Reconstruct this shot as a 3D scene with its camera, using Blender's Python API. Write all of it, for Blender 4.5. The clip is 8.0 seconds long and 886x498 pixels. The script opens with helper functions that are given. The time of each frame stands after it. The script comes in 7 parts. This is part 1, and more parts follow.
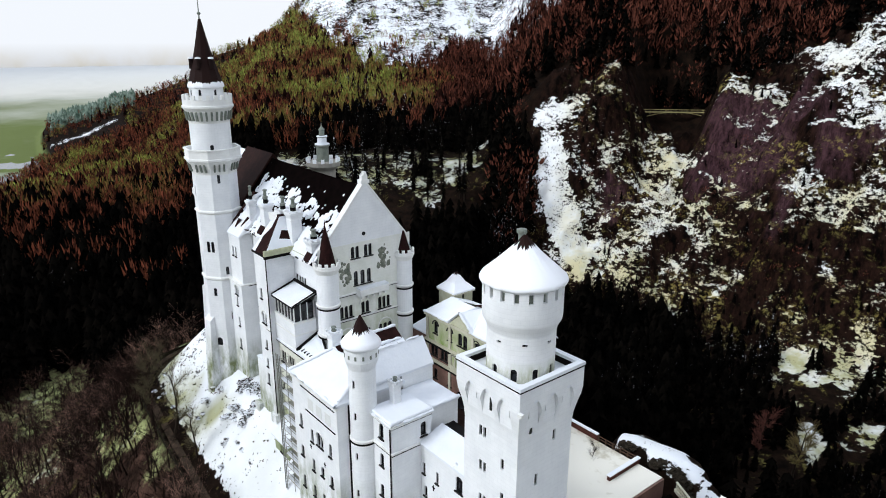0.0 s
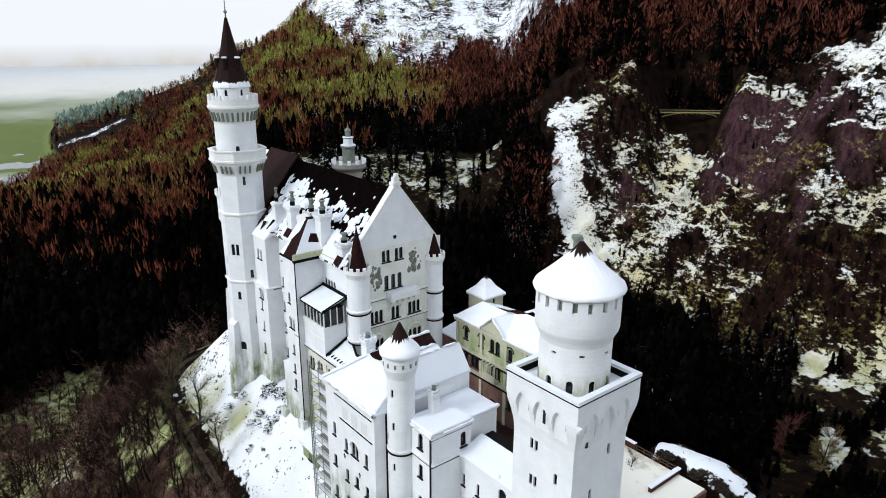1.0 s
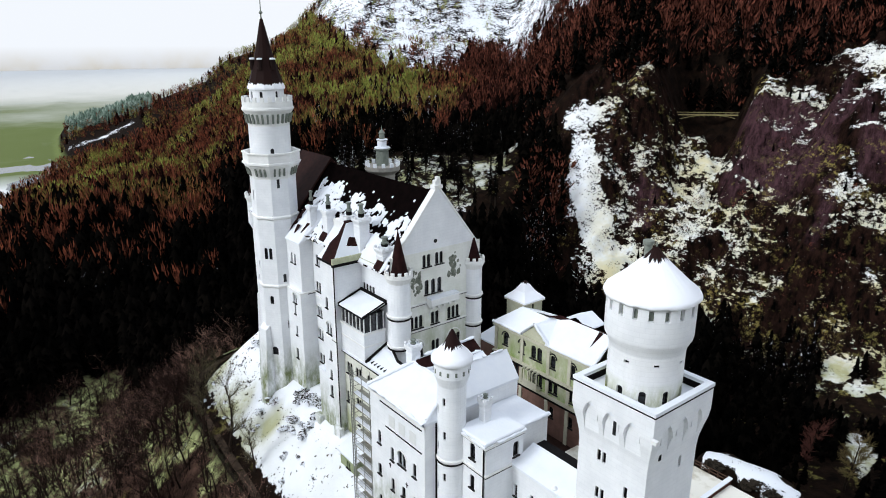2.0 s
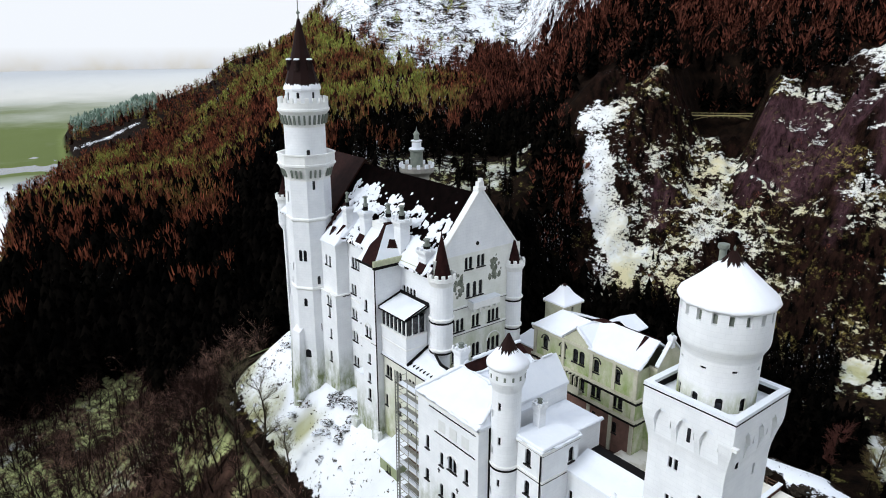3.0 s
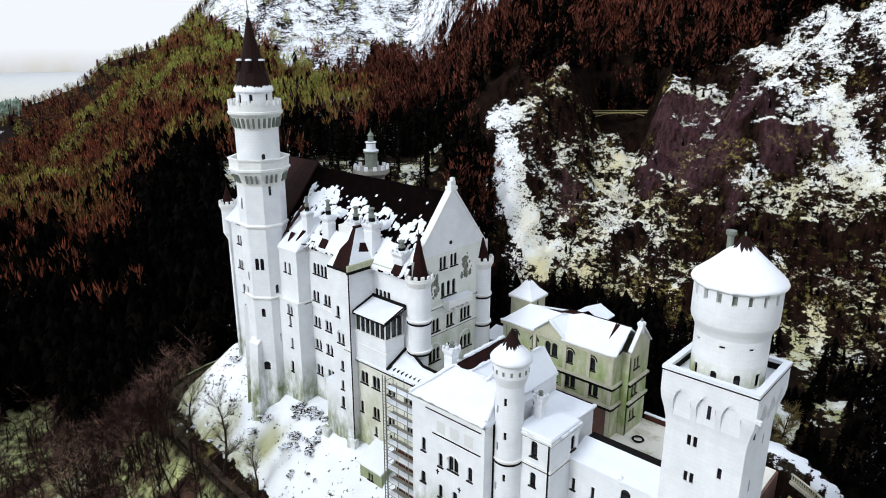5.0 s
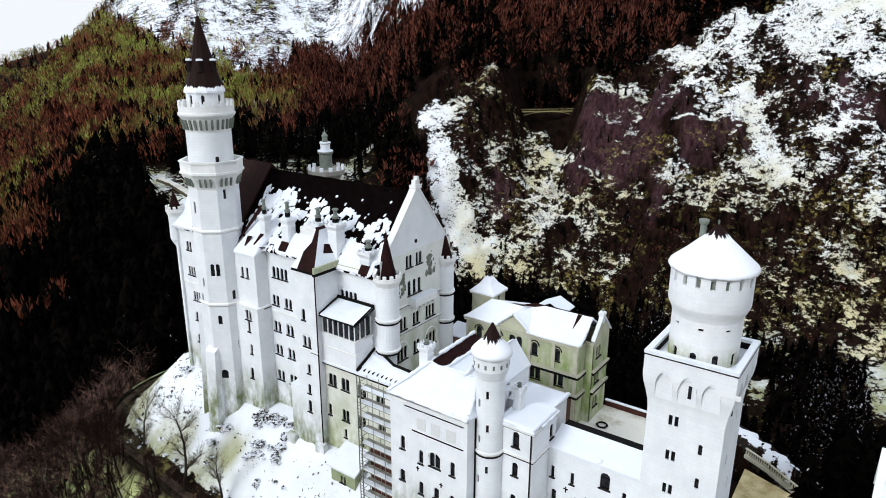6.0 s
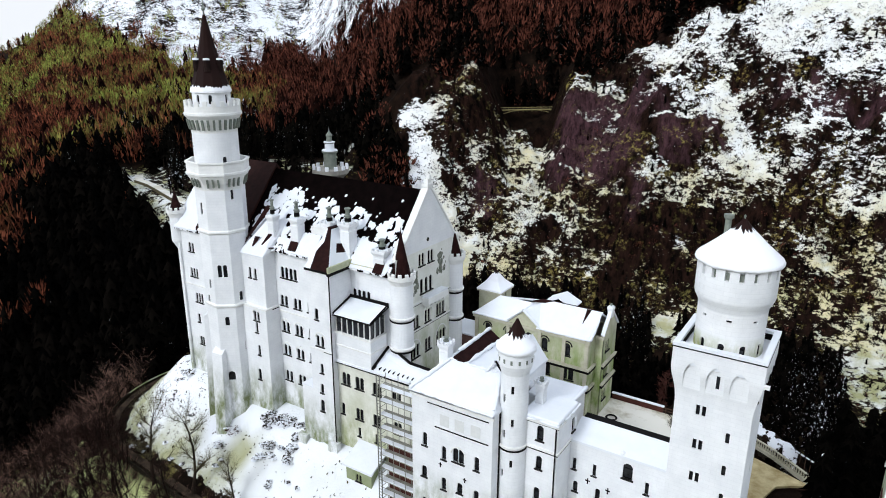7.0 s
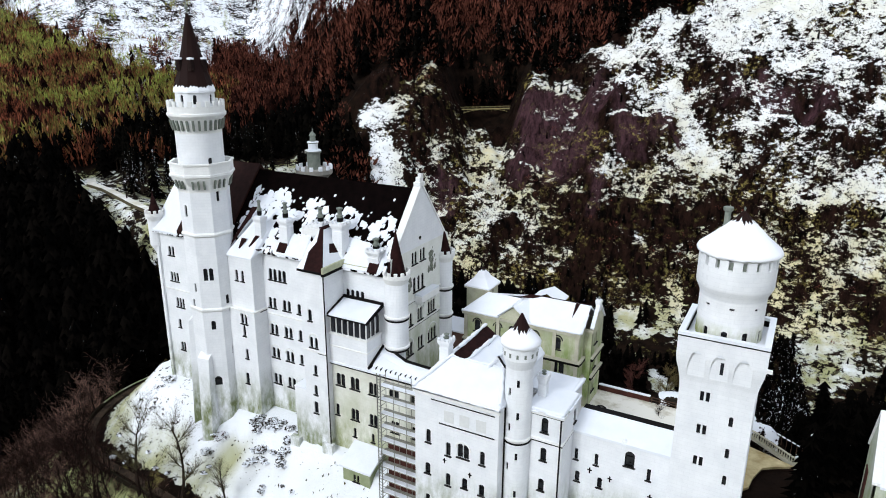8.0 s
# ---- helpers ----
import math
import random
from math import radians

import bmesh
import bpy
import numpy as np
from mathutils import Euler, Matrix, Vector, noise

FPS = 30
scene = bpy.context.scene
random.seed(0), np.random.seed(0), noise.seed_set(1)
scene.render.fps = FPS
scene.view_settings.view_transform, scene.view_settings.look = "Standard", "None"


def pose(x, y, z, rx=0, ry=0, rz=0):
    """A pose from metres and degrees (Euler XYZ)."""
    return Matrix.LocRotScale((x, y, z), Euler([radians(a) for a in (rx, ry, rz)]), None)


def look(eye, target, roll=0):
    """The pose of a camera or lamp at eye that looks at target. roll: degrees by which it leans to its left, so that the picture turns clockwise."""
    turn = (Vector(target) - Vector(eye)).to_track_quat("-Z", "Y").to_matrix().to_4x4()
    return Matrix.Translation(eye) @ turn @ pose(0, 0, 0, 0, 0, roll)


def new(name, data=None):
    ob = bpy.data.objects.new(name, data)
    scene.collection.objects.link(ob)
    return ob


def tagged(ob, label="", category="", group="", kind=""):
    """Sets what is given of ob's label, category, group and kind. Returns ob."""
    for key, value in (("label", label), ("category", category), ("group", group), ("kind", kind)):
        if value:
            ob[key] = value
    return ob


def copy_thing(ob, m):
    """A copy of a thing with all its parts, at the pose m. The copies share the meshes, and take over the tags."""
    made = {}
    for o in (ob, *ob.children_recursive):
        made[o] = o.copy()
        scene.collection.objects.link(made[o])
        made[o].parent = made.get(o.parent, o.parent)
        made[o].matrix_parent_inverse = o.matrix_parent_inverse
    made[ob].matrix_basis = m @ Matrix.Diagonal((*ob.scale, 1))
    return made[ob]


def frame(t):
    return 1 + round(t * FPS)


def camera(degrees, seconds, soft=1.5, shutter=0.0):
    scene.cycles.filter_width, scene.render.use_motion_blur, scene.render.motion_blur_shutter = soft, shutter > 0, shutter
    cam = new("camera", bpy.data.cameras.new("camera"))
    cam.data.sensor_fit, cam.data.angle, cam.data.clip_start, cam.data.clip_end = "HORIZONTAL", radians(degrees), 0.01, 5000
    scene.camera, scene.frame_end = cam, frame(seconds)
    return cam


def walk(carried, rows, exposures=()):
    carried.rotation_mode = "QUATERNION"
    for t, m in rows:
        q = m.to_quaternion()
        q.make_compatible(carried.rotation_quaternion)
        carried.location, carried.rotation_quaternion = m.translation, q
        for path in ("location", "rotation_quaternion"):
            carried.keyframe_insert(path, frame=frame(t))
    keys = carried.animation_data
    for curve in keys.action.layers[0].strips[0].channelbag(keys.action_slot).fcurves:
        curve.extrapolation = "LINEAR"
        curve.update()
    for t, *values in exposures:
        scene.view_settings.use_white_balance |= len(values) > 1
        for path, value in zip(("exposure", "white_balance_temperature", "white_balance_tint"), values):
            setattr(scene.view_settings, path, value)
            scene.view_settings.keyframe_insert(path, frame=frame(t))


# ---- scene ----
cam = camera(66.69, 8.0, 1.0)
PATH = [
    (0, (115.354, -42.177, 67.423), (41.316, 17.916, 37.303), 0.17),
    (0.5, (113.089, -42.809, 67.157), (38.755, 16.974, 37.149), 0.07),
    (1, (110.908, -43.947, 67.282), (36.458, 15.629, 37.152), 0.19),
    (1.5, (108.563, -45.247, 67.006), (33.768, 14.008, 37.099), 0.13),
    (3, (101.818, -50.905, 66.882), (26.672, 8.022, 37.206), 0.09),
    (3.5, (99.732, -52.910, 66.909), (25.709, 7.420, 37.230), 0.00),
    (4, (97.594, -54.856, 66.605), (24.365, 6.517, 37.097), 0.01),
    (4.5, (95.835, -56.972, 66.728), (26.474, 8.741, 37.219), 0.07),
    (6, (89.836, -63.380, 66.521), (34.067, 14.249, 37.134), 0.19),
    (6.5, (87.609, -65.456, 66.593), (34.639, 14.078, 37.123), 0.22),
    (7, (85.309, -67.380, 66.621), (33.197, 12.682, 37.050), 0.21),
    (7.5, (83.030, -69.232, 66.585), (33.320, 12.351, 37.035), 0.29),
    (8, (80.559, -71.013, 66.506), (34.646, 12.767, 36.961), 0.30),
]
walk(cam, [(t, look(eye, target, roll)) for t, eye, target, roll in PATH])

# ---- world and sun ----
world = bpy.data.worlds.new("winter_sky")
scene.world = world
world.use_nodes = True
wn = world.node_tree.nodes
sky = wn.new("ShaderNodeTexSky")
sky.sky_type, sky.sun_disc = "NISHITA", False
SUN_ELEV, SUN_AZ = 34.0, 190.0          # degrees; azimuth counted from +Y towards +X
sky.sun_elevation, sky.sun_rotation = radians(SUN_ELEV), radians(SUN_AZ)
sky.air_density, sky.dust_density, sky.ozone_density = 1.0, 4.0, 2.0
soft_sky = wn.new("ShaderNodeMix")
soft_sky.data_type, soft_sky.inputs[0].default_value = "RGBA", 0.75
soft_sky.inputs[7].default_value = (8.5, 9.3, 10.6, 1)
world.node_tree.links.new(sky.outputs[0], soft_sky.inputs[6])
world.node_tree.links.new(soft_sky.outputs[2], wn["Background"].inputs[0])
wn["Background"].inputs[1].default_value = 0.125

sun_data = bpy.data.lights.new("sun", "SUN")
sun_data.energy, sun_data.angle, sun_data.color = 2.0, radians(16), (0.89, 0.95, 1.0)
sun = new("sun", sun_data)
sd = Vector((math.sin(radians(SUN_AZ)) * math.cos(radians(SUN_ELEV)), math.cos(radians(SUN_AZ)) * math.cos(radians(SUN_ELEV)), math.sin(radians(SUN_ELEV))))
sun.matrix_world = look(sd * 400, (0, 0, 0))


# ---- materials ----
class Mat:
    """A node material with short helpers."""

    def __init__(self, name, rough=0.8, metal=0.0, spec=0.3):
        self.m = bpy.data.materials.new(name)
        self.m.use_nodes = True
        self.t = self.m.node_tree
        self.b = self.t.nodes["Principled BSDF"]
        self.b.inputs["Roughness"].default_value = rough
        self.b.inputs["Metallic"].default_value = metal
        self.b.inputs["Specular IOR Level"].default_value = spec

    def node(self, kind, **values):
        n = self.t.nodes.new(kind)
        for key, v in values.items():
            n.inputs[key].default_value = v
        return n

    def link(self, a, b):
        self.t.links.new(a, b)

    def place(self):
        if "Geometry" not in self.t.nodes:
            self.t.nodes.new("ShaderNodeNewGeometry").name = "Geometry"
        return self.t.nodes["Geometry"].outputs["Position"]

    def noise(self, scale, detail=4, rough=0.6, stretch=None):
        n = self.node("ShaderNodeTexNoise", Scale=scale, Detail=detail, Roughness=rough)
        src = self.place()
        if stretch:
            mul = self.t.nodes.new("ShaderNodeVectorMath")
            mul.operation = "MULTIPLY"
            mul.inputs[1].default_value = stretch
            self.link(src, mul.inputs[0])
            src = mul.outputs[0]
        self.link(src, n.inputs["Vector"])
        return n.outputs["Fac"]

    def height(self, axis="Z"):
        s = self.t.nodes.new("ShaderNodeSeparateXYZ")
        self.link(self.place(), s.inputs[0])
        return s.outputs[axis]

    def math(self, op, a, b=None, clamp=False):
        n = self.t.nodes.new("ShaderNodeMath")
        n.operation, n.use_clamp = op, clamp
        for i, v in enumerate((a, b)):
            if v is None:
                continue
            if isinstance(v, (int, float)):
                n.inputs[i].default_value = v
            else:
                self.link(v, n.inputs[i])
        return n.outputs[0]

    def ramp(self, fac, lo, hi):
        n = self.t.nodes.new("ShaderNodeMapRange")
        n.inputs["From Min"].default_value, n.inputs["From Max"].default_value = lo, hi
        self.link(fac, n.inputs["Value"])
        return n.outputs[0]

    def mix(self, fac, a, b):
        n = self.t.nodes.new("ShaderNodeMix")
        n.data_type = "RGBA"
        for v, i in ((fac, 0), (a, 6), (b, 7)):
            if isinstance(v, (int, float)):
                n.inputs[i].default_value = v
            elif isinstance(v, tuple):
                n.inputs[i].default_value = (*v, 1)
            else:
                self.link(v, n.inputs[i])
        return n.outputs[2]

    def color(self, c):
        if isinstance(c, tuple):
            self.b.inputs["Base Color"].default_value = (*c, 1)
        else:
            self.link(c, self.b.inputs["Base Color"])
        return self

    def bump(self, fac, strength=0.3, distance=0.05):
        n = self.node("ShaderNodeBump", Strength=strength, Distance=distance)
        self.link(fac, n.inputs["Height"])
        self.link(n.outputs[0], self.b.inputs["Normal"])
        return self

    def island(self):
        if "Geometry" not in self.t.nodes:
            self.place()
        return self.t.nodes["Geometry"].outputs["Random Per Island"]


def stone(name, light, dark, algae=None, algae_top=0.0, span=9.0):
    m = Mat(name, 0.85)
    c = m.mix(m.ramp(m.noise(0.35, 6, 0.65), 0.35, 0.75), light, dark)
    c = m.mix(m.math("MULTIPLY", m.ramp(m.noise(1.2, 5, 0.7, (1, 1, 0.12)), 0.5, 0.8), 0.35), c, dark)
    br = m.node("ShaderNodeTexBrick", Scale=1.0)
    br.inputs["Brick Width"].default_value, br.inputs["Row Height"].default_value = 1.1, 0.45
    br.inputs["Mortar Size"].default_value = 0.02
    br.inputs["Color1"].default_value = (1, 1, 1, 1)
    br.inputs["Color2"].default_value = (0.97, 0.97, 0.97, 1)
    br.inputs["Mortar"].default_value = (0.88, 0.88, 0.88, 1)
    comb = m.t.nodes.new("ShaderNodeCombineXYZ")
    m.link(m.math("ADD", m.height("X"), m.height("Y")), comb.inputs[0])
    m.link(m.height("Z"), comb.inputs[1])
    m.link(comb.outputs[0], br.inputs["Vector"])
    mul = m.t.nodes.new("ShaderNodeMix")
    mul.data_type, mul.blend_type = "RGBA", "MULTIPLY"
    mul.inputs[0].default_value = 0.6
    m.link(c, mul.inputs[6])
    m.link(br.outputs["Color"], mul.inputs[7])
    c = mul.outputs[2]
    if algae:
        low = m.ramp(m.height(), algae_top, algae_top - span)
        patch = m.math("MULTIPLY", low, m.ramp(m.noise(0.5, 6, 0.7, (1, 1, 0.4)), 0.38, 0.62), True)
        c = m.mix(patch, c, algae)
    m.color(c)
    m.bump(m.noise(3.0, 8, 0.7), 0.25, 0.05)
    return m.m


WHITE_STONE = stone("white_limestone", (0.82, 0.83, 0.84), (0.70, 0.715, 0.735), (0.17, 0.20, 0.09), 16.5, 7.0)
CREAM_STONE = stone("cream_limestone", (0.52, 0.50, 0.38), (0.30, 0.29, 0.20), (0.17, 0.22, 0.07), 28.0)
TRIM_STONE = stone("pale_trim_stone", (0.82, 0.82, 0.80), (0.7, 0.7, 0.68))
CREAM_TRIM = stone("cream_trim_stone", (0.56, 0.54, 0.43), (0.36, 0.34, 0.25))
GREY_STONE = stone("grey_rubble_stone", (0.36, 0.34, 0.30), (0.20, 0.19, 0.17))

sm = Mat("snow", 0.6, spec=0.25)
sm.color(sm.mix(sm.ramp(sm.noise(0.5, 5), 0.3, 0.8), (0.76, 0.78, 0.81), (0.69, 0.72, 0.77)))
sm.b.inputs["Subsurface Weight"].default_value = 0.0
sm.bump(sm.noise(1.5, 6), 0.4, 0.15)
SNOW = sm.m

gm = Mat("dark_window_glass", 0.15, spec=0.5)
gm.color(gm.mix(gm.ramp(gm.noise(0.9), 0.4, 0.7), (0.012, 0.013, 0.016), (0.03, 0.032, 0.036)))
GLASS = gm.m

sl = Mat("dark_slate_roof", 0.7, spec=0.04)
sl.color(sl.mix(sl.ramp(sl.noise(0.8, 6), 0.3, 0.75), (0.008, 0.005, 0.005), (0.024, 0.014, 0.012)))
wv = sl.node("ShaderNodeTexWave", Scale=1.6, Distortion=1.0)
wv.bands_direction = "Z"
sl.link(sl.place(), wv.inputs["Vector"])
sl.bump(wv.outputs["Fac"], 0.4, 0.06)
SLATE = sl.m


def patchy_roof(name, full_below, bare_above, scale=0.55, bare=(0.018, 0.010, 0.009)):
    """Slate that keeps snow in ragged patches low on the slope."""
    m = Mat(name, 0.95, spec=0.0)
    slate = m.mix(m.ramp(m.noise(0.8, 6), 0.3, 0.75), (0.002, 0.0015, 0.0015), bare)
    cells = m.node("ShaderNodeTexVoronoi", Scale=scale * 1.7, Randomness=1.0)
    mul = m.t.nodes.new("ShaderNodeVectorMath")
    mul.operation = "MULTIPLY"
    mul.inputs[1].default_value = (1, 0.8, 0.8)
    m.link(m.place(), mul.inputs[0])
    m.link(mul.outputs[0], cells.inputs["Vector"])
    lumps = m.math("ADD", m.math("MULTIPLY", cells.outputs["Distance"], -0.45), m.noise(scale, 6, 0.62))
    level = m.ramp(m.height(), full_below, bare_above)
    snowy = m.math("SUBTRACT", m.math("ADD", lumps, 0.44), level)
    mask = m.ramp(snowy, 0.02, 0.06)
    m.color(m.mix(mask, slate, (0.87, 0.88, 0.91)))
    m.bump(m.math("ADD", mask, m.math("MULTIPLY", m.noise(2.5, 6), 0.2)), 0.6, 0.15)
    return m.m


ROOF_PATCHY = patchy_roof("slate_roof_with_snow_patches", 29.0, 39.0, 0.7, (0.005, 0.003, 0.003))


def tip_roof(name, z_edge, span, centre, spread=2.5):
    """Snow on a cone that has slid off its tip in ragged tongues."""
    m = Mat(name, 0.6, spec=0.06)
    off = m.t.nodes.new("ShaderNodeVectorMath")
    off.operation = "SUBTRACT"
    off.inputs[1].default_value = centre
    m.link(m.place(), off.inputs[0])
    nrm = m.t.nodes.new("ShaderNodeVectorMath")
    nrm.operation = "NORMALIZE"
    flat = m.t.nodes.new("ShaderNodeVectorMath")
    flat.operation = "MULTIPLY"
    flat.inputs[1].default_value = (1, 1, 0)
    m.link(off.outputs[0], flat.inputs[0])
    m.link(flat.outputs[0], nrm.inputs[0])
    n = m.node("ShaderNodeTexNoise", Scale=spread, Detail=3.0, Roughness=0.7)
    m.link(nrm.outputs[0], n.inputs["Vector"])
    h = m.math("ADD", m.height(), m.math("MULTIPLY", m.math("SUBTRACT", n.outputs["Fac"], 0.5), span))
    mask = m.ramp(h, z_edge - 0.06, z_edge + 0.06)
    m.color(m.mix(mask, (0.87, 0.88, 0.91), (0.016, 0.007, 0.006)))
    m.bump(m.noise(2.0, 5), 0.3, 0.1)
    return m.m


def plain(name, c1, c2, scale, rough=0.8, metal=0.0, stretch=None, bump=0.3, dist=0.03):
    m = Mat(name, rough, metal, 0.3 if sum(c2) > 0.4 else 0.05)
    f = m.noise(scale, 6, 0.65, stretch)
    m.color(m.mix(m.ramp(f, 0.3, 0.75), c1, c2))
    m.bump(f, bump, dist)
    return m.m


LEAD = plain("weathered_copper_and_lead", (0.12, 0.14, 0.12), (0.22, 0.24, 0.20), 1.5, 0.55)
# real ironwork, and also strips that stand in for shade
BLACK_IRON_AND_SHADE = plain("black_iron_and_painted_shade", (0.004, 0.0036, 0.0036), (0.010, 0.009, 0.009), 2.0, 0.7)
STEEL = plain("scaffold_steel", (0.20, 0.20, 0.18), (0.32, 0.32, 0.28), 4.0, 0.45, 0.6)
PLANK = plain("weathered_planks", (0.20, 0.19, 0.15), (0.38, 0.37, 0.32), 1.5, 0.8, 0, (1, 1, 6))
NETTING = plain("brown_protective_boards", (0.045, 0.018, 0.014), (0.09, 0.035, 0.028), 1.0, 0.8)
GREEN_WALL = plain("mossy_plaster", (0.30, 0.33, 0.20), (0.20, 0.24, 0.12), 0.7, 0.85)
BARK = plain("dark_bark", (0.010, 0.007, 0.005), (0.032, 0.022, 0.016), 5.0, 0.9, 0, (1, 1, 0.2), 0.6, 0.04)
TWIG = plain("bare_twigs", (0.045, 0.036, 0.020), (0.15, 0.13, 0.075), 1.2, 0.9)
FRESCO = plain("faded_fresco", (0.05, 0.06, 0.045), (0.30, 0.31, 0.25), 1.6, 0.85)
GRAVEL = plain("trodden_court_gravel", (0.52, 0.48, 0.36), (0.86, 0.86, 0.86), 0.16, 0.9)
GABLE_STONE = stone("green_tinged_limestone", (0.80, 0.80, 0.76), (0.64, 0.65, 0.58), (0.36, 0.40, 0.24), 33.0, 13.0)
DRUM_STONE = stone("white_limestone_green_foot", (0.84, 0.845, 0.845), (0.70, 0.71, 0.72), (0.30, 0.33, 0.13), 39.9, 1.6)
# dark red-brown tint that paints court shade onto pale stone
SHADE_RED_STONE = stone("limestone_in_red_brown_shade", (0.21, 0.115, 0.09), (0.09, 0.050, 0.040))
COPPER = plain("pale_green_copper", (0.34, 0.36, 0.22), (0.52, 0.52, 0.36), 2.0, 0.6)
WINDOW_PALE = plain("pale_blind_plaster", (0.62, 0.63, 0.62), (0.70, 0.70, 0.69), 2.0, 0.8)
ROAD = plain("wet_dark_path", (0.010, 0.007, 0.005), (0.075, 0.052, 0.036), 0.6, 0.95)
# near-black sill colour, also laid under ledges as painted shade
DARK_SILL_AND_SHADE = plain("dark_sill_and_painted_shade", (0.010, 0.009, 0.009), (0.045, 0.042, 0.042), 2.0, 0.85)
WOOD = plain("dark_timber", (0.05, 0.030, 0.02), (0.09, 0.055, 0.04), 3.0, 0.7, 0, (1, 1, 8))


# ---- building helpers ----
def box(bm, x0, x1, y0, y1, z0, z1):
    v = [bm.verts.new((x, y, z)) for z in (z0, z1) for y in (y0, y1) for x in (x0, x1)]
    for f in ((0, 2, 3, 1), (4, 5, 7, 6), (0, 1, 5, 4), (2, 6, 7, 3), (0, 4, 6, 2), (1, 3, 7, 5)):
        bm.faces.new([v[i] for i in f])


def prism(bm, poly, z0, z1):
    lo = [bm.verts.new((x, y, z0)) for x, y in poly]
    hi = [bm.verts.new((x, y, z1)) for x, y in poly]
    bm.faces.new(lo[::-1])
    bm.faces.new(hi)
    n = len(poly)
    for i in range(n):
        bm.faces.new((lo[i], lo[(i + 1) % n], hi[(i + 1) % n], hi[i]))


def lathe(bm, cx, cy, profile, n=24, turn=0.0, wobble=0.0):
    rings = []
    for r, z in profile:
        if r <= 1e-4:
            rings.append([bm.verts.new((cx, cy, z))])
        else:
            rings.append([bm.verts.new((cx + r * math.cos(turn + 2 * math.pi * i / n), cy + r * math.sin(turn + 2 * math.pi * i / n),
                                        z + (wobble * noise.noise((i * 0.9, z * 3.1, cx)) if wobble else 0))) for i in range(n)])
    for a, b in zip(rings, rings[1:]):
        for i in range(n):
            j = (i + 1) % n
            if len(a) == 1 and len(b) == 1:
                continue
            if len(a) == 1:
                bm.faces.new((a[0], b[j], b[i]))
            elif len(b) == 1:
                bm.faces.new((a[i], a[j], b[0]))
            else:
                bm.faces.new((a[i], a[j], b[j], b[i]))


def flat_faces(bm, faces):
    for f in faces:
        bm.faces.new([bm.verts.new(p) for p in f])


def slab(bm, pts, thick):
    """A sloping slab: the outline pts, and the same outline thick metres lower."""
    top = [bm.verts.new(p) for p in pts]
    low = [bm.verts.new((p[0], p[1], p[2] - thick)) for p in pts]
    bm.faces.new(top)
    bm.faces.new(low[::-1])
    n = len(pts)
    for i in range(n):
        bm.faces.new((low[i], low[(i + 1) % n], top[(i + 1) % n], top[i]))


def thing(name, at, label, category, group="", kind=""):
    ob = new(name)
    ob.empty_display_size = 1.0
    ob.location = at
    return tagged(ob, label, category, group, kind)


def root_of(ob):
    at = Vector()
    while ob:
        at += ob.location
        ob = ob.parent
    return at


def part(name, bm, material, parent, label="", smooth=False, bevel=0.0):
    me = bpy.data.meshes.new(name)
    if bevel:
        bmesh.ops.bevel(bm, geom=bm.edges[:], offset=bevel, segments=1, affect="EDGES")
    bm.to_mesh(me)
    bm.free()
    me.materials.append(material)
    if smooth:
        me.polygons.foreach_set("use_smooth", [True] * len(me.polygons))
    ob = new(name, me)
    if parent is not None:
        ob.parent = parent
        ob.location = -root_of(parent)
    if label:
        ob["label"] = label
    return ob


def made(fn, *args, **kw):
    bm = bmesh.new()
    fn(bm, *args, **kw)
    return bm


def whole(name, bm, material, label, category, group="", kind="", smooth=False):
    return tagged(part(name, bm, material, None, smooth=smooth), label, category, group, kind)


# planar and round wall skins with real openings
def flat_map(ox, oy, ux, uy):
    """A wall that starts at (ox, oy) and runs along (ux, uy); its outside lies to the right of that way."""
    nx, ny = uy, -ux

    def at(u, z, d):
        return Vector((ox + ux * u - nx * d, oy + uy * u - ny * d, z))
    return at


def round_map(cx, cy, r):
    def at(u, z, d):
        return Vector((cx + (r - d) * math.cos(u / r), cy + (r - d) * math.sin(u / r), z))
    return at


def skin(bm, at, us, zs, ops, depth=0.35):
    us = sorted(set([round(u, 4) for u in us] + [round(v, 4) for o in ops for v in (o[0], o[1])]))
    zs = sorted(set([round(z, 4) for z in zs] + [round(v, 4) for o in ops for v in (o[2], o[3])]))
    for u0, u1 in zip(us, us[1:]):
        for z0, z1 in zip(zs, zs[1:]):
            um, zm = (u0 + u1) / 2, (z0 + z1) / 2
            if any(o[0] < um < o[1] and o[2] < zm < o[3] for o in ops):
                continue
            bm.faces.new([bm.verts.new(at(*q)) for q in ((u0, z0, 0), (u1, z0, 0), (u1, z1, 0), (u0, z1, 0))])
    for u0, u1, z0, z1, arch in ops:
        ring = [(u0, z0), (u1, z0), (u1, z1), (u0, z1)]
        for (a, b), (c, d) in zip(ring, ring[1:] + ring[:1]):
            bm.faces.new([bm.verts.new(at(*q)) for q in ((a, b, 0), (c, d, 0), (c, d, depth), (a, b, depth))])
        if arch:
            w, um = u1 - u0, (u0 + u1) / 2
            for s, ue in ((-1, u0), (1, u1)):
                for d in (0.03,):
                    bm.faces.new([bm.verts.new(at(*q)) for q in ((ue, z1, d), (ue, z1 - w / 2, d), (um + s * w * 0.46, z1 - w * 0.3, d), (um + s * w * 0.354, z1 - w * 0.146, d), (um + s * w * 0.19, z1 - w * 0.04, d), (um, z1, d))])


WINDOW_MESHES = {}


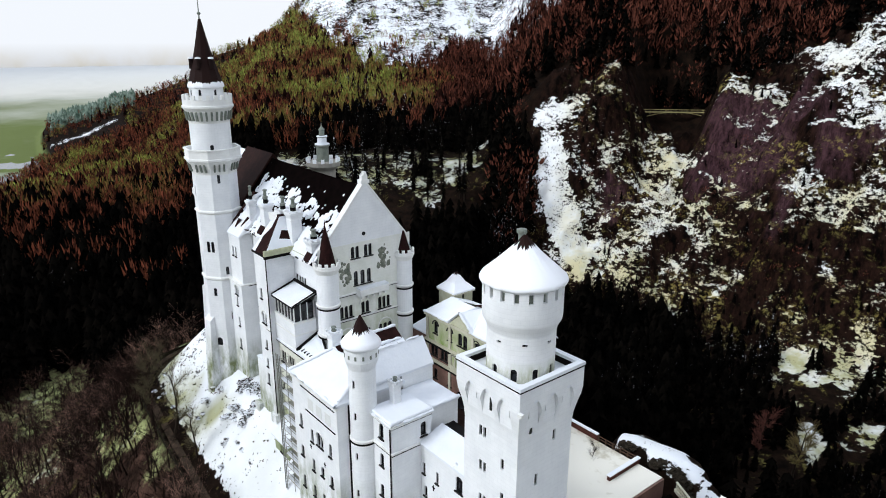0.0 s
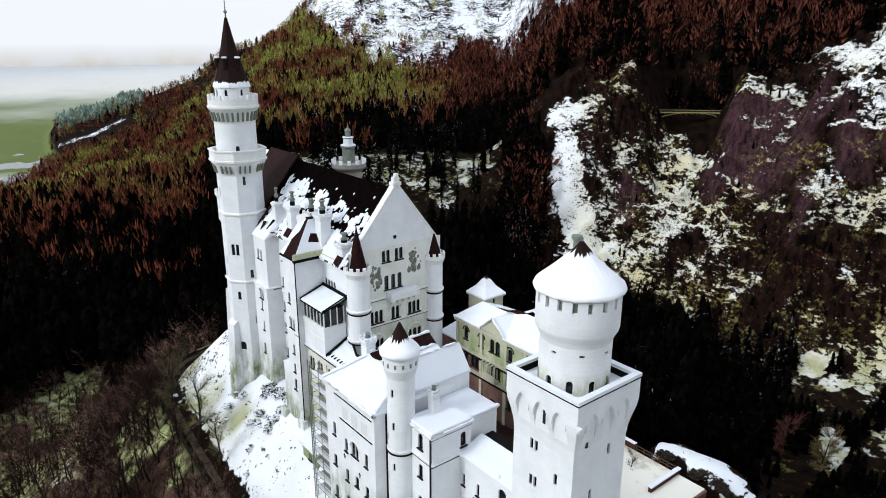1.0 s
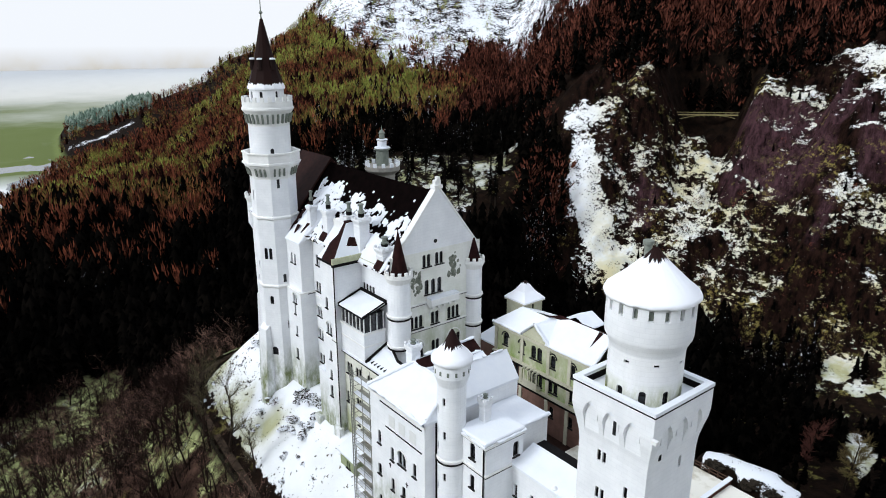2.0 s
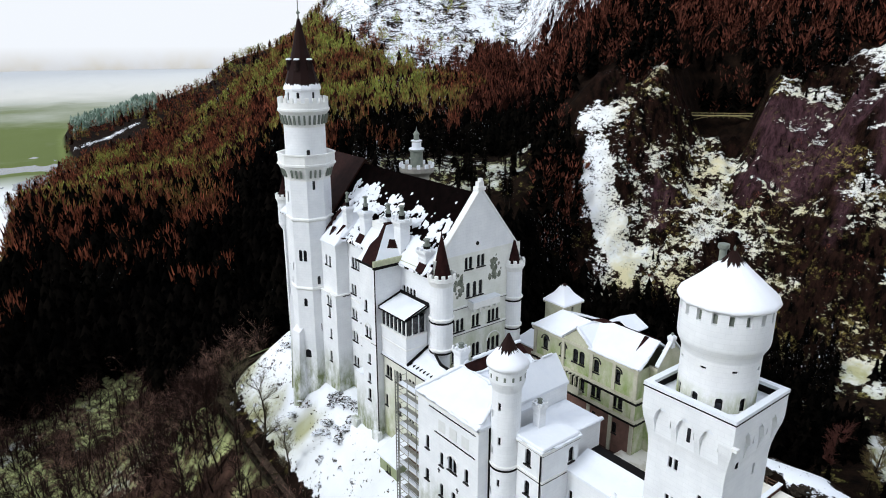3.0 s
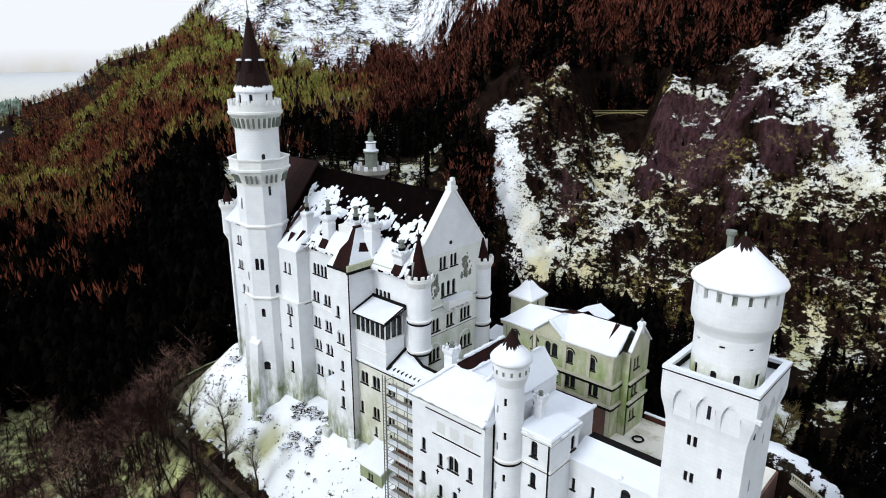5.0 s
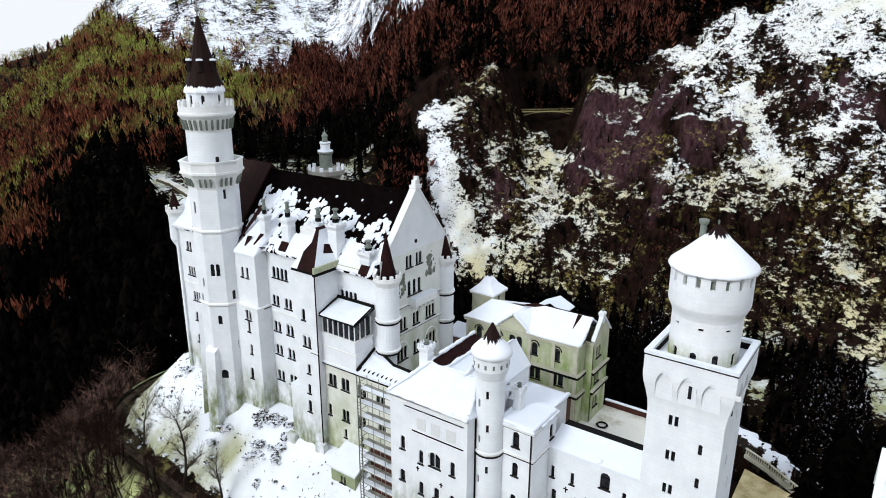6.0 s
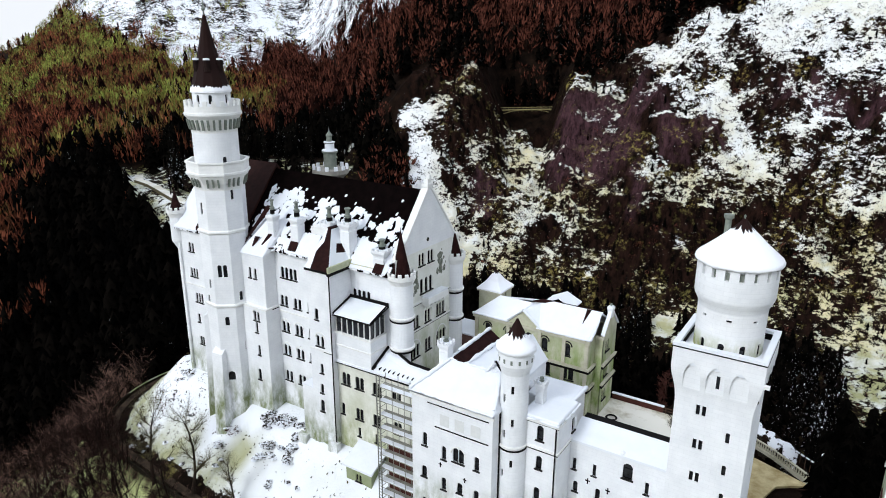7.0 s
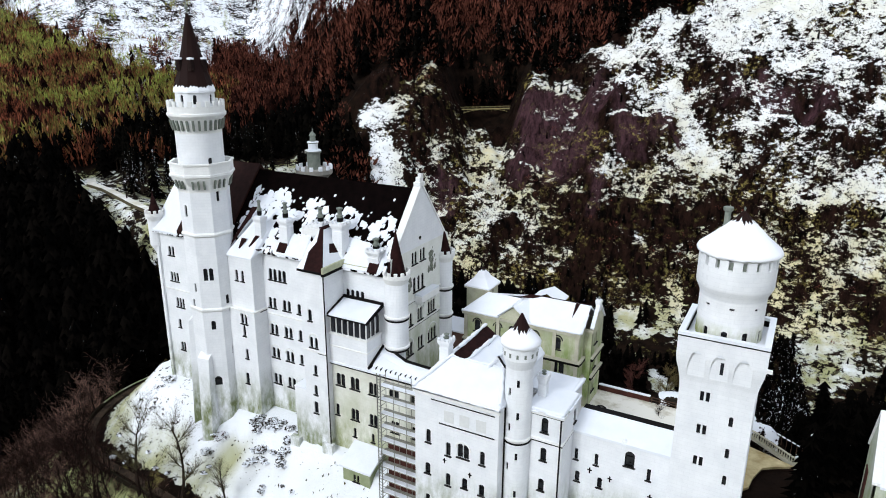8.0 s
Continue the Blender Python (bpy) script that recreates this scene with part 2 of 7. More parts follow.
def window_meshes(w, h):
    key = (round(w, 2), round(h, 2))
    if key not in WINDOW_MESHES:
        b1, b2, b3 = bmesh.new(), bmesh.new(), bmesh.new()
        e = 0.07
        box(b1, -w / 2, -w / 2 + e, 0.18, 0.30, 0, h)
        box(b1, w / 2 - e, w / 2, 0.18, 0.30, 0, h)
        box(b1, -w / 2 + e, w / 2 - e, 0.18, 0.30, 0, e)
        box(b1, -w / 2 + e, w / 2 - e, 0.18, 0.30, h * 0.62, h * 0.62 + 0.06)
        box(b2, -w / 2, w / 2, 0.29, 0.33, 0, h)
        box(b3, -w / 2 - 0.16, w / 2 + 0.16, -0.16, 0.2, -0.15, 0)
        out = []
        # sills are dark in place of the shadow line beneath them
        for nm, b, mt in (("window", b1, BLACK_IRON_AND_SHADE), ("pane", b2, GLASS), ("sill", b3, DARK_SILL_AND_SHADE)):
            me = bpy.data.meshes.new(nm)
            b.to_mesh(me)
            b.free()
            me.materials.append(mt)
            out.append(me)
        WINDOW_MESHES[key] = out
    return WINDOW_MESHES[key]


def put_windows(at, ops, parent, sills=True):
    base = root_of(parent)
    for u0, u1, z0, z1, arch in ops:
        um = (u0 + u1) / 2
        o, p, q = at(um, z0, 0), at(um + 0.05, z0, 0), at(um, z0, 0.1)
        ux, dy = (p - o).normalized(), (q - o).normalized()
        m = Matrix((( ux.x, dy.x, 0, o.x), (ux.y, dy.y, 0, o.y), (0, 0, 1, o.z), (0, 0, 0, 1)))
        frame_me, pane_me, sill_me = window_meshes((at(u1, z0, 0) - at(u0, z0, 0)).length, z1 - z0)
        w = new("window", frame_me)
        w.parent = parent
        w.matrix_basis = Matrix.Translation(-base) @ m
        for nm, me in (("pane", pane_me), ("sill", sill_me)):
            if nm == "sill" and not sills:
                continue
            c = new(nm, me)
            c.parent = w


def wall(parent, name, at, us, zs, ops, material, label="", depth=0.35, sills=True):
    bm = bmesh.new()
    skin(bm, at, us, zs, ops, depth)
    ob = part(name, bm, material, parent, label)
    put_windows(at, ops, parent, sills)
    return ob


def win(u, z, w=0.6, h=1.5, arch=True):
    """One opening centred at u with its sill at z."""
    w, h = (w + 0.14, h + 0.22) if w < 0.75 else (w + 0.05, h + 0.1)
    return (u - w / 2, u + w / 2, z, z + h, arch)


def wins(us, z, w=0.6, h=1.5, arch=True):
    return [win(u, z, w, h, arch) for u in us]


HOOD_MESHES = {}


def hoods(parent, at, spots, w, material=None):
    """Thin arched hood moulds over window groups; spots are (u, z of the springing)."""
    key = round(w, 2)
    if key not in HOOD_MESHES:
        bm = bmesh.new()
        rings = []
        for i in range(13):
            a = math.pi * i / 12
            c, s = math.cos(a), math.sin(a)
            rings.append([bm.verts.new((r * c, d, r * s)) for r, d in ((w / 2, 0.0), (w / 2, -0.12), (w / 2 + 0.16, -0.12), (w / 2 + 0.16, 0.0))])
        for p, q in zip(rings, rings[1:]):
            for k in range(3):
                bm.faces.new((p[k], p[k + 1], q[k + 1], q[k]))
        me = bpy.data.meshes.new("hood_mould")
        bm.to_mesh(me)
        bm.free()
        me.materials.append(material or TRIM_STONE)
        HOOD_MESHES[key] = me
    base = root_of(parent)
    for u, z in spots:
        o, p, q = at(u, z, 0), at(u + 0.05, z, 0), at(u, z, 0.1)
        ux, dy = (p - o).normalized(), (q - o).normalized()
        h = new("hood_mould", HOOD_MESHES[key])
        h.parent = parent
        h.matrix_basis = Matrix.Translation(-base) @ Matrix(((ux.x, dy.x, 0, o.x), (ux.y, dy.y, 0, o.y), (0, 0, 1, o.z), (0, 0, 0, 1)))


def ring_blocks(parent, cx, cy, r, z, n, w, d, h, material=None, turn=0.0, name="merlon"):
    """Merlons round a tower's crown, each a block of its own."""
    b = bmesh.new()
    box(b, -d / 2, d / 2, -w / 2, w / 2, 0, h)
    bmesh.ops.bevel(b, geom=b.edges[:], offset=0.03, segments=1, affect="EDGES")
    me = bpy.data.meshes.new(name)
    b.to_mesh(me)
    b.free()
    me.materials.append(material or TRIM_STONE)
    base = root_of(parent)
    for i in range(n):
        a = turn + 2 * math.pi * i / n
        o = new(name, me)
        o.parent = parent
        o.matrix_basis = Matrix.Translation(-base) @ pose(cx + r * math.cos(a), cy + r * math.sin(a), z, 0, 0, math.degrees(a))


def snow_roll(bm, p, q, r, seed):
    """Uneven roll of snow along an edge, with gaps where it has slid off."""
    rnd = random.Random(seed)
    p, q = Vector(p), Vector(q)
    d = (q - p).normalized()
    s = d.cross(Vector((0, 0, 1))).normalized()
    up = s.cross(d)
    n = max(3, int((q - p).length / 0.32))
    prev, size = None, r
    for k in range(n + 1):
        size = min(1.7 * r, max(0.0, size + rnd.uniform(-0.55, 0.55) * r))
        if size < 0.22 * r:
            prev = None
            size = r * rnd.uniform(0.3, 0.6)
            continue
        c = p.lerp(q, k / n) + s * rnd.uniform(-0.3, 0.3) * r
        ring = [bm.verts.new(c + (s * math.cos(a) + up * math.sin(a) * 0.8) * size) for a in (-0.4, 0.5, 1.3, 1.9, 2.7, 3.6, 4.7)]
        if prev:
            for i in range(7):
                bm.faces.new((prev[i], prev[(i + 1) % 7], ring[(i + 1) % 7], ring[i]))
        prev = ring


def snow_edges(owner, edges, r, seed):
    bm = bmesh.new()
    for i, (p, q) in enumerate(edges):
        snow_roll(bm, p, q, r, seed + i)
    bmesh.ops.recalc_face_normals(bm, faces=bm.faces[:])
    part("snow_edge", bm, SNOW, owner, "lumpy snow along the edges", smooth=True)


def snow_lumps(bm, corner, along, up, normal, spots, seed, size=(0.4, 0.85), thick=0.07):
    """Broken snow lying on a slope: irregular low slabs at the given (along, up) spots."""
    rnd = random.Random(seed)
    for u, v, k in spots:
        n = 7
        su, sv = k * rnd.uniform(*size), k * rnd.uniform(*size) * 1.25
        lean = rnd.uniform(-0.1, 0.35)
        ph = rnd.random() * 6.28
        low, top = [], []
        t = thick * rnd.uniform(0.7, 1.5)
        for i in range(n):
            a = ph + 6.2832 * i / n
            q = rnd.uniform(0.72, 1.15)
            c, s = math.copysign(abs(math.cos(a)) ** 0.7, math.cos(a)) * q * su, math.copysign(abs(math.sin(a)) ** 0.7, math.sin(a)) * q * sv
            c += s * lean
            low.append(bm.verts.new(corner + along * (u + c) + up * (v + s) - normal * 0.02))
            top.append(bm.verts.new(corner + along * (u + c * 0.9) + up * (v + s * 0.9) + normal * t))
        bm.faces.new(top)
        for i in range(n):
            bm.faces.new((low[i], low[(i + 1) % n], top[(i + 1) % n], top[i]))


# ---- ground: one sheet from the castle hill to the horizon ----
HUB = (96.0, -57.0)


def hash01(ix, iy, seed):
    h = np.sin(ix * 127.1 + iy * 311.7 + seed * 74.7) * 43758.5453
    return h - np.floor(h)


def soft_noise(x, y, seed=0):
    ix, iy = np.floor(x), np.floor(y)
    fx, fy = x - ix, y - iy
    fx, fy = fx * fx * (3 - 2 * fx), fy * fy * (3 - 2 * fy)
    a, b = hash01(ix, iy, seed), hash01(ix + 1, iy, seed)
    c, d = hash01(ix, iy + 1, seed), hash01(ix + 1, iy + 1, seed)
    return (a * (1 - fx) + b * fx) * (1 - fy) + (c * (1 - fx) + d * fx) * fy - 0.5


def fbm(x, y, size, octaves=4, seed=0):
    out, amp = 0.0, 1.0
    for k in range(octaves):
        out = out + amp * soft_noise(x / size, y / size, seed + k * 13)
        size, amp = size / 2.1, amp * 0.5
    return out


def step01(v, lo, hi):
    k = np.clip((v - lo) / (hi - lo), 0, 1)
    return k * k * (3 - 2 * k)


def bearings(x, y):
    dx, dy = np.asarray(x, float) - HUB[0], np.asarray(y, float) - HUB[1]
    return np.degrees(np.arctan2(dx, dy)), np.hypot(dx, dy)


def hill_distance(x, y):
    """Distance from the castle ridge's spine, counted from the plateau's edge on its south side."""
    ax, ay, bx, by = -14.0, 8.0, 100.0, 0.0
    k = np.clip(((x - ax) * (bx - ax) + (y - ay) * (by - ay)) / ((bx - ax) ** 2 + (by - ay) ** 2), 0, 1)
    px, py = ax + k * (bx - ax), ay + k * (by - ay)
    d = np.hypot(x - px, y - py)
    south = np.clip((y - py) / np.maximum(d, 1e-6), 0, 1)
    return np.maximum(0, d - 22 * south * step01(np.asarray(x, float), 10, 40))


def ridged(x, y, size, seed):
    return 0.5 - 2 * np.abs(fbm(x, y, size, 2, seed))


def rim(th):
    """Distance at which the crags give way to the wooded mountain behind them."""
    return np.interp(th, (-60, -42, -38, -30, -24, -21, -17.5, -15.8, -12, -8, -5), (300, 330, 347, 350, 354, 361, 368, 373, 382, 460, 1200))


FOREST_ROAD = [(-198, 112), (-189, 106), (-178, 105), (-163, 101), (-148, 97), (-136, 95), (-125, 92), (-100, 84)]


def road_distance(x, y):
    """Distance from the forest road on the valley side."""
    best = np.full(np.shape(x), 1e4)
    for (ax, ay), (bx, by) in zip(FOREST_ROAD, FOREST_ROAD[1:]):
        k = np.clip(((x - ax) * (bx - ax) + (y - ay) * (by - ay)) / ((bx - ax) ** 2 + (by - ay) ** 2), 0, 1)
        best = np.minimum(best, np.hypot(x - ax - k * (bx - ax), y - ay - k * (by - ay)))
    return best


SPUR = [(67, 34.0), (70, 34.5), (77.6, 33.4), (81.4, 30.4)]


def spur_distance(x, y):
    """Distance from the snowy path along the garden spur, which narrows towards its east end."""
    best = np.full(np.shape(x), 1e3)
    for (ax, ay), (bx, by) in zip(SPUR, SPUR[1:]):
        k = np.clip(((x - ax) * (bx - ax) + (y - ay) * (by - ay)) / ((bx - ax) ** 2 + (by - ay) ** 2), 0, 1)
        best = np.minimum(best, np.hypot(x - ax - k * (bx - ax), y - ay - k * (by - ay)))
    return np.maximum(0, best - 1.9 * (1 - step01(x, 75, 78.5)))


def height(x, y):
    x, y = np.asarray(x, float), np.asarray(y, float)
    th, r = bearings(x, y)
    tc = np.clip(th, -100, 25)
    crest = np.interp(tc, (-100, -83.6, -81.1, -78.3, -75.8, -72.8, -69.7, -66.6, -63.4, -57, -50, -44, -35, 25), (-112, -92, -68, -52, -45, -36, -10, 26, 62, 68, 66, 56, 50, 50))
    left = step01(-tc, 62, 72)
    low = np.interp(r, (0, 150, 220, 330, 450), (-45, -38, -28, 8, 14)) - left * np.interp(r, (150, 330, 450), (0, 24, 24))
    far = low + (crest - low) * step01(r, 380, 800)
    far = far + np.clip(r - 800, 0, 700) * 0.36 * step01(tc, -66, -55)
    plainz = -112.0
    far = far - left * 16 * step01(r, 300, 450) * (1 - step01(r, 600, 800))
    # a second wooded ridge behind the near one, ending in a spit on the plain
    ridge = np.interp(tc, (-81.2, -80.3, -77.7, -75.7, -73.7, -71.6, -70.2, -68.7, -66.5, -64.3, -60), (-112, -76, -62, -46, -36, -18, -6, 28, 45, 60, 75))
    dip = np.maximum(np.minimum(crest, ridge) - 22, plainz)
    back = crest + (dip - crest) * step01(r, 810, 960)
    back = back + (ridge - back) * step01(r, 970, 1300)
    back = back + (plainz - back) * step01(r, 1320, 1600)
    far = far + (back - far) * step01(r, 800, 830) * step01(-tc, 60, 67)
    far = far + (plainz - far) * step01(-tc, 83.3, 86.8) * step01(r, 250, 430)
    wallz = np.interp(r, (0, 150, 240, 285, 350, 520, 900, 5000), (-55, -62, -60, -50, 42, 120, 300, 900)) + 0.7 * np.clip(tc + 40, 0, 40) * step01(r, 280, 350)
    rocky = step01(tc, -46, -37)
    crag = rocky * step01(r, 272, 305) * (1 - 0.75 * step01(r - rim(tc), -5, 30))
    base = far * (1 - rocky) + wallz * rocky
    base = base + fbm(x, y, 60, 4, 3) * (5 + 20 * rocky * step01(r, 270, 330)) * step01(r, 60, 220)
    base = base - 30 * np.exp(-((tc + 28.4) / 2.9) ** 4) * step01(r, 322, 348) * (1 - step01(r, 372, 400)) * rocky
    base = base + crag * (11 * ridged(x, y, 38, 15) + 7 * ridged(x, y, 13, 25) + 3.2 * fbm(x, y, 4.5, 3, 9))
    # rock ledges
    q = base + 12 * fbm(x, y, 24, 4, 91)
    f = q / 4.2 - np.floor(q / 4.2)
    base = base + crag * 0.5 * 4.2 * (step01(f, 0.45, 1.0) - f)
    bed = np.interp(x, (-198, -125, -100), (7.0, 2.5, 1.0))
    base = base + (bed - base) * (1 - step01(road_distance(x, y), 4, 18))
    d = hill_distance(x, y)
    hill = np.interp(d, (0, 8, 12, 18.6, 21.6, 40, 80, 130, 400), (9.5, 8.0, 4.0, -2.0, -2.2, -20, -46, -75, -120)) + fbm(x, y, 5, 3, 5) * 0.8 * step01(d, 6, 10)
    # the east half of the south side falls steeply into the gorge
    steep = step01(x, 46, 60) * (1 - step01(x, 80, 86)) * step01(y, 18, 26)
    hill = hill + steep * (np.interp(d, (0, 2, 8, 20, 50, 100), (9.5, 7.5, -8, -34, -80, -140)) - hill)
    spur = spur_distance(x, y)
    hill = np.maximum(hill, np.interp(spur, (0, 0.8, 1.6, 4, 9, 20, 60), (11.0, 10.9, 10.2, 5, -10, -44, -200)))
    k = 5.0
    return np.maximum(base, hill) + np.log1p(np.exp(-np.abs(base - hill) / k)) * k * step01(d, 20, 60)


def purple_rock(x, y):
    """Bare dark purplish rock faces among the crags, 0 to 1."""
    th, r = bearings(x, y)
    wob = 2.6 * fbm(x, y, 22, 4, 73)
    dome = step01(th + wob, -26.9, -25.6) * (1 - step01(th + wob, -19.2, -18.0)) * step01(r + 4 * wob, 314, 324) * (1 - step01(r + wob, 349, 352))
    out = dome
    for t0, r0, wt, wr in ((-15.2, 322, 2.6, 6.0), (-5.5, 331, 4.0, 6.5), (-19.0, 309, 1.6, 10.0), (-32.0, 318, 1.6, 9.0)):
        out = np.maximum(out, 0.9 * (1 - step01(np.hypot((th - t0) / wt, (r - r0) / wr) + 1.1 * fbm(x, y, 9, 3, 77), 0.3, 1.2)))
    return out * step01(r, 285, 300)


def clearings(x, y):
    """Open grassy glades on the valley side below the crags, 0 to 1."""
    th, r = bearings(x, y)
    wob = 1.0 * fbm(x, y, 9, 3, 47)
    out = np.zeros(np.shape(th))
    for t0, r0, wt, wr in ((-16.2, 278, 1.3, 6), (-14.4, 271, 1.2, 6), (-12.7, 277, 1.0, 9), (-13.1, 236, 1.4, 9), (-9.9, 249, 1.3, 7), (-11.9, 289, 0.9, 7)):
        out = np.maximum(out, 1 - step01(np.hypot((th - t0) / wt, (r - r0) / wr) + wob, 0.8, 1.1))
    return out


def snow_cover(x, y):
    """How far snow lies on the ground, 0 to 1."""
    th, r = bearings(x, y)
    d = hill_distance(x, y)
    wob = fbm(x, y, 14, 3, 33)
    bank = step01(-d - 1.6 * wob, -18.9, -17.2) * (1 - step01(x, 72.0, 74.0) * (np.asarray(y) > 3.5)) * (1 - step01(np.asarray(y, float), 28.5, 29.5) * step01(x, 50, 56))
    path = 1 - step01(spur_distance(np.asarray(x, float), np.asarray(y, float)) + 0.5 * wob, 0.8, 1.3)
    mid = np.interp(r, (288, 300, 309, 318, 325, 338, 356), (-34.3, -34.4, -35.5, -37.0, -37.7, -38.0, -38.6))
    half = np.interp(r, (288, 294, 300, 309, 318, 325, 338, 356), (0.1, 0.6, 1.6, 1.9, 1.2, 0.8, 1.1, 1.2))
    gully = (1 - step01(np.abs(th - mid - 0.9 * fbm(x, y, 12, 3, 21)), 0.75 * half, 1.25 * half)) * step01(r, 289, 293) * (1 - step01(r, 341, 348)) * np.interp(r, (300, 312, 320, 345), (1.2, 1.15, 1.0, 0.86))
    edge = np.interp(th, (-63, -59.6, -57.4, -55.2, -52.6, -49.9, -46.3, -44, -41.3, -37, -33), (1000, 860, 640, 545, 590, 610, 700, 560, 470, 425, 430)) + 110 * fbm(x, y, 70, 4, 51)
    high = step01(th, -62.8, -60.5) * (1 - step01(th, -36, -32)) * step01(r, edge, edge + 40)
    inside = 1 - step01(r - rim(th), -6, 6)
    wob2 = 2.2 * fbm(x, y, 26, 3, 67)
    right = step01(th + wob2, -19.4, -17.6)
    rock = 0.60 - 0.10 * (1 - step01(th, -32, -29)) + 0.09 * right + 0.17 * right * step01(r + 6 * wob2, 322, 340) - 0.30 * right * step01(r - rim(th), -22, -4) - 0.30 * purple_rock(x, y)
    couloir = 1 - step01(np.abs(th + 13.2 - (338 - r) * 0.135 - 0.5 * wob2), 0.25, 0.8)
    rock = rock + 0.5 * couloir * step01(r, 308, 314) * (1 - step01(r, 336, 342))
    rock = rock - 0.22 * right * step01(r + 5 * wob2, 300, 303) * (1 - step01(r + 5 * wob2, 305, 309)) * (1 - step01(th, -10, -8))
    rock = rock - 0.20 * step01(r + 5 * wob2, 281, 285) * (1 - step01(r + 5 * wob2, 303, 310)) * (1 - step01(th, -11, -8)) * step01(th, -25, -21)
    rock = rock + 0.35 * step01(th, -26.0, -25.2) * (1 - step01(th, -22.6, -21.8)) * step01(r + 2 * wob2, 348, 351)
    rock = (rock + 0.24 * fbm(x, y, 34, 3, 61)) * step01(th, -42, -36) * step01(r, 270, 300) * inside
    streak = fbm(th * 5.0, r * 0.22, 9, 3, 81)
    foot = np.interp(th, (-8.5, -5, -2.6, -1.8, -0.7, 0, 0.6, 1.5, 2.5, 5), (290, 282, 270, 260, 228, 212, 215, 244, 255, 262)) + 14 * fbm(x, y, 14, 3, 43)
    slope = step01(th, -8.5, -5) * step01(r, foot - 4, foot + 8) * (1 - step01(r, 318, 330)) * np.clip(0.42 + 1.7 * streak, 0, 0.62)
    glade = 0.30 * step01(fbm(x, y, 24, 3, 71), 0.12, 0.18) * step01(th, -22, -17) * (1 - step01(th, -9, -6)) * (1 - step01(r, 285, 300)) * step01(r, 228, 240)
    valley = step01(-th, 75, 77) * (1 - step01(-th, 94, 98)) * step01(r, 150, 160) * (1 - step01(r, 198, 212))
    wood = 0.22 * valley + 0.44 * step01(fbm(x, y, 20, 2, 44), 0.06, 0.18) * step01(d, 23, 26) * (1 - step01(d, 55, 66)) * (np.asarray(y) < 8)
    trunks = 0.52 * (1 - step01(np.hypot((th + 50.5) / 8.5, (r - 328) / 34) + 0.8 * fbm(x, y, 12, 2, 29), 0.6, 1.0))
    verge = 0.62 * (1 - step01(road_distance(x, y) + 6 * fbm(x, y, 8, 2, 19), 9, 14))
    track = step01(th, -80.5, -80.1) * (1 - step01(th, -75.9, -75.2)) * step01(r, 1128, 1132) * (1 - step01(r, 1136, 1142)) * (0.62 + 0.3 * soft_noise(th * 3, r * 0, 5))
    lying = np.clip(np.maximum.reduce([bank, path, verge, track, trunks, (0.62 + 0.7 * fbm(th * 7.0, r * 0.12, 9, 3, 57)) * high, rock, slope, glade, 0.72 * clearings(x, y), wood]), 0, 1)
    return np.maximum(lying, 0.98 * gully)


def grass_cover(x, y):
    """How far old yellow grass shows through thin snow, 0 to 1."""
    th, r = bearings(x, y)
    d = hill_distance(x, y)
    spots = step01(fbm(x, y, 26, 4, 63), -0.12, 0.22)
    lower = step01(th, -38, -34) * (1 - (0.3 + 0.5 * step01(th, -21, -19)) * step01(r, 306, 322)) * step01(r, 120, 150)
    bank = step01(d + 8 * fbm(x, y, 5, 3, 37), 10.0, 15.5) * (1 - step01(d, 20, 21)) * 0.95 * (1 - 0.8 * step01(np.asarray(x, float) + 6 * fbm(x, y, 6, 2, 39), 6, 12))
    wood = step01(d, 23, 26) * (1 - step01(d, 105, 120)) * (np.asarray(y) < 8)
    trunks = 1 - step01(np.hypot((th + 50.5) / 8.5, (r - 328) / 34), 0.9, 1.2)
    verge = 1 - step01(road_distance(x, y), 10, 16)
    lower = lower * (1 - step01(r - rim(th), -4, 8))
    return np.clip(np.maximum.reduce([verge, trunks, lower * np.maximum(0.45 + 0.55 * spots, 1 - step01(r, 292, 306)), bank, wood]), 0, 1)


def wood_floor(x, y):
    """Leaf-strewn floor of the leafless wood below the bank, 0 to 1."""
    d = hill_distance(x, y)
    return step01(d, 21, 24) * (1 - step01(d, 96, 125)) * (1 - step01(np.asarray(y, float), 4, 16))


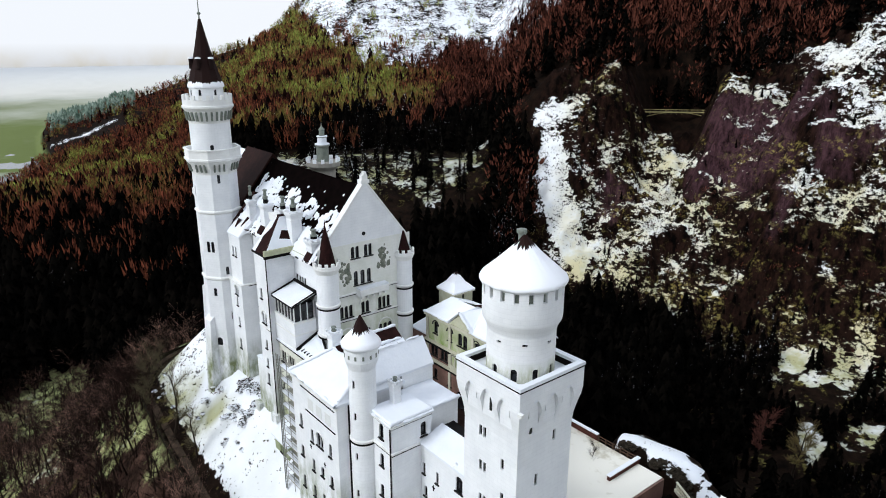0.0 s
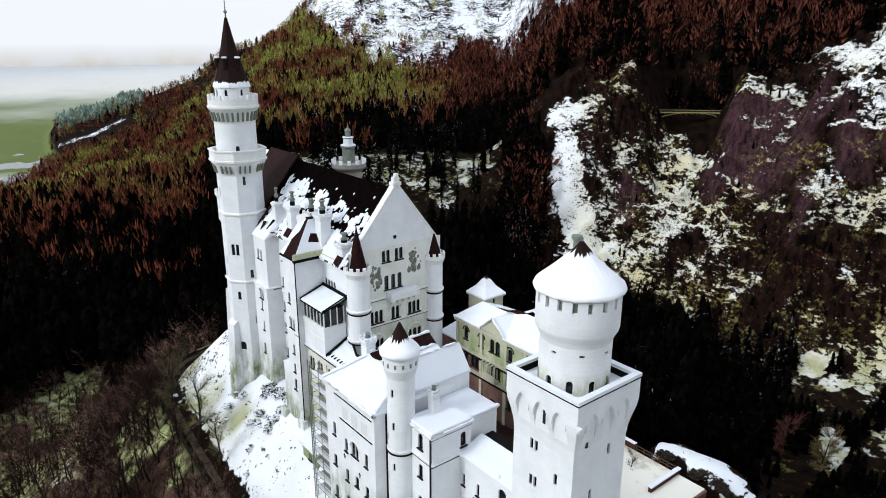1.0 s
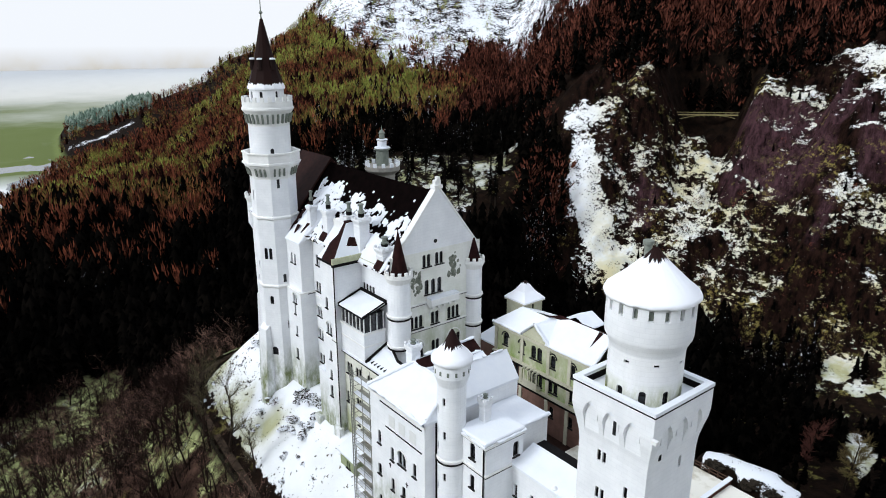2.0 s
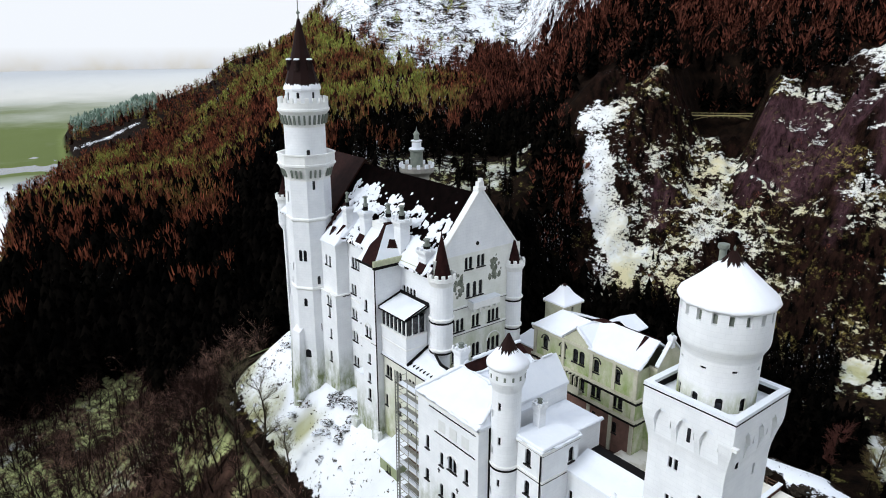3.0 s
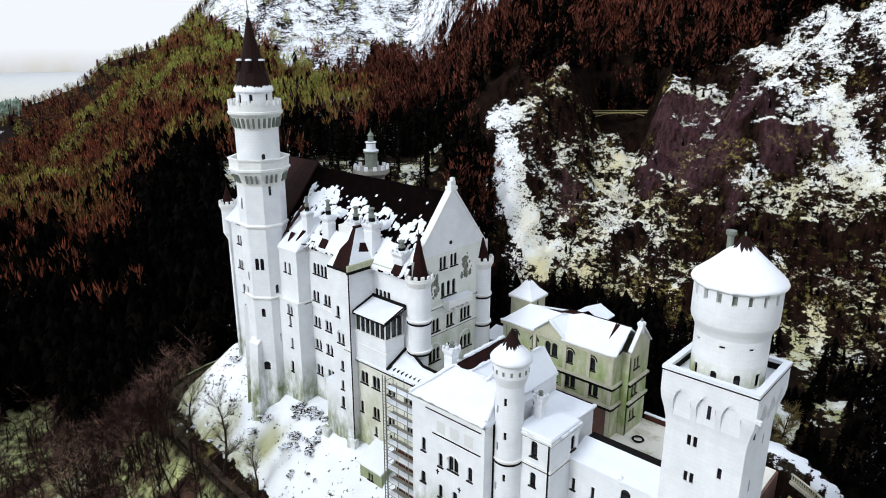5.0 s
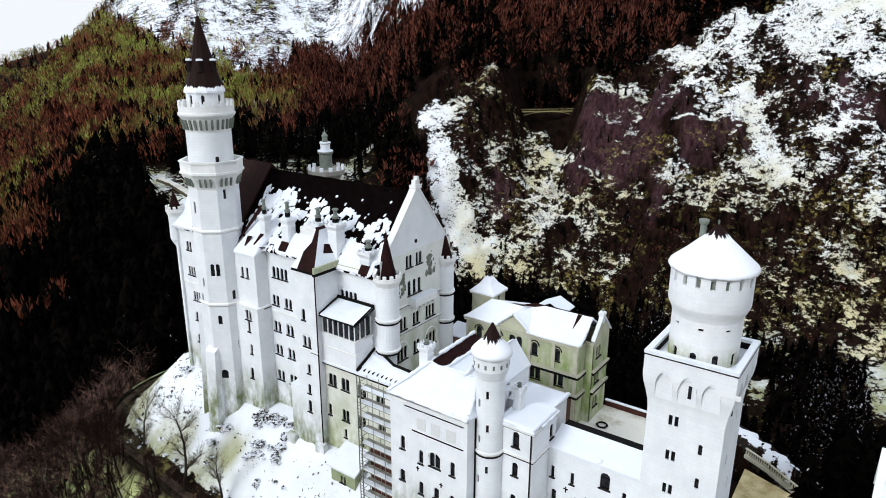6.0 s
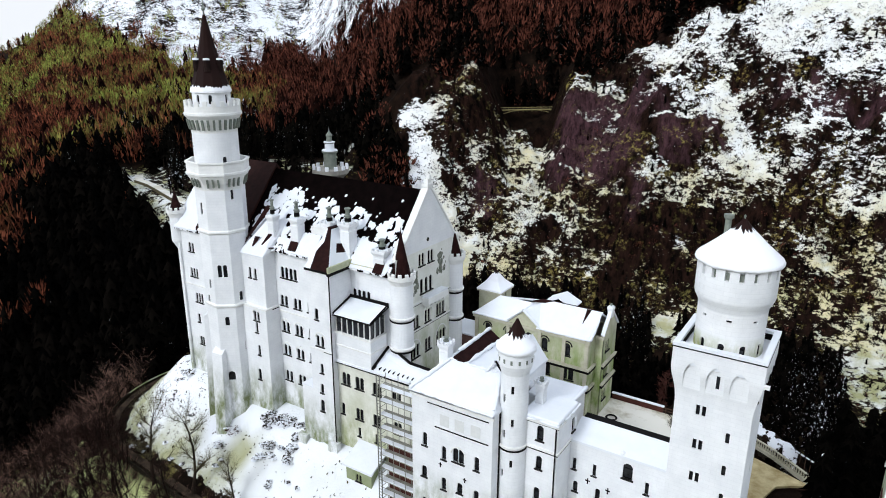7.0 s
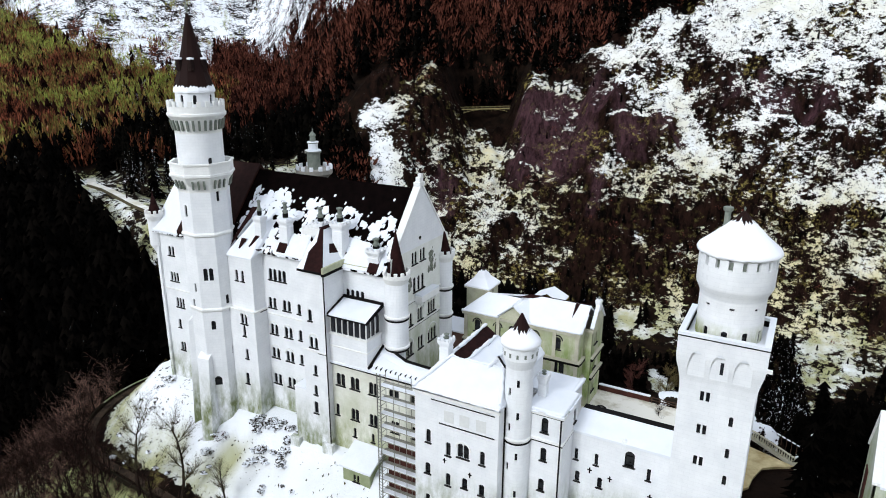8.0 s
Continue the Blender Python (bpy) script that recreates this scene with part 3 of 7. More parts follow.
def grid_mesh():
    fine = np.arange(-104, 26.01, 0.25)
    coarse = np.arange(32, 256, 6.0)
    ths = np.concatenate([fine, coarse])
    rs = np.concatenate([[4.0], np.geomspace(10, 225, 130), np.arange(226.3, 286, 1.3), np.arange(286.6, 385, 0.85), np.arange(386, 400, 1.3), np.geomspace(402, 5000, 130)])
    T, R = np.meshgrid(np.radians(ths), rs)
    X, Y = HUB[0] + R * np.sin(T), HUB[1] + R * np.cos(T)
    Z = height(X, Y)
    nr, nt = X.shape
    verts = np.stack([X.ravel(), Y.ravel(), Z.ravel()], 1)
    i, j = np.meshgrid(np.arange(nr - 1), np.arange(nt), indexing="ij")
    jn = (j + 1) % nt
    quads = np.stack([i * nt + j, (i + 1) * nt + j, (i + 1) * nt + jn, i * nt + jn], -1).reshape(-1, 4)
    me = bpy.data.meshes.new("ground")
    me.from_pydata(verts.tolist(), [], quads.tolist() + [list(range(nt))])
    for name, vals in (("snow", snow_cover(X, Y)), ("rock", step01(bearings(X, Y)[0], -43, -36) * step01(R, 265, 300) * (1 - step01(R - rim(bearings(X, Y)[0]), 0, 15))), ("grass", grass_cover(X, Y)), ("bare", purple_rock(X, Y)), ("wood", wood_floor(X, Y))):
        me.attributes.new(name, "FLOAT", "POINT").data.foreach_set("value", np.asarray(vals, dtype=np.float32).ravel())
    me.polygons.foreach_set("use_smooth", [True] * len(me.polygons))
    return me


def ground_material():
    m = Mat("winter_ground", 0.9, spec=0.03)

    def attr(name):
        a = m.t.nodes.new("ShaderNodeAttribute")
        a.attribute_name = name
        return a.outputs["Fac"]
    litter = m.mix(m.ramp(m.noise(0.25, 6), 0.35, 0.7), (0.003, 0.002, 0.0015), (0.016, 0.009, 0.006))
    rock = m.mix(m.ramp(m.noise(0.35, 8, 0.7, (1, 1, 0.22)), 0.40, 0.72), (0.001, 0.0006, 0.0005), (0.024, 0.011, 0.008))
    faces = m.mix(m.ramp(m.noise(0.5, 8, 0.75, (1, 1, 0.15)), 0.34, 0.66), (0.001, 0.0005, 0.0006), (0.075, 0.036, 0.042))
    rock = m.mix(m.ramp(m.math("ADD", attr("bare"), m.math("MULTIPLY", m.math("SUBTRACT", m.noise(0.12, 6, 0.7), 0.5), 1.8)), 0.35, 0.9), rock, faces)
    moss = m.mix(m.math("MULTIPLY", m.ramp(m.noise(0.05, 4, 0.6), 0.54, 0.62), m.ramp(m.noise(0.5, 7, 0.75), 0.53, 0.59)), rock, (0.20, 0.16, 0.05))
    floor = m.mix(m.ramp(m.noise(0.16, 7, 0.7), 0.36, 0.66), (0.004, 0.0025, 0.002), (0.10, 0.056, 0.040))
    floor = m.mix(m.math("MULTIPLY", m.ramp(m.noise(0.05, 5, 0.6), 0.46, 0.53), m.ramp(m.noise(0.4, 6, 0.7), 0.38, 0.58)), floor, (0.52, 0.56, 0.25))
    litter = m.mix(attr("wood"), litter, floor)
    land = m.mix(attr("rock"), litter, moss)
    grass = m.mix(m.ramp(m.noise(0.5, 6, 0.7), 0.3, 0.7), (0.05, 0.042, 0.010), (0.22, 0.19, 0.065))
    land = m.mix(m.math("MULTIPLY", attr("grass"), m.ramp(m.noise(0.22, 8, 0.75), 0.57, 0.64)), land, grass)
    # fields turn tan, then pale, with distance: haze mixed into their colour
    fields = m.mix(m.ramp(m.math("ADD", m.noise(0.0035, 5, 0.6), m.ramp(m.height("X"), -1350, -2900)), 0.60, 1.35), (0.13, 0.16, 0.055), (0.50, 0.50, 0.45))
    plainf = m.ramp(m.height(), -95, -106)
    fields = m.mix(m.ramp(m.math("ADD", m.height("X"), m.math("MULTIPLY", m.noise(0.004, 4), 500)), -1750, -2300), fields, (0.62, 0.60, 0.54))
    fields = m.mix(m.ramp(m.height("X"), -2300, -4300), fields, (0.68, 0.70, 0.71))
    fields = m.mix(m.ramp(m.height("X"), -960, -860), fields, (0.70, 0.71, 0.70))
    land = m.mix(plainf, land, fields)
    nz = m.t.nodes.new("ShaderNodeSeparateXYZ")
    m.link(m.t.nodes["Geometry"].outputs["Normal"], nz.inputs[0])
    lie = m.math("MULTIPLY", m.math("SUBTRACT", nz.outputs["Z"], 0.66), m.math("MULTIPLY", attr("rock"), 1.5))
    broad = m.math("MULTIPLY", m.math("SUBTRACT", m.noise(0.075, 6, 0.65), 0.5), 1.9)
    fleck = m.math("MULTIPLY", m.math("SUBTRACT", m.noise(0.36, 8, 0.72, (1, 1, 1.7)), 0.5), 2.7)
    patch = m.math("ADD", m.math("ADD", attr("snow"), m.math("MULTIPLY", lie, 0.7)), m.math("ADD", broad, fleck))
    sparse = m.math("SUBTRACT", patch, m.math("MULTIPLY", m.ramp(m.noise(1.1, 6, 0.75), 0.52, 0.62), m.math("MULTIPLY", m.math("ADD", attr("rock"), 0.5), 0.3)))
    cover = m.math("MULTIPLY", m.ramp(sparse, 0.50, 0.60), m.ramp(attr("snow"), 0.05, 0.14), True)
    thin = m.mix(m.math("MULTIPLY", attr("grass"), m.ramp(m.noise(0.09, 6, 0.65), 0.30, 0.56)), (0.79, 0.81, 0.84), (0.33, 0.33, 0.17))
    thin = m.mix(m.math("MULTIPLY", m.math("MULTIPLY", attr("rock"), m.math("ADD", attr("grass"), 0.22)), m.ramp(m.noise(0.11, 7, 0.7), 0.36, 0.56)), thin, (0.60, 0.54, 0.34))
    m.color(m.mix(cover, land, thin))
    m.bump(m.noise(0.8, 8, 0.7), 0.6, 0.5)
    return m.m


ground_me = grid_mesh()
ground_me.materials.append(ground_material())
ground = tagged(new("ground", ground_me), "snowy castle hill, dark gorge and steep rocky mountain slopes", "terrain", kind="structure")

# lake in the plain
lm = Mat("pale_lake", 0.08, spec=0.5)
lm.color((0.05, 0.07, 0.08))
lk = bmesh.new()
prism(lk, [(-900 + 210 * math.cos(a * math.pi / 12) * (1 + 0.15 * math.sin(3 * a)), 60 + 130 * math.sin(a * math.pi / 12)) for a in range(24)], -113, -111.2)
whole("water", lk, lm.m, "pale grey lake in the misty plain", "lake", kind="structure")


def haze_backdrop():
    bm = bmesh.new()
    # self-lit cylinder whose colours paint the mist above the plain
    lathe(bm, HUB[0], HUB[1], [(4700, -400), (4700, 60), (4700, 700), (4700, 1900)], 96)
    m = bpy.data.materials.new("painted_distant_mist")
    m.use_nodes = True
    t = m.node_tree
    t.nodes.remove(t.nodes["Principled BSDF"])
    e = t.nodes.new("ShaderNodeEmission")
    geo, sep = t.nodes.new("ShaderNodeNewGeometry"), t.nodes.new("ShaderNodeSeparateXYZ")
    mr = t.nodes.new("ShaderNodeMapRange")
    mr.inputs["From Min"].default_value, mr.inputs["From Max"].default_value = -115, 25
    mix = t.nodes.new("ShaderNodeMix")
    mix.data_type = "RGBA"
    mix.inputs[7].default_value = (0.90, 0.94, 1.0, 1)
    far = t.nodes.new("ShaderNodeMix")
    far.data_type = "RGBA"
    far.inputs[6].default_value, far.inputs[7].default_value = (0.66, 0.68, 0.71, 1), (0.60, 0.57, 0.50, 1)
    cloud, edge = t.nodes.new("ShaderNodeTexNoise"), t.nodes.new("ShaderNodeMapRange")
    cloud.inputs["Scale"].default_value, cloud.inputs["Detail"].default_value = 0.0035, 4.0
    edge.inputs["From Min"].default_value, edge.inputs["From Max"].default_value = 0.42, 0.62
    t.links.new(geo.outputs["Position"], cloud.inputs["Vector"])
    t.links.new(cloud.outputs["Fac"], edge.inputs["Value"])
    t.links.new(edge.outputs[0], far.inputs[0])
    t.links.new(far.outputs[2], mix.inputs[6])
    t.links.new(geo.outputs["Position"], sep.inputs[0])
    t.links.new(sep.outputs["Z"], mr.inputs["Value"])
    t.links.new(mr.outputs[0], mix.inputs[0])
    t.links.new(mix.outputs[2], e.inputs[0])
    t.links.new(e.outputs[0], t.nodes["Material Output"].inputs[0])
    whole("backdrop", bm, m, "glowing backdrop painted as white winter mist", "mist", kind="structure")


haze_backdrop()


CONE_BARE = plain("dark_red_brown_slate", (0.008, 0.003, 0.003), (0.030, 0.010, 0.009), 1.2, 0.7)

# ---- palace ----
palace = thing("palace_building", (12, 10, 8), "tall white limestone palace with steep slate roof and snow patches", "palace")
PX0, PX1, PY0, PY1 = -15.2, 32.5, 1.8, 18.2
EAVE, RIDGE, RIDGE_Y = 36.0, 46.3, 10.2
# north main wall, seen between the bays
MAIN_Y = 2.2
n_at = flat_map(PX0, MAIN_Y, 1, 0)
rows = wins([25.3, 26.2, 27.15, 28.05], 31.1, 0.55, 1.6)
for z in (26.4, 21.9, 17.8, 13.2):
    rows += wins([24.85, 25.75, 27.75, 28.65], z, 0.5, 1.5)
rows += wins([30.65], 26.4, 0.5, 1.4) + wins([30.6], 22.0, 0.5, 1.5) + wins([30.55], 17.9, 0.5, 1.4) + wins([30.4], 14.2, 0.4, 0.8, False)
rows += wins([2.8, 3.6], 31.5, 0.45, 1.4) + wins([2.6, 3.3, 4.0], 26.9, 0.4, 1.4) + wins([3.3, 4.0, 4.7], 22.2, 0.4, 1.5)
rows += wins([3.3], 18.3, 0.5, 1.4) + wins([3.2, 3.8], 14.0, 0.4, 1.3)
rows += wins([40.0 + i * 0.85 for i in range(4)], 30.4, 0.5, 1.7)
wall(palace, "wall", n_at, [0, 47.7], [-4, EAVE], rows, WHITE_STONE)
hoods(palace, n_at, [(u, z + 1.25) for z in (21.9, 17.8) for u in (25.3, 28.2)], 1.75)
for z in (25.3,):
    part("string_course", made(box, 9.0, 20.0, MAIN_Y - 0.16, MAIN_Y, z, z + 0.22), TRIM_STONE, palace)
part("west_string", made(box, -15.2, -3.6, MAIN_Y - 0.16, MAIN_Y, 25.3, 25.5), TRIM_STONE, palace)
# east gable wall
e_at = flat_map(PX1, PY0, 0, 1)
ops = wins([5.9, 6.7, 8.2, 9.0], 35.6, 0.5, 1.6) + wins([6.3, 7.5, 8.65], 31.3, 0.62, 2.0)
ops += wins([3.6, 4.4, 5.2, 7.4, 8.2, 10.5, 11.3, 12.1], 26.4, 0.5, 1.7)
ops += wins([3.65, 4.45, 5.25, 7.5, 8.3, 10.5, 11.4, 12.3], 21.7, 0.55, 1.8)
wall(palace, "gable_wall", e_at, [0, 16.4], [10, 38.0], ops, GABLE_STONE)
hoods(palace, e_at, [(4.4, 23.3), (11.4, 23.3)], 2.5)
hoods(palace, e_at, [(7.8, 28.0)], 1.9)
g = bmesh.new()
for x in (PX1, PX1 - 0.8):
    flat_faces(g, [[(x, PY0 + 1.0, 38.0), (x, PY1 - 1.0, 38.0), (x, RIDGE_Y, 47.0)]])
for y in (PY0 + 1.0, PY1 - 1.0):
    flat_faces(g, [[(PX1, y, 38.0), (PX1, RIDGE_Y, 47.0), (PX1 - 0.8, RIDGE_Y, 47.0), (PX1 - 0.8, y, 38.0)]])
part("gable", g, WHITE_STONE, palace)
part("oculus", made(lathe, 0, 0, [(0.01, 0), (0.3, 0), (0.3, 0.12), (0.01, 0.12)], 12), GLASS, palace, "small round gable window").matrix_basis = Matrix.Translation(-Vector(palace.location)) @ pose(PX1 - 0.06, 9.7, 39.2, 0, 90, 0)
g = bmesh.new()
box(g, PX0, PX1, PY1 - 0.6, PY1, 4, EAVE)
box(g, PX0, PX0 + 0.6, PY0, PY1 - 0.6, 4, EAVE)
flat_faces(g, [[(PX0, PY0, EAVE), (PX0, PY1, EAVE), (PX0, RIDGE_Y, RIDGE)]])
part("rear_wall", g, WHITE_STONE, palace)
g = bmesh.new()
for y in (PY0 - 0.35, PY1 + 0.35):
    ez = EAVE - 0.3
    slab(g, [(PX0, y, ez), (PX1 - 0.9, y, ez), (PX1 - 0.9, RIDGE_Y, RIDGE), (PX0, RIDGE_Y, RIDGE)] if y < 10 else [(PX1 - 0.9, y, ez), (PX0, y, ez), (PX0, RIDGE_Y, RIDGE), (PX1 - 0.9, RIDGE_Y, RIDGE)], 0.3)
part("roof", g, ROOF_PATCHY, palace, "steep dark slate roof with ragged snow patches")
g = bmesh.new()
for y in (PY0 - 0.5, PY1 + 0.5):
    slab(g, [(-9.0, y, EAVE + 0.5), (2.0, y, EAVE + 0.5), (2.0, RIDGE_Y, RIDGE + 0.9), (-9.0, RIDGE_Y, RIDGE + 0.9)], 0.5)
part("west_roof", g, plain("dark_brown_slate", (0.012, 0.005, 0.004), (0.030, 0.011, 0.009), 1.2, 0.6), palace, "raised bare brown slate roof section")
g = bmesh.new()
slab(g, [(PX0, PY0 - 0.4, EAVE - 0.1), (-9.1, PY0 - 0.4, EAVE - 0.1), (-9.1, RIDGE_Y, RIDGE + 0.2), (PX0, RIDGE_Y, RIDGE + 0.2)], 0.3)
part("west_end_snow", g, SNOW, palace, "snow on the roof's west end")
# broken snow on the main slope
slope_up = Vector((0, RIDGE_Y - PY0 + 0.35, RIDGE - EAVE + 0.3)).normalized()
slope_out = Vector((0, -slope_up.z, slope_up.y))
rnd = random.Random(4)
spots = []
while len(spots) < 860:
    u, v = rnd.uniform(3.0, 31.0), rnd.uniform(0.2, 11.5)
    top = 10.4 - 0.10 * (u - 3) + 1.0 * math.sin(u * 0.9) - (1.2 if 11 < u < 14 else 0)
    bare = (0.35 < (v / 13.0) < 0.50 and 20 < u < 27) or (0.3 < v / 13 < 0.46 and 9 < u < 15) or (v < 5 and 27.5 < u < 30.5)
    odds = 0.10 if v > top else (0.15 if bare else (0.85 if v > 5.0 else 0.7))
    if rnd.random() < odds * (0.3 if v > top + 0.8 else 1):
        spots.append((u, v, 0.45 if v > top or bare else rnd.choice((0.4, 0.55, 0.7, 0.85, 1.1))))
g = bmesh.new()
snow_lumps(g, Vector((0, PY0 - 0.35, EAVE - 0.3)), Vector((1, 0, 0)), slope_up, slope_out, spots, 14, (0.3, 0.66))
foot = Vector((0, PY0 - 0.35, EAVE - 0.3)) + slope_out * 0.12
for x0, x1, reach in ((11.9, 17.3, 3.6), (24.6, 27.6, 4.4), (27.6, 31.0, 3.4)):
    lo, hi = foot + slope_up * 0.1, foot + slope_up * reach
    slab(g, [(x0, lo.y, lo.z), (x1, lo.y, lo.z), (x1, hi.y, hi.z), (x0, hi.y, hi.z)], 0.14)
tagged(part("snow_patch", g, SNOW, palace, "broken snow lying on the slate"), "broken snow lying on the dark slate slope", kind="stuff")
# gable coping, strings, cornices
g = bmesh.new()
for s in (0, 1):
    y0, y1 = (PY0 + 0.6, RIDGE_Y) if s == 0 else (PY1 - 0.6, RIDGE_Y)
    slab(g, [(PX1 - 1.0, y0, 37.9), (PX1 + 0.12, y0, 37.9), (PX1 + 0.12, y1, 47.35), (PX1 - 1.0, y1, 47.35)], 0.45)
part("gable_coping", g, TRIM_STONE, palace)
for zz in (25.95, 30.0):
    part("string_course", made(box, PX1 - 0.05, PX1 + 0.18, PY0 + 2, PY1 - 1, zz, zz + 0.22), TRIM_STONE, palace)
    # dark strip in place of the shade below the course
    part("string_shade", made(box, PX1 - 0.05, PX1 + 0.12, PY0 + 2, PY1 - 1, zz - 0.14, zz - 0.003), DARK_SILL_AND_SHADE, palace, "dark strip painted as shade under the string course")
g = bmesh.new()
box(g, PX1 + 0.0, PX1 + 1.3, 8.0, 13.3, 29.7, 30.7)
part("balcony", g, TRIM_STONE, palace, "snow-topped stone balcony", bevel=0.06)
part("balcony_snow", made(box, PX1 + 0.05, PX1 + 1.25, 8.05, 13.25, 30.7, 30.95), SNOW, palace)
for k in range(5):
    g = bmesh.new()
    prism(g, [(PX1, 8.4 + k * 1.05), (PX1 + 1.0, 8.4 + k * 1.05), (PX1 + 1.0, 8.7 + k * 1.05), (PX1, 8.7 + k * 1.05)], 29.2, 29.7)
    part("corbel", g, TRIM_STONE, palace)


def fresco(y, z, w, h, seed):
    random.seed(seed)
    bm = bmesh.new()
    for k in range(26):
        a, q = random.random() * 6.28, random.random() ** 0.6
        cy, cz = y + math.cos(a) * q * w / 2, z + math.sin(a) * q * h / 2
        s = 0.12 + random.random() * 0.28
        n = 7
        x = PX1 + 0.012 + k * 0.0012
        bm.faces.new([bm.verts.new((x, cy + s * math.cos(j * 6.283 / n) * (0.6 + 0.6 * random.random()), cz + 1.4 * s * math.sin(j * 6.283 / n) * (0.6 + 0.6 * random.random()))) for j in range(n)])
    return part("fresco", bm, FRESCO, palace, "faded grey wall painting")


fresco(6.2, 33.6, 1.9, 4.2, 3)
fresco(13.2, 34.5, 2.3, 4.6, 8)
# lion block on the gable's top
g = bmesh.new()
box(g, 31.6, 32.7, RIDGE_Y - 0.7, RIDGE_Y + 0.7, 46.8, 47.3)
box(g, 31.8, 32.5, RIDGE_Y - 0.45, RIDGE_Y + 0.5, 47.3, 48.0)
box(g, 32.0, 32.6, RIDGE_Y - 0.2, RIDGE_Y + 0.25, 48.0, 48.5)
whole("gable_statue", g, TRIM_STONE, "small pale stone animal statue on the gable top", "statue")


def round_turret(owner, cx, cy, r, z0, z1, crown, cone_top, mat_cone, slots=(), name="turret", merlons=12):
    """A slim round corner turret with a corbelled crown, merlons and a dark cone."""
    at = round_map(cx, cy, r)
    seg = [2 * math.pi * r * i / 24 for i in range(25)]
    ops = [(a * r - 0.22, a * r + 0.22, z, z + 1.5, True) for a, z in slots]
    t = wall(owner, name, at, seg, [z0, z1], ops, WHITE_STONE, "slim round corner turret", 0.3, False)
    part("turret_crown", made(lathe, cx, cy, [(r, z1 - 0.8), (crown, z1 - 0.1), (crown + 0.08, z1), (crown + 0.08, z1 + 0.5), (crown - 0.2, z1 + 0.5), (crown - 0.2, z1 + 0.1), (0.01, z1 + 0.1)], 24), TRIM_STONE, owner)
    ring_blocks(owner, cx, cy, crown - 0.08, z1 + 0.5, merlons, 0.5, 0.3, 0.5)
    part("turret_cone", made(lathe, cx, cy, [(r * 0.82, z1 + 0.1), (r * 0.8, z1 + 0.6), (0.08, cone_top), (0.03, cone_top + 0.8), (0, cone_top + 0.8)], 12), mat_cone, owner, "dark slate cone")
    return t


round_turret(palace, 32.5, 3.2, 1.65, 24.6, 35.2, 1.95, 41.6, CONE_BARE, [(-1.15, 31.6), (-1.15, 26.4)])
part("turret_foot", made(lathe, 32.5, 3.2, [(1.2, 14), (1.2, 23.6), (1.35, 24.1), (1.66, 24.62)], 24), WHITE_STONE, palace)
round_turret(palace, 32.5, 17.0, 1.35, 14, 34.5, 1.65, 38.6, CONE_BARE, [(-0.9, 31.2), (-0.9, 26.2), (-0.9, 21.5)], merlons=10)
for cx, cy, rr in ((32.5, 3.2, 1.66), (32.5, 17.0, 1.36)):
    for z in (29.5, 24.9):
        # black ring stands in for the shade under each band
        part("turret_band_shade", made(lathe, cx, cy, [(rr + 0.01, z - 0.62), (rr + 0.1, z - 0.55), (rr + 0.12, z - 0.37), (rr + 0.01, z - 0.36)], 24), BLACK_IRON_AND_SHADE, palace, "black ring painted as shade under the band")
        part("turret_band", made(lathe, cx, cy, [(rr, z - 0.35), (rr + 0.2, z - 0.1), (rr + 0.2, z + 0.12), (rr, z + 0.2)], 24), TRIM_STONE, palace)

# north bay beside the loggia
BX = 19.9
b_at = flat_map(BX, -2.4, 1, 0)
ops = wins([1.55, 2.45], 24.2, 0.42, 1.4) + wins([1.55], 28.3, 0.5, 1.5) + wins([2.05], 19.9, 0.45, 1.3) + wins([1.9], 16.6, 0.45, 1.3) + wins([1.8], 13.5, 0.6, 1.7)
wall(palace, "bay_wall", b_at, [0, 24.1 - BX], [2, EAVE], ops, WHITE_STONE)
hoods(palace, b_at, [(2.0, 25.5)], 1.6)
wall(palace, "bay_side_wall", flat_map(24.1, -2.4, 0, 1), [0, 4.6], [2, EAVE], [], WHITE_STONE)
wall(palace, "bay_side_wall", flat_map(BX, 2.2, 0, -1), [0, 4.6], [2, EAVE], [], WHITE_STONE)
g = bmesh.new()
box(g, 17.7, BX, -2.4, 2.2, 2, 16.9)
part("bay_plinth", g, WHITE_STONE, palace, "broad foot of the bay", bevel=0.04)
part("bay_plinth_snow", made(box, 17.65, BX, -2.45, 2.2, 16.9, 17.08), SNOW, palace)
part("bay_string", made(box, BX - 0.05, 24.2, -2.52, -2.4, 23.55, 23.75), TRIM_STONE, palace)
# shade under the bay's string, built as a dark strip
part("bay_string_shade", made(box, 22.6, 24.2, -2.5, -2.4, 23.42, 23.547), DARK_SILL_AND_SHADE, palace)
g = bmesh.new()
slab(g, [(19.7, -2.6, EAVE), (20.9, -2.6, EAVE), (20.6, -0.9, 38.1), (21.2, 0.2, 39.3), (20.8, 1.6, 41.0)], 0.25)
slab(g, [(18.6, 6.0, 38.0), (19.7, -2.6, EAVE), (20.8, 1.6, 41.0), (20.8, 6.0, 41.0)], 0.25)
part("bay_roof_snow", g, SNOW, palace, "snow on the hipped bay roof")
g = bmesh.new()
slab(g, [(20.9, -2.62, EAVE - 0.02), (24.3, -2.62, EAVE - 0.02), (21.4, 1.58, 40.96), (20.8, 1.58, 40.96), (21.2, 0.18, 39.26), (20.6, -0.92, 38.06)], 0.2)
slab(g, [(20.7, 1.5, 41.05), (21.5, 1.5, 41.05), (21.5, 6.0, 41.15), (20.7, 6.0, 41.15)], 0.2)
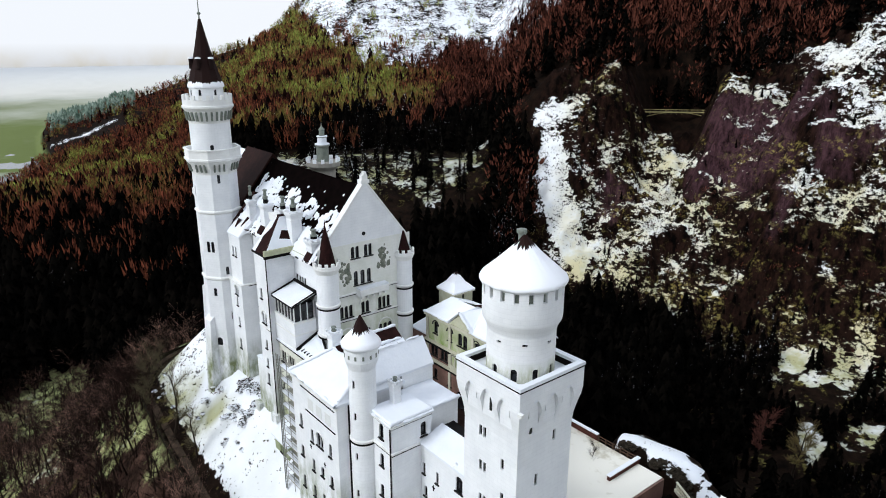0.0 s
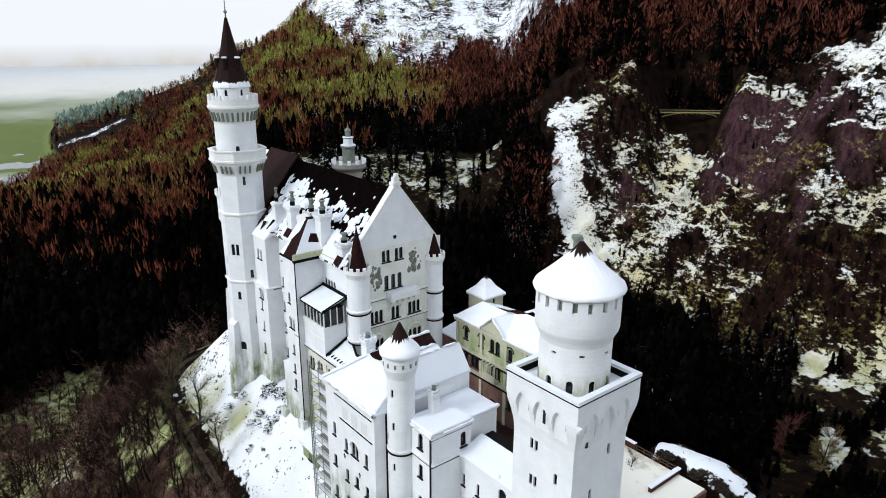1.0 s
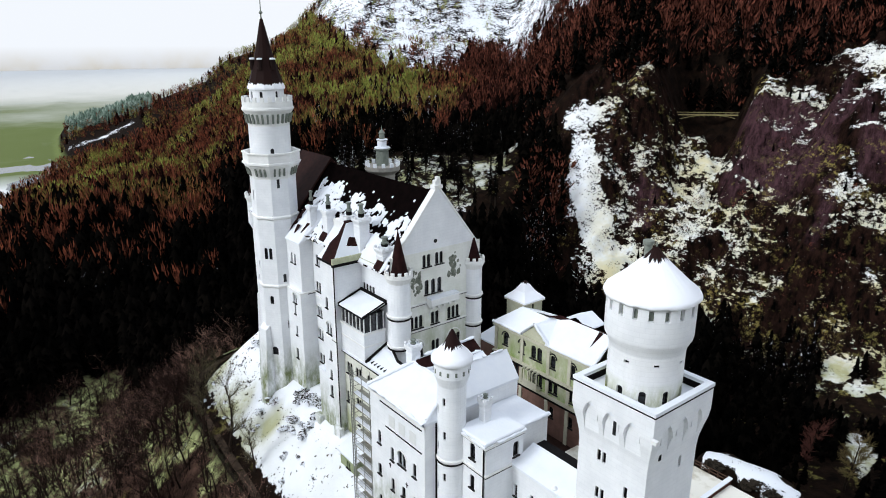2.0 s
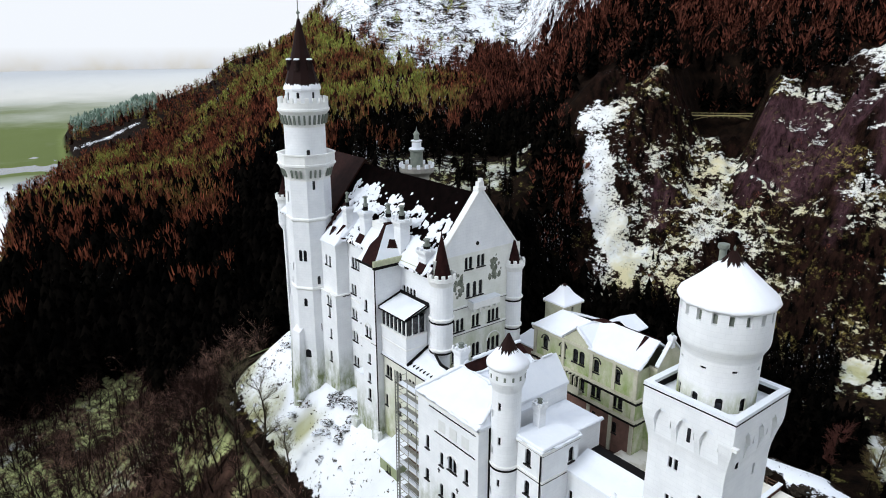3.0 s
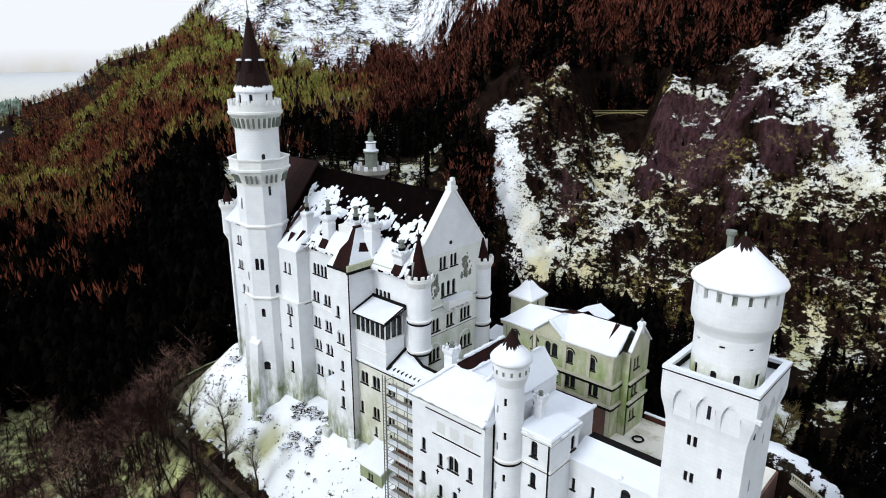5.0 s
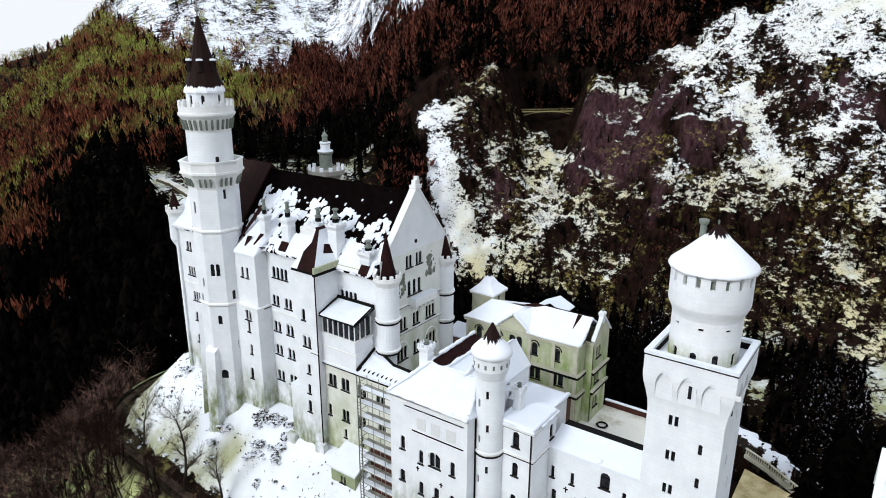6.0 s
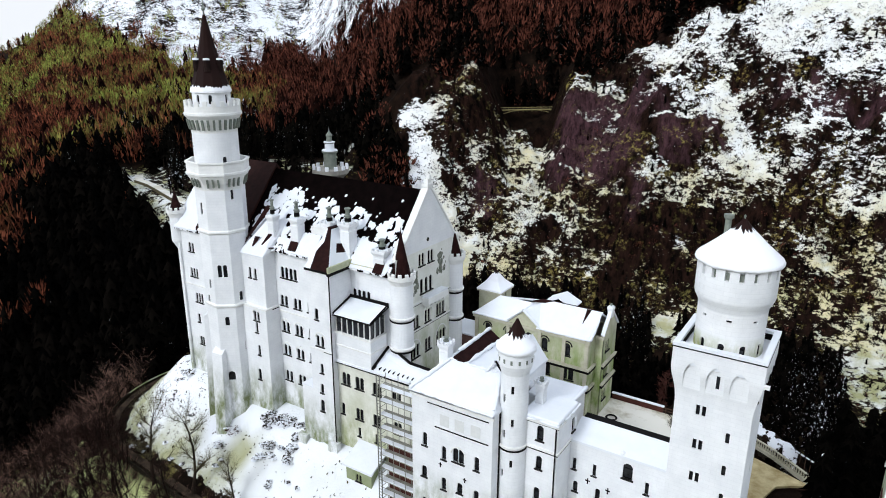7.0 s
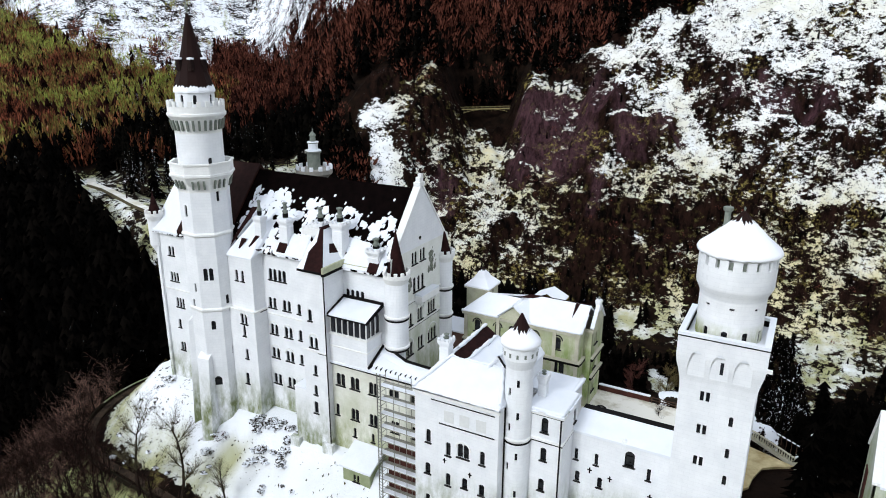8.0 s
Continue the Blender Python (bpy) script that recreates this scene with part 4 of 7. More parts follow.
slab(g, [(22.6, 1.2, 38.95), (23.2, 0.4, 37.9), (23.4, 2.2, 37.6), (22.8, 3.0, 38.6)], -0.06)
part("bay_roof", g, CONE_BARE, palace, "bare red-brown hip of the bay roof")
g = bmesh.new()
slab(g, [(24.3, -2.6, EAVE + 0.05), (24.3, 6.0, EAVE + 0.05), (21.4, 6.0, 41.0), (21.4, 1.6, 41.0)], 0.25)
part("bay_east_snow", g, SNOW, palace, "snow left on the bay roof")
part("copper_edge", made(box, 24.2, 24.5, -2.8, 2.3, EAVE - 0.1, EAVE + 0.75), COPPER, palace, "pale green copper edge")
g = bmesh.new()
box(g, 24.05, 24.5, -2.75, 2.6, EAVE - 0.55, EAVE - 0.15)
box(g, 24.5, 30.8, 2.0, 2.5, EAVE - 0.75, EAVE - 0.35)
box(g, 19.8, 24.05, -2.75, -2.4, EAVE - 0.3, EAVE)
part("gutter", g, BLACK_IRON_AND_SHADE, palace, "black gutter")
part("copper_edge", made(box, 24.5, 30.0, 1.7, 2.0, EAVE - 0.3, EAVE + 0.3), COPPER, palace, "pale green copper edge")
g = bmesh.new()
box(g, 16.9, 18.6, -3.2, -2.3, 2, 8.6)
part("buttress", g, WHITE_STONE, palace)
g = bmesh.new()
box(g, 23.0, 24.8, -3.1, -2.3, 2, 9.2)
part("buttress", g, WHITE_STONE, palace)
part("downpipe", made(lathe, 24.25, -2.55, [(0.09, 5), (0.09, 35.4)], 8), BLACK_IRON_AND_SHADE, palace, "dark downpipe")

# loggia in the corner
g = bmesh.new()
box(g, 24.1, 30.6, -1.6, 2.0, 22.0, 26.9)
part("loggia_base", g, WHITE_STONE, palace)
g = bmesh.new()
box(g, 24.1, 30.75, -1.75, 2.0, 26.7, 26.95)
box(g, 24.1, 30.7, -1.68, 2.0, 24.8, 25.0)
part("loggia_ledge", g, TRIM_STONE, palace)
for k in range(7):
    part("column", made(box, 24.3 + k * 1.02, 24.42 + k * 1.02, -1.6, -1.45, 26.95, 29.4), TRIM_STONE, palace)
for k in range(1, 4):
    part("column", made(box, 30.4, 30.54, -1.6 + k * 1.1, -1.46 + k * 1.1, 26.95, 29.7), TRIM_STONE, palace)
part("loggia_glazing", made(box, 24.2, 30.36, -1.4, 1.95, 26.95, 29.5), GLASS, palace, "dark glazed loggia")
g = bmesh.new()
slab(g, [(23.6, -2.0, 29.55), (31.0, -2.0, 29.55), (31.0, 2.2, 30.9), (23.6, 2.2, 30.9)], 0.14)
part("loggia_roof", g, BLACK_IRON_AND_SHADE, palace)
g = bmesh.new()
slab(g, [(23.75, -1.95, 29.8), (30.9, -1.95, 29.8), (30.9, 1.95, 31.05), (23.75, 1.95, 31.05)], 0.24)
part("loggia_flashing", made(box, 23.7, 31.0, 1.86, 2.12, 30.7, 31.42), BLACK_IRON_AND_SHADE, palace, "black flashing where the roof meets the wall")
part("loggia_snow", g, SNOW, palace, "thick snow on the loggia roof", bevel=0.08)

# stair bay between tower and main wall
SY0, SX1 = 0.0, 8.4
st_at = flat_map(2.0, SY0, 1, 0)
ops = wins([3.2, 4.4], 30.8, 0.4, 1.5)
wall(palace, "stair_wall", st_at, [0, SX1 - 2.0], [25.9, 34.9], ops, WHITE_STONE)
lo_at = flat_map(2.0, SY0 - 0.5, 1, 0)
ops = wins([4.35], 21.8, 0.38, 1.6) + wins([4.5], 17.9, 0.38, 1.5) + wins([4.15], 13.4, 0.55, 1.7)
wall(palace, "stair_lower_wall", lo_at, [0, SX1 - 1.7], [2, 26.0], ops + wins([4.1, 4.85], 23.9, 0.4, 1.4), WHITE_STONE)
hoods(palace, lo_at, [(4.47, 25.1)], 1.4)
wall(palace, "stair_side_wall", flat_map(SX1, SY0, 0.10, 0.995), [0, 2.4], [25.9, 35.2], [], WHITE_STONE)
wall(palace, "stair_side_wall", flat_map(SX1 + 0.3, SY0 - 0.5, 0.04, 0.999), [0, 2.9], [2, 26.0], [], WHITE_STONE)
g = bmesh.new()
prism(g, [(2.0, SY0 - 0.62), (SX1 + 0.4, SY0 - 0.62), (SX1 + 0.5, 2.2), (2.0, 2.2)], 25.98, 26.2)
part("stair_string", g, TRIM_STONE, palace)
# shade below the stair string, as a thin dark strip
part("stair_string_shade", made(box, SX1 + 0.3, SX1 + 0.45, 0.8, 2.2, 25.8, 25.975), DARK_SILL_AND_SHADE, palace)
g = bmesh.new()
slab(g, [(3.2, SY0 - 0.2, 34.8), (SX1 + 0.2, SY0 - 0.2, 34.8), (8.4, 3.6, 39.9), (6.4, 3.6, 39.9)], 0.2)
slab(g, [(SX1 + 0.2, SY0 - 0.2, 34.8), (9.4, 3.0, 36.6), (9.6, 5.0, 40.0), (8.4, 3.6, 39.9)], 0.2)
part("stair_roof", g, SNOW, palace, "snow-covered hipped roof")
for a, b in (((3.3, 0.4, 35.6), (5.6, 4.6, 41.6)), ((5.6, 0.6, 36.0), (6.1, 1.3, 37.4)), ((7.4, 0.9, 36.4), (8.5, 2.4, 38.5)), ((9.3, 1.7, 36.0), (8.6, 0.9, 36.1))):
    p, q = Vector(a), Vector(b)
    side = Vector((0.35, 0, 0.02))
    g = bmesh.new()
    slab(g, [tuple(p - side * 0.3), tuple(p + side * 0.3), tuple(q + side * 1.5), tuple(q - side * 1.5)], 0.16)
    part("bare_slate_strip", g, CONE_BARE, palace, "bare brown slates along the hip")

# west corner
round_turret(palace, -15.6, 2.6, 1.25, 33.0, 38.0, 1.5, 41.6, CONE_BARE, [(-1.3, 35.2)], merlons=10)
part("turret_foot", made(lathe, -15.6, 2.6, [(0.2, 31.0), (1.25, 33.0), (1.25, 33.05)], 16), WHITE_STONE, palace)


def chimney(owner, x, y, z0, z1, w, pot=1.4, crown=True):
    bm = bmesh.new()
    box(bm, x - w, x + w, y - w, y + w, z0, z1 - 0.9)
    q = math.pi / 4
    lathe(bm, x, y, [(w * 1.414, z1 - 0.9), (w * 1.5, z1 - 0.8), (w * 1.4, z1 - 0.7), (w * 1.4, z1 - 0.45), (w * 1.85, z1 + 0.05), (w * 1.85, z1 + 0.35), (0.01, z1 + 0.35)], 4, q)
    bmesh.ops.remove_doubles(bm, verts=bm.verts[:], dist=0.002)
    part("chimney_body", bm, WHITE_STONE, owner)
    part("chimney_snow", made(box, x - w, x + w, y - w, y + w, z1 + 0.35, z1 + 0.5), SNOW, owner, "", bevel=0.05)
    p = z1 + 0.35
    part("chimney_pot", made(lathe, x, y, [(w * 0.55, p), (w * 0.50, p + pot * 0.45), (w * 0.62, p + pot * 0.5), (w * 0.62, p + pot * 0.58), (w * 0.38, p + pot * 0.62), (w * 0.34, p + pot), (w * 0.55, p + pot + 0.1), (w * 0.55, p + pot + 0.25), (0.02, p + pot + 0.4)], 8), LEAD, owner)
    part("chimney_pot_band", made(lathe, x, y, [(w * 0.53, p + pot * 0.12), (w * 0.56, p + pot * 0.14), (w * 0.54, p + pot * 0.38), (w * 0.5, p + pot * 0.4)], 8), BLACK_IRON_AND_SHADE, owner)
    if crown:
        for side in range(4):
            for k in (-1, 0, 1):
                o = part("merlon", made(box, -0.16 * w, 0.16 * w, -0.12, 0.12, 0, 0.32), WHITE_STONE, owner)
                c = pose(0, 0, 0, 0, 0, 90 * side) @ Vector((k * w * 0.95, -w * 1.2, 0))
                o.matrix_basis = Matrix.Translation(-Vector(owner.location)) @ pose(x + c.x, y + c.y, p, 0, 0, 90 * side)


chimney(palace, 8.4, 2.6, 37.5, 40.5, 0.6, 2.2, False)
chimney(palace, 13.0, 3.2, 36.5, 40.6, 0.75, 2.2, False)
chimney(palace, 19.8, 3.0, 37.5, 41.0, 0.8, 1.9)
chimney(palace, 23.3, 3.0, 36.0, 41.4, 0.85, 1.9)
chimney(palace, 29.4, 3.0, 36.0, 38.4, 0.9, 1.3)
for x, y, z in ((13.0, 2.1, 36.9), (29.6, 1.9, 36.6)):
    g = bmesh.new()
    slab(g, [(x - 0.8, y - 0.5, z - 0.6), (x + 0.8, y - 0.5, z - 0.6), (x + 0.75, y + 0.3, z + 0.5), (x - 0.75, y + 0.3, z + 0.5)], 0.3)
    part("chimney_foot_slates", g, CONE_BARE, palace, "bare brown slates below the chimney")
part("parapet_block", made(box, 17.4, 21.2, 1.6, 3.0, 39.6, 40.7), TRIM_STONE, palace, "crenellated dormer parapet")

# south stair turret that rises behind the roof
south = thing("south_turret", (7.1, 17.5, 8), "grey stone stair turret with tiered spire behind the palace roof", "turret")
part("shaft", made(lathe, 7.1, 17.5, [(2.2, 8), (2.2, 44.2), (3.1, 45.0), (3.1, 45.7), (0.01, 45.7)], 16), GREY_STONE, south)
ring_blocks(south, 7.1, 17.5, 2.9, 45.7, 12, 0.6, 0.35, 0.7, SNOW)
part("drum", made(lathe, 7.1, 17.5, [(1.1, 45.7), (1.1, 48.3), (1.35, 48.5), (1.35, 48.75), (0.8, 48.8), (0.8, 50.0), (1.0, 50.15), (0.5, 50.3), (0.45, 51.2), (0.6, 51.35), (0.1, 52.0), (0, 52.8)], 12), LEAD, south)
part("drum_snow", made(lathe, 7.1, 17.5, [(1.35, 48.76), (1.3, 48.95), (0.82, 48.95), (0.82, 50.17), (1.0, 50.17), (0.95, 50.32), (0.5, 50.35)], 12), SNOW, south)

# ---- north tower ----
tower = thing("north_tower", (0, 0, 2), "very tall white stone tower with balcony, battlements and dark spire", "tower")
R8 = 3.8
TURN8 = radians(15)
for k in range(8):
    a0, a1 = TURN8 + k * math.pi / 4, TURN8 + (k + 1) * math.pi / 4
    # walls run with their outside to the right
    p0 = (R8 * math.cos(a0), R8 * math.sin(a0))
    p1 = (R8 * math.cos(a1), R8 * math.sin(a1))
    L = math.dist(p0, p1)
    ux, uy = (p1[0] - p0[0]) / L, (p1[1] - p0[1]) / L
    at = flat_map(p0[0], p0[1], ux, uy)
    mid = math.degrees((a0 + a1) / 2) % 360
    ops = []
    if abs(mid - 307.5) < 1:
        ops = wins([L / 2 - 0.42, L / 2 + 0.42], 31.0, 0.5, 1.8) + wins([L / 2], 22.8, 0.55, 1.3) + wins([L / 2 - 0.1], 13.1, 1.1, 1.5)
    if abs(mid - 352.5) < 1:
        ops = wins([L / 2 - 0.2], 43.3, 0.36, 1.4, False) + wins([L / 2 - 0.2], 26.8, 0.45, 1.3) + wins([L / 2], 18.2, 0.4, 1.3)
    if abs(mid - 262.5) < 1:
        ops = wins([L / 2], 41.0, 0.4, 1.6) + wins([L / 2 + 0.3], 29.0, 0.3, 1.2, False) + wins([L / 2 - 0.5], 26.0, 0.3, 1.4, False)
    wall(tower, "wall", at, [0, L], [-6, 47.0], ops, WHITE_STONE, "", 0.35, False)
for zz in (37.9, 25.8):
    part("string_course", made(lathe, 0, 0, [(R8, zz), (R8 + 0.24, zz + 0.25), (R8 + 0.24, zz + 0.5), (R8, zz + 0.7)], 8, TURN8), TRIM_STONE, tower)
part("balcony", made(lathe, 0, 0, [(R8, 44.8), (R8 + 0.2, 45.8), (4.65, 47.1), (4.85, 47.2), (4.85, 47.55), (4.68, 47.6), (4.68, 48.9), (4.85, 48.95), (4.85, 49.2), (4.45, 49.2), (4.45, 47.7), (0.01, 47.7)], 8, TURN8), TRIM_STONE, tower, "octagonal stone balcony")
# corbel arches under the balcony
for k in range(24):
    face, step = k // 3, k % 3 - 1
    a = TURN8 + (face + 0.5) * math.pi / 4
    ap = 3.82
    cx, cy = ap * math.cos(a) - 0.8 * step * math.sin(a), ap * math.sin(a) + 0.8 * step * math.cos(a)
    o = part("corbel_niche", made(box, -0.12, 0.12, -0.13, 0.13, 0, 1.35), LEAD, tower)
    o.matrix_basis = Matrix.Translation(-Vector(tower.location)) @ pose(cx, cy, 45.35, 0, 14, math.degrees(a))
# upper drum
d_at = round_map(0, 0, 3.35)
ops = [(a * 3.35 - 0.3, a * 3.35 + 0.3, 48.0, 49.9, True) for a in (-0.35,)] + [(a * 3.35 - 0.2, a * 3.35 + 0.2, 51.0, 51.5, False) for a in (-2.0,)]
wall(tower, "drum", d_at, [2 * math.pi * 3.35 * (i - 24) / 48 for i in range(49)], [47.6, 55.0], ops, WHITE_STONE, "", 0.3, False)
part("crown", made(lathe, 0, 0, [(3.35, 53.4), (3.45, 54.2), (3.75, 55.4), (4.15, 55.9), (4.2, 56.0), (4.2, 56.3), (4.05, 56.35), (4.05, 57.3), (3.75, 57.3), (3.75, 56.3), (0.01, 56.3)], 48), TRIM_STONE, tower, "corbelled battlement crown")
for k in range(28):
    a = 2 * math.pi * k / 28
    o = part("corbel_niche", made(box, -0.1, 0.16, -0.16, 0.16, 0, 1.5), LEAD, tower)
    o.matrix_basis = Matrix.Translation(-Vector(tower.location)) @ pose(3.52 * math.cos(a), 3.52 * math.sin(a), 53.9, 0, 11, math.degrees(a))
ring_blocks(tower, 0, 0, 3.9, 57.3, 20, 0.62, 0.32, 0.75)
l_at = round_map(0, 0, 2.75)
ops = [(a * 2.75 - 0.25, a * 2.75 + 0.25, 57.6, 58.9, True) for a in (-2.3, -1.45, -0.75, 0.2)]
wall(tower, "lantern", l_at, [2 * math.pi * 2.75 * (i - 24) / 48 for i in range(49)], [56.3, 59.4], ops, WHITE_STONE, "", 0.3, False)
SPIRE = tip_roof("spire_slate_with_snow_foot", 60.1, 1.6, (0, 0, 0), 3.0)
part("spire", made(lathe, 0, 0, [(3.0, 59.2), (3.0, 59.5), (2.3, 61.6), (1.9, 63.0), (1.2, 65.6), (0.22, 70.0), (0, 70.1)], 12), SPIRE, tower, "steep dark red-brown spire")
part("finial", made(lathe, 0, 0, [(0.16, 69.8), (0.1, 70.6), (0.35, 70.9), (0.1, 71.2), (0.06, 73.0), (0, 73.1)], 8), LEAD, tower)
for a in (-2.7, -1.75, -0.8, 0.3):
    cx, cy = 1.95 * math.cos(a), 1.95 * math.sin(a)
    g = bmesh.new()
    lathe(g, cx, cy, [(0.42, 62.2), (0.42, 63.8), (0.01, 63.8)], 8)
    d = part("dormer", g, SLATE, tower)
    part("dormer_snow", made(lathe, cx, cy, [(0.5, 63.8), (0.45, 64.05), (0.01, 64.1)], 8), SNOW, d)
# battered foot and buttresses
g = bmesh.new()
for ang, w, zt in ((-82, 1.05, 20.0), (-142, 0.9, 25.5)):
    a = radians(ang)
    c, s = math.cos(a), math.sin(a)
    for side in (0,):
        def q(rad, off, z):
            return (rad * c - off * s, rad * s + off * c, z)
        lo, hi = 5.6, 4.3
        pts = [q(lo, -w, -4), q(lo, w, -4), q(2, w, -4), q(2, -w, -4)]
        top = [q(hi, -w, zt - 2), q(hi, w, zt - 2), q(2, w, zt), q(2, -w, zt)]
        vl, vt = [g.verts.new(p) for p in pts], [g.verts.new(p) for p in top]
        g.faces.new(vt)
        for i in range(4):
            g.faces.new((vl[i], vl[(i + 1) % 4], vt[(i + 1) % 4], vt[i]))
part("buttress", g, WHITE_STONE, tower)

# ---- link wing ----
link = thing("connecting_wing", (32, 2, 5), "plain pale wing with snowy roof joining palace and knights' house", "building")
lk_at = flat_map(24.1, -1.3, 1, 0)
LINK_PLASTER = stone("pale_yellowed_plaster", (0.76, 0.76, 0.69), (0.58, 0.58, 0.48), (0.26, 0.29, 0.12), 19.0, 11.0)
ops = wins([2.9, 3.6], 23.4, 0.4, 1.3)
ops += wins([1.1, 1.9, 3.6, 4.4, 6.8, 7.6, 10.2, 11.0, 13.6, 14.4], 18.6, 0.6, 1.7)
ops += wins([0.7, 3.5, 4.2, 6.7, 7.4, 10.4, 11.1, 13.8, 14.5], 13.6, 0.5, 1.6) + wins([3.7, 6.9], 10.8, 0.35, 1.2, False)
wall(link, "wall", lk_at, [0, 18.4], [2, 22.3], [o for o in ops if o[3] < 22.2], LINK_PLASTER)
g = bmesh.new()
slab(g, [(24.1, -1.7, 22.4), (42.6, -1.7, 22.6), (42.6, 0.5, 23.7), (35.5, 0.6, 23.9), (30.6, 2.5, 24.5), (24.1, 2.5, 24.5)], 0.3)
part("roof", g, SNOW, link, "snow-covered lean-to roof")
part("eave", made(box, 24.1, 42.5, -1.75, -1.3, 22.0, 22.12), BLACK_IRON_AND_SHADE, link)
part("rear_wall", made(box, 34.2, 42.4, 0.1, 0.5, 10, 23.4), WHITE_STONE, link)
for k in range(12):
    part("snow_guard", made(box, 30.9 + k * 0.8, 31.0 + k * 0.8, -1.3, -0.75, 22.5, 22.98), BLACK_IRON_AND_SHADE, link)

# ---- knights' house ----
knights = thing("knights_house", (48, -3, 5), "white stone knights' house with snow-covered roof", "building")
k_at = flat_map(42.2, -8.0, 1, 0)
ops = wins([1.9], 18.9, 0.5, 1.6) + wins([4.7], 17.9, 0.5, 1.6) + wins([6.35, 7.15], 18.2, 0.6, 1.7) + wins([9.3], 18.1, 0.5, 1.6)
ops += wins([1.8], 14.4, 0.6, 1.3) + wins([4.7], 13.6, 0.5, 1.5) + wins([7.0], 14.0, 0.6, 1.2) + wins([9.3], 13.8, 0.55, 1.3)
ops += wins([1.8, 4.6, 7.0, 9.3], 9.6, 0.5, 1.5)
wall(knights, "wall", k_at, [0, 11.3], [0, 26.0], ops, WHITE_STONE)
wall(knights, "side_wall", flat_map(42.2, 1.6, 0, -1), [0, 9.6], [0, 26.0], [], WHITE_STONE)
wall(knights, "side_wall", flat_map(53.5, -8.0, 0, 1), [0, 9.6], [0, 26.0], [], WHITE_STONE)
part("rear_wall", made(box, 42.2, 53.5, 1.2, 1.6, 8, 26.0), WHITE_STONE, knights)
for x0 in (46.3, 48.4, 50.6):
    part("blind_panel", made(box, x0, x0 + 1.3, -8.03, -7.9, 22.5, 24.0), WINDOW_PALE, knights)
part("string_course", made(box, 45.6, 53.0, -8.10, -7.9, 22.02, 22.14), BLACK_IRON_AND_SHADE, knights)
part("cornice", made(box, 42.0, 53.7, -8.2, -7.9, 25.5, 26.0), TRIM_STONE, knights)
# cornice shade drawn as a black strip on the wall
part("cornice_shadow_gap", made(box, 44.5, 53.0, -8.1, -7.9, 25.0, 25.1), BLACK_IRON_AND_SHADE, knights, "dark strip painted as shade under the cornice")
g = bmesh.new()
slab(g, [(42.0, -8.2, 26.2), (53.7, -8.2, 26.2), (51.6, -3.0, 28.7), (44.6, -3.0, 28.7)], 0.35)
slab(g, [(42.0, 1.8, 26.2), (42.0, -8.2, 26.2), (44.6, -3.0, 28.7)], 0.35)
slab(g, [(53.7, -8.2, 26.2), (53.7, 1.8, 26.2), (51.6, -3.0, 28.7)], 0.35)
slab(g, [(53.7, 1.8, 26.2), (42.0, 1.8, 26.2), (44.6, -3.0, 28.7), (51.6, -3.0, 28.7)], 0.35)
part("roof", g, SNOW, knights, "thick snow on the hipped roof")
for x, z in ((46.4, 17.0), (49.9, 16.1)):
    g = bmesh.new()
    box(g, x - 0.07, x + 0.07, -8.05, -7.99, z - 0.35, z + 0.35)
    box(g, x - 0.24, x - 0.07, -8.05, -7.99, z, z + 0.13)
    box(g, x + 0.07, x + 0.24, -8.05, -7.99, z, z + 0.13)
    part("tie_anchor", g, BLACK_IRON_AND_SHADE, knights)
chimney(knights, 43.4, -2.2, 27.0, 30.0, 0.65, 0.5)
part("downpipe", made(lathe, 53.55, -6.4, [(0.1, 2), (0.1, 26.0)], 8), BLACK_IRON_AND_SHADE, knights)
# rear gables, one with a bare slope
g = bmesh.new()
slab(g, [(48.6, -2.4, 26.9), (48.6, 6.5, 26.9), (44.9, 6.5, 29.3), (44.9, -2.9, 29.1)], 0.25)
part("rear_roof_bare", g, CONE_BARE, knights, "bare red-brown roof slope")
g = bmesh.new()
slab(g, [(42.0, 6.5, 26.7), (42.0, -2.6, 26.7), (44.95, -2.9, 29.2), (44.95, 6.5, 29.4)], 0.3)
slab(g, [(48.7, -2.6, 27.1), (48.7, 6.5, 27.1), (46.7, 6.5, 28.25), (46.9, 3.0, 28.1), (46.2, 0.5, 28.45), (46.5, -2.85, 28.15)], 0.2)
part("rear_roof", g, SNOW, knights)
g = bmesh.new()
slab(g, [(48.6, 6.5, 27.0), (48.6, -2.9, 27.0), (51.2, -3.3, 30.2), (51.2, 6.5, 30.2)], 0.3)
slab(g, [(53.5, -3.2, 27.2), (53.5, 6.5, 27.2), (51.2, 6.5, 30.2), (51.2, -3.3, 30.2)], 0.3)
flat_faces(g, [[(48.8, -2.9, 26.8), (53.3, -2.9, 26.8), (51.2, -2.9, 30.0)]])
part("second_rear_roof", g, SNOW, knights, "snow-covered rear gable")
part("rear_wing", made(box, 42.2, 53.3, 1.6, 6.5, 10, 26.8), WHITE_STONE, knights)
# round stair turret
TX, TY, TR = 54.6, -5.0, 1.62
t_at = round_map(TX, TY, TR)
ops = []
for a, z in ((-1.25, 28.6), (-1.9, 27.4), (-1.2, 24.4), (-1.85, 22.8), (-1.2, 19.0), (-1.9, 17.5), (-1.2, 13.8), (-1.85, 12.0)):
    ops.append((a * TR - 0.17, a * TR + 0.17, z, z + 1.0, False))
wall(knights, "turret", t_at, [2 * math.pi * TR * (i - 16) / 32 for i in range(33)], [0, 32.0], ops, WHITE_STONE, "round stair turret", 0.3, False)
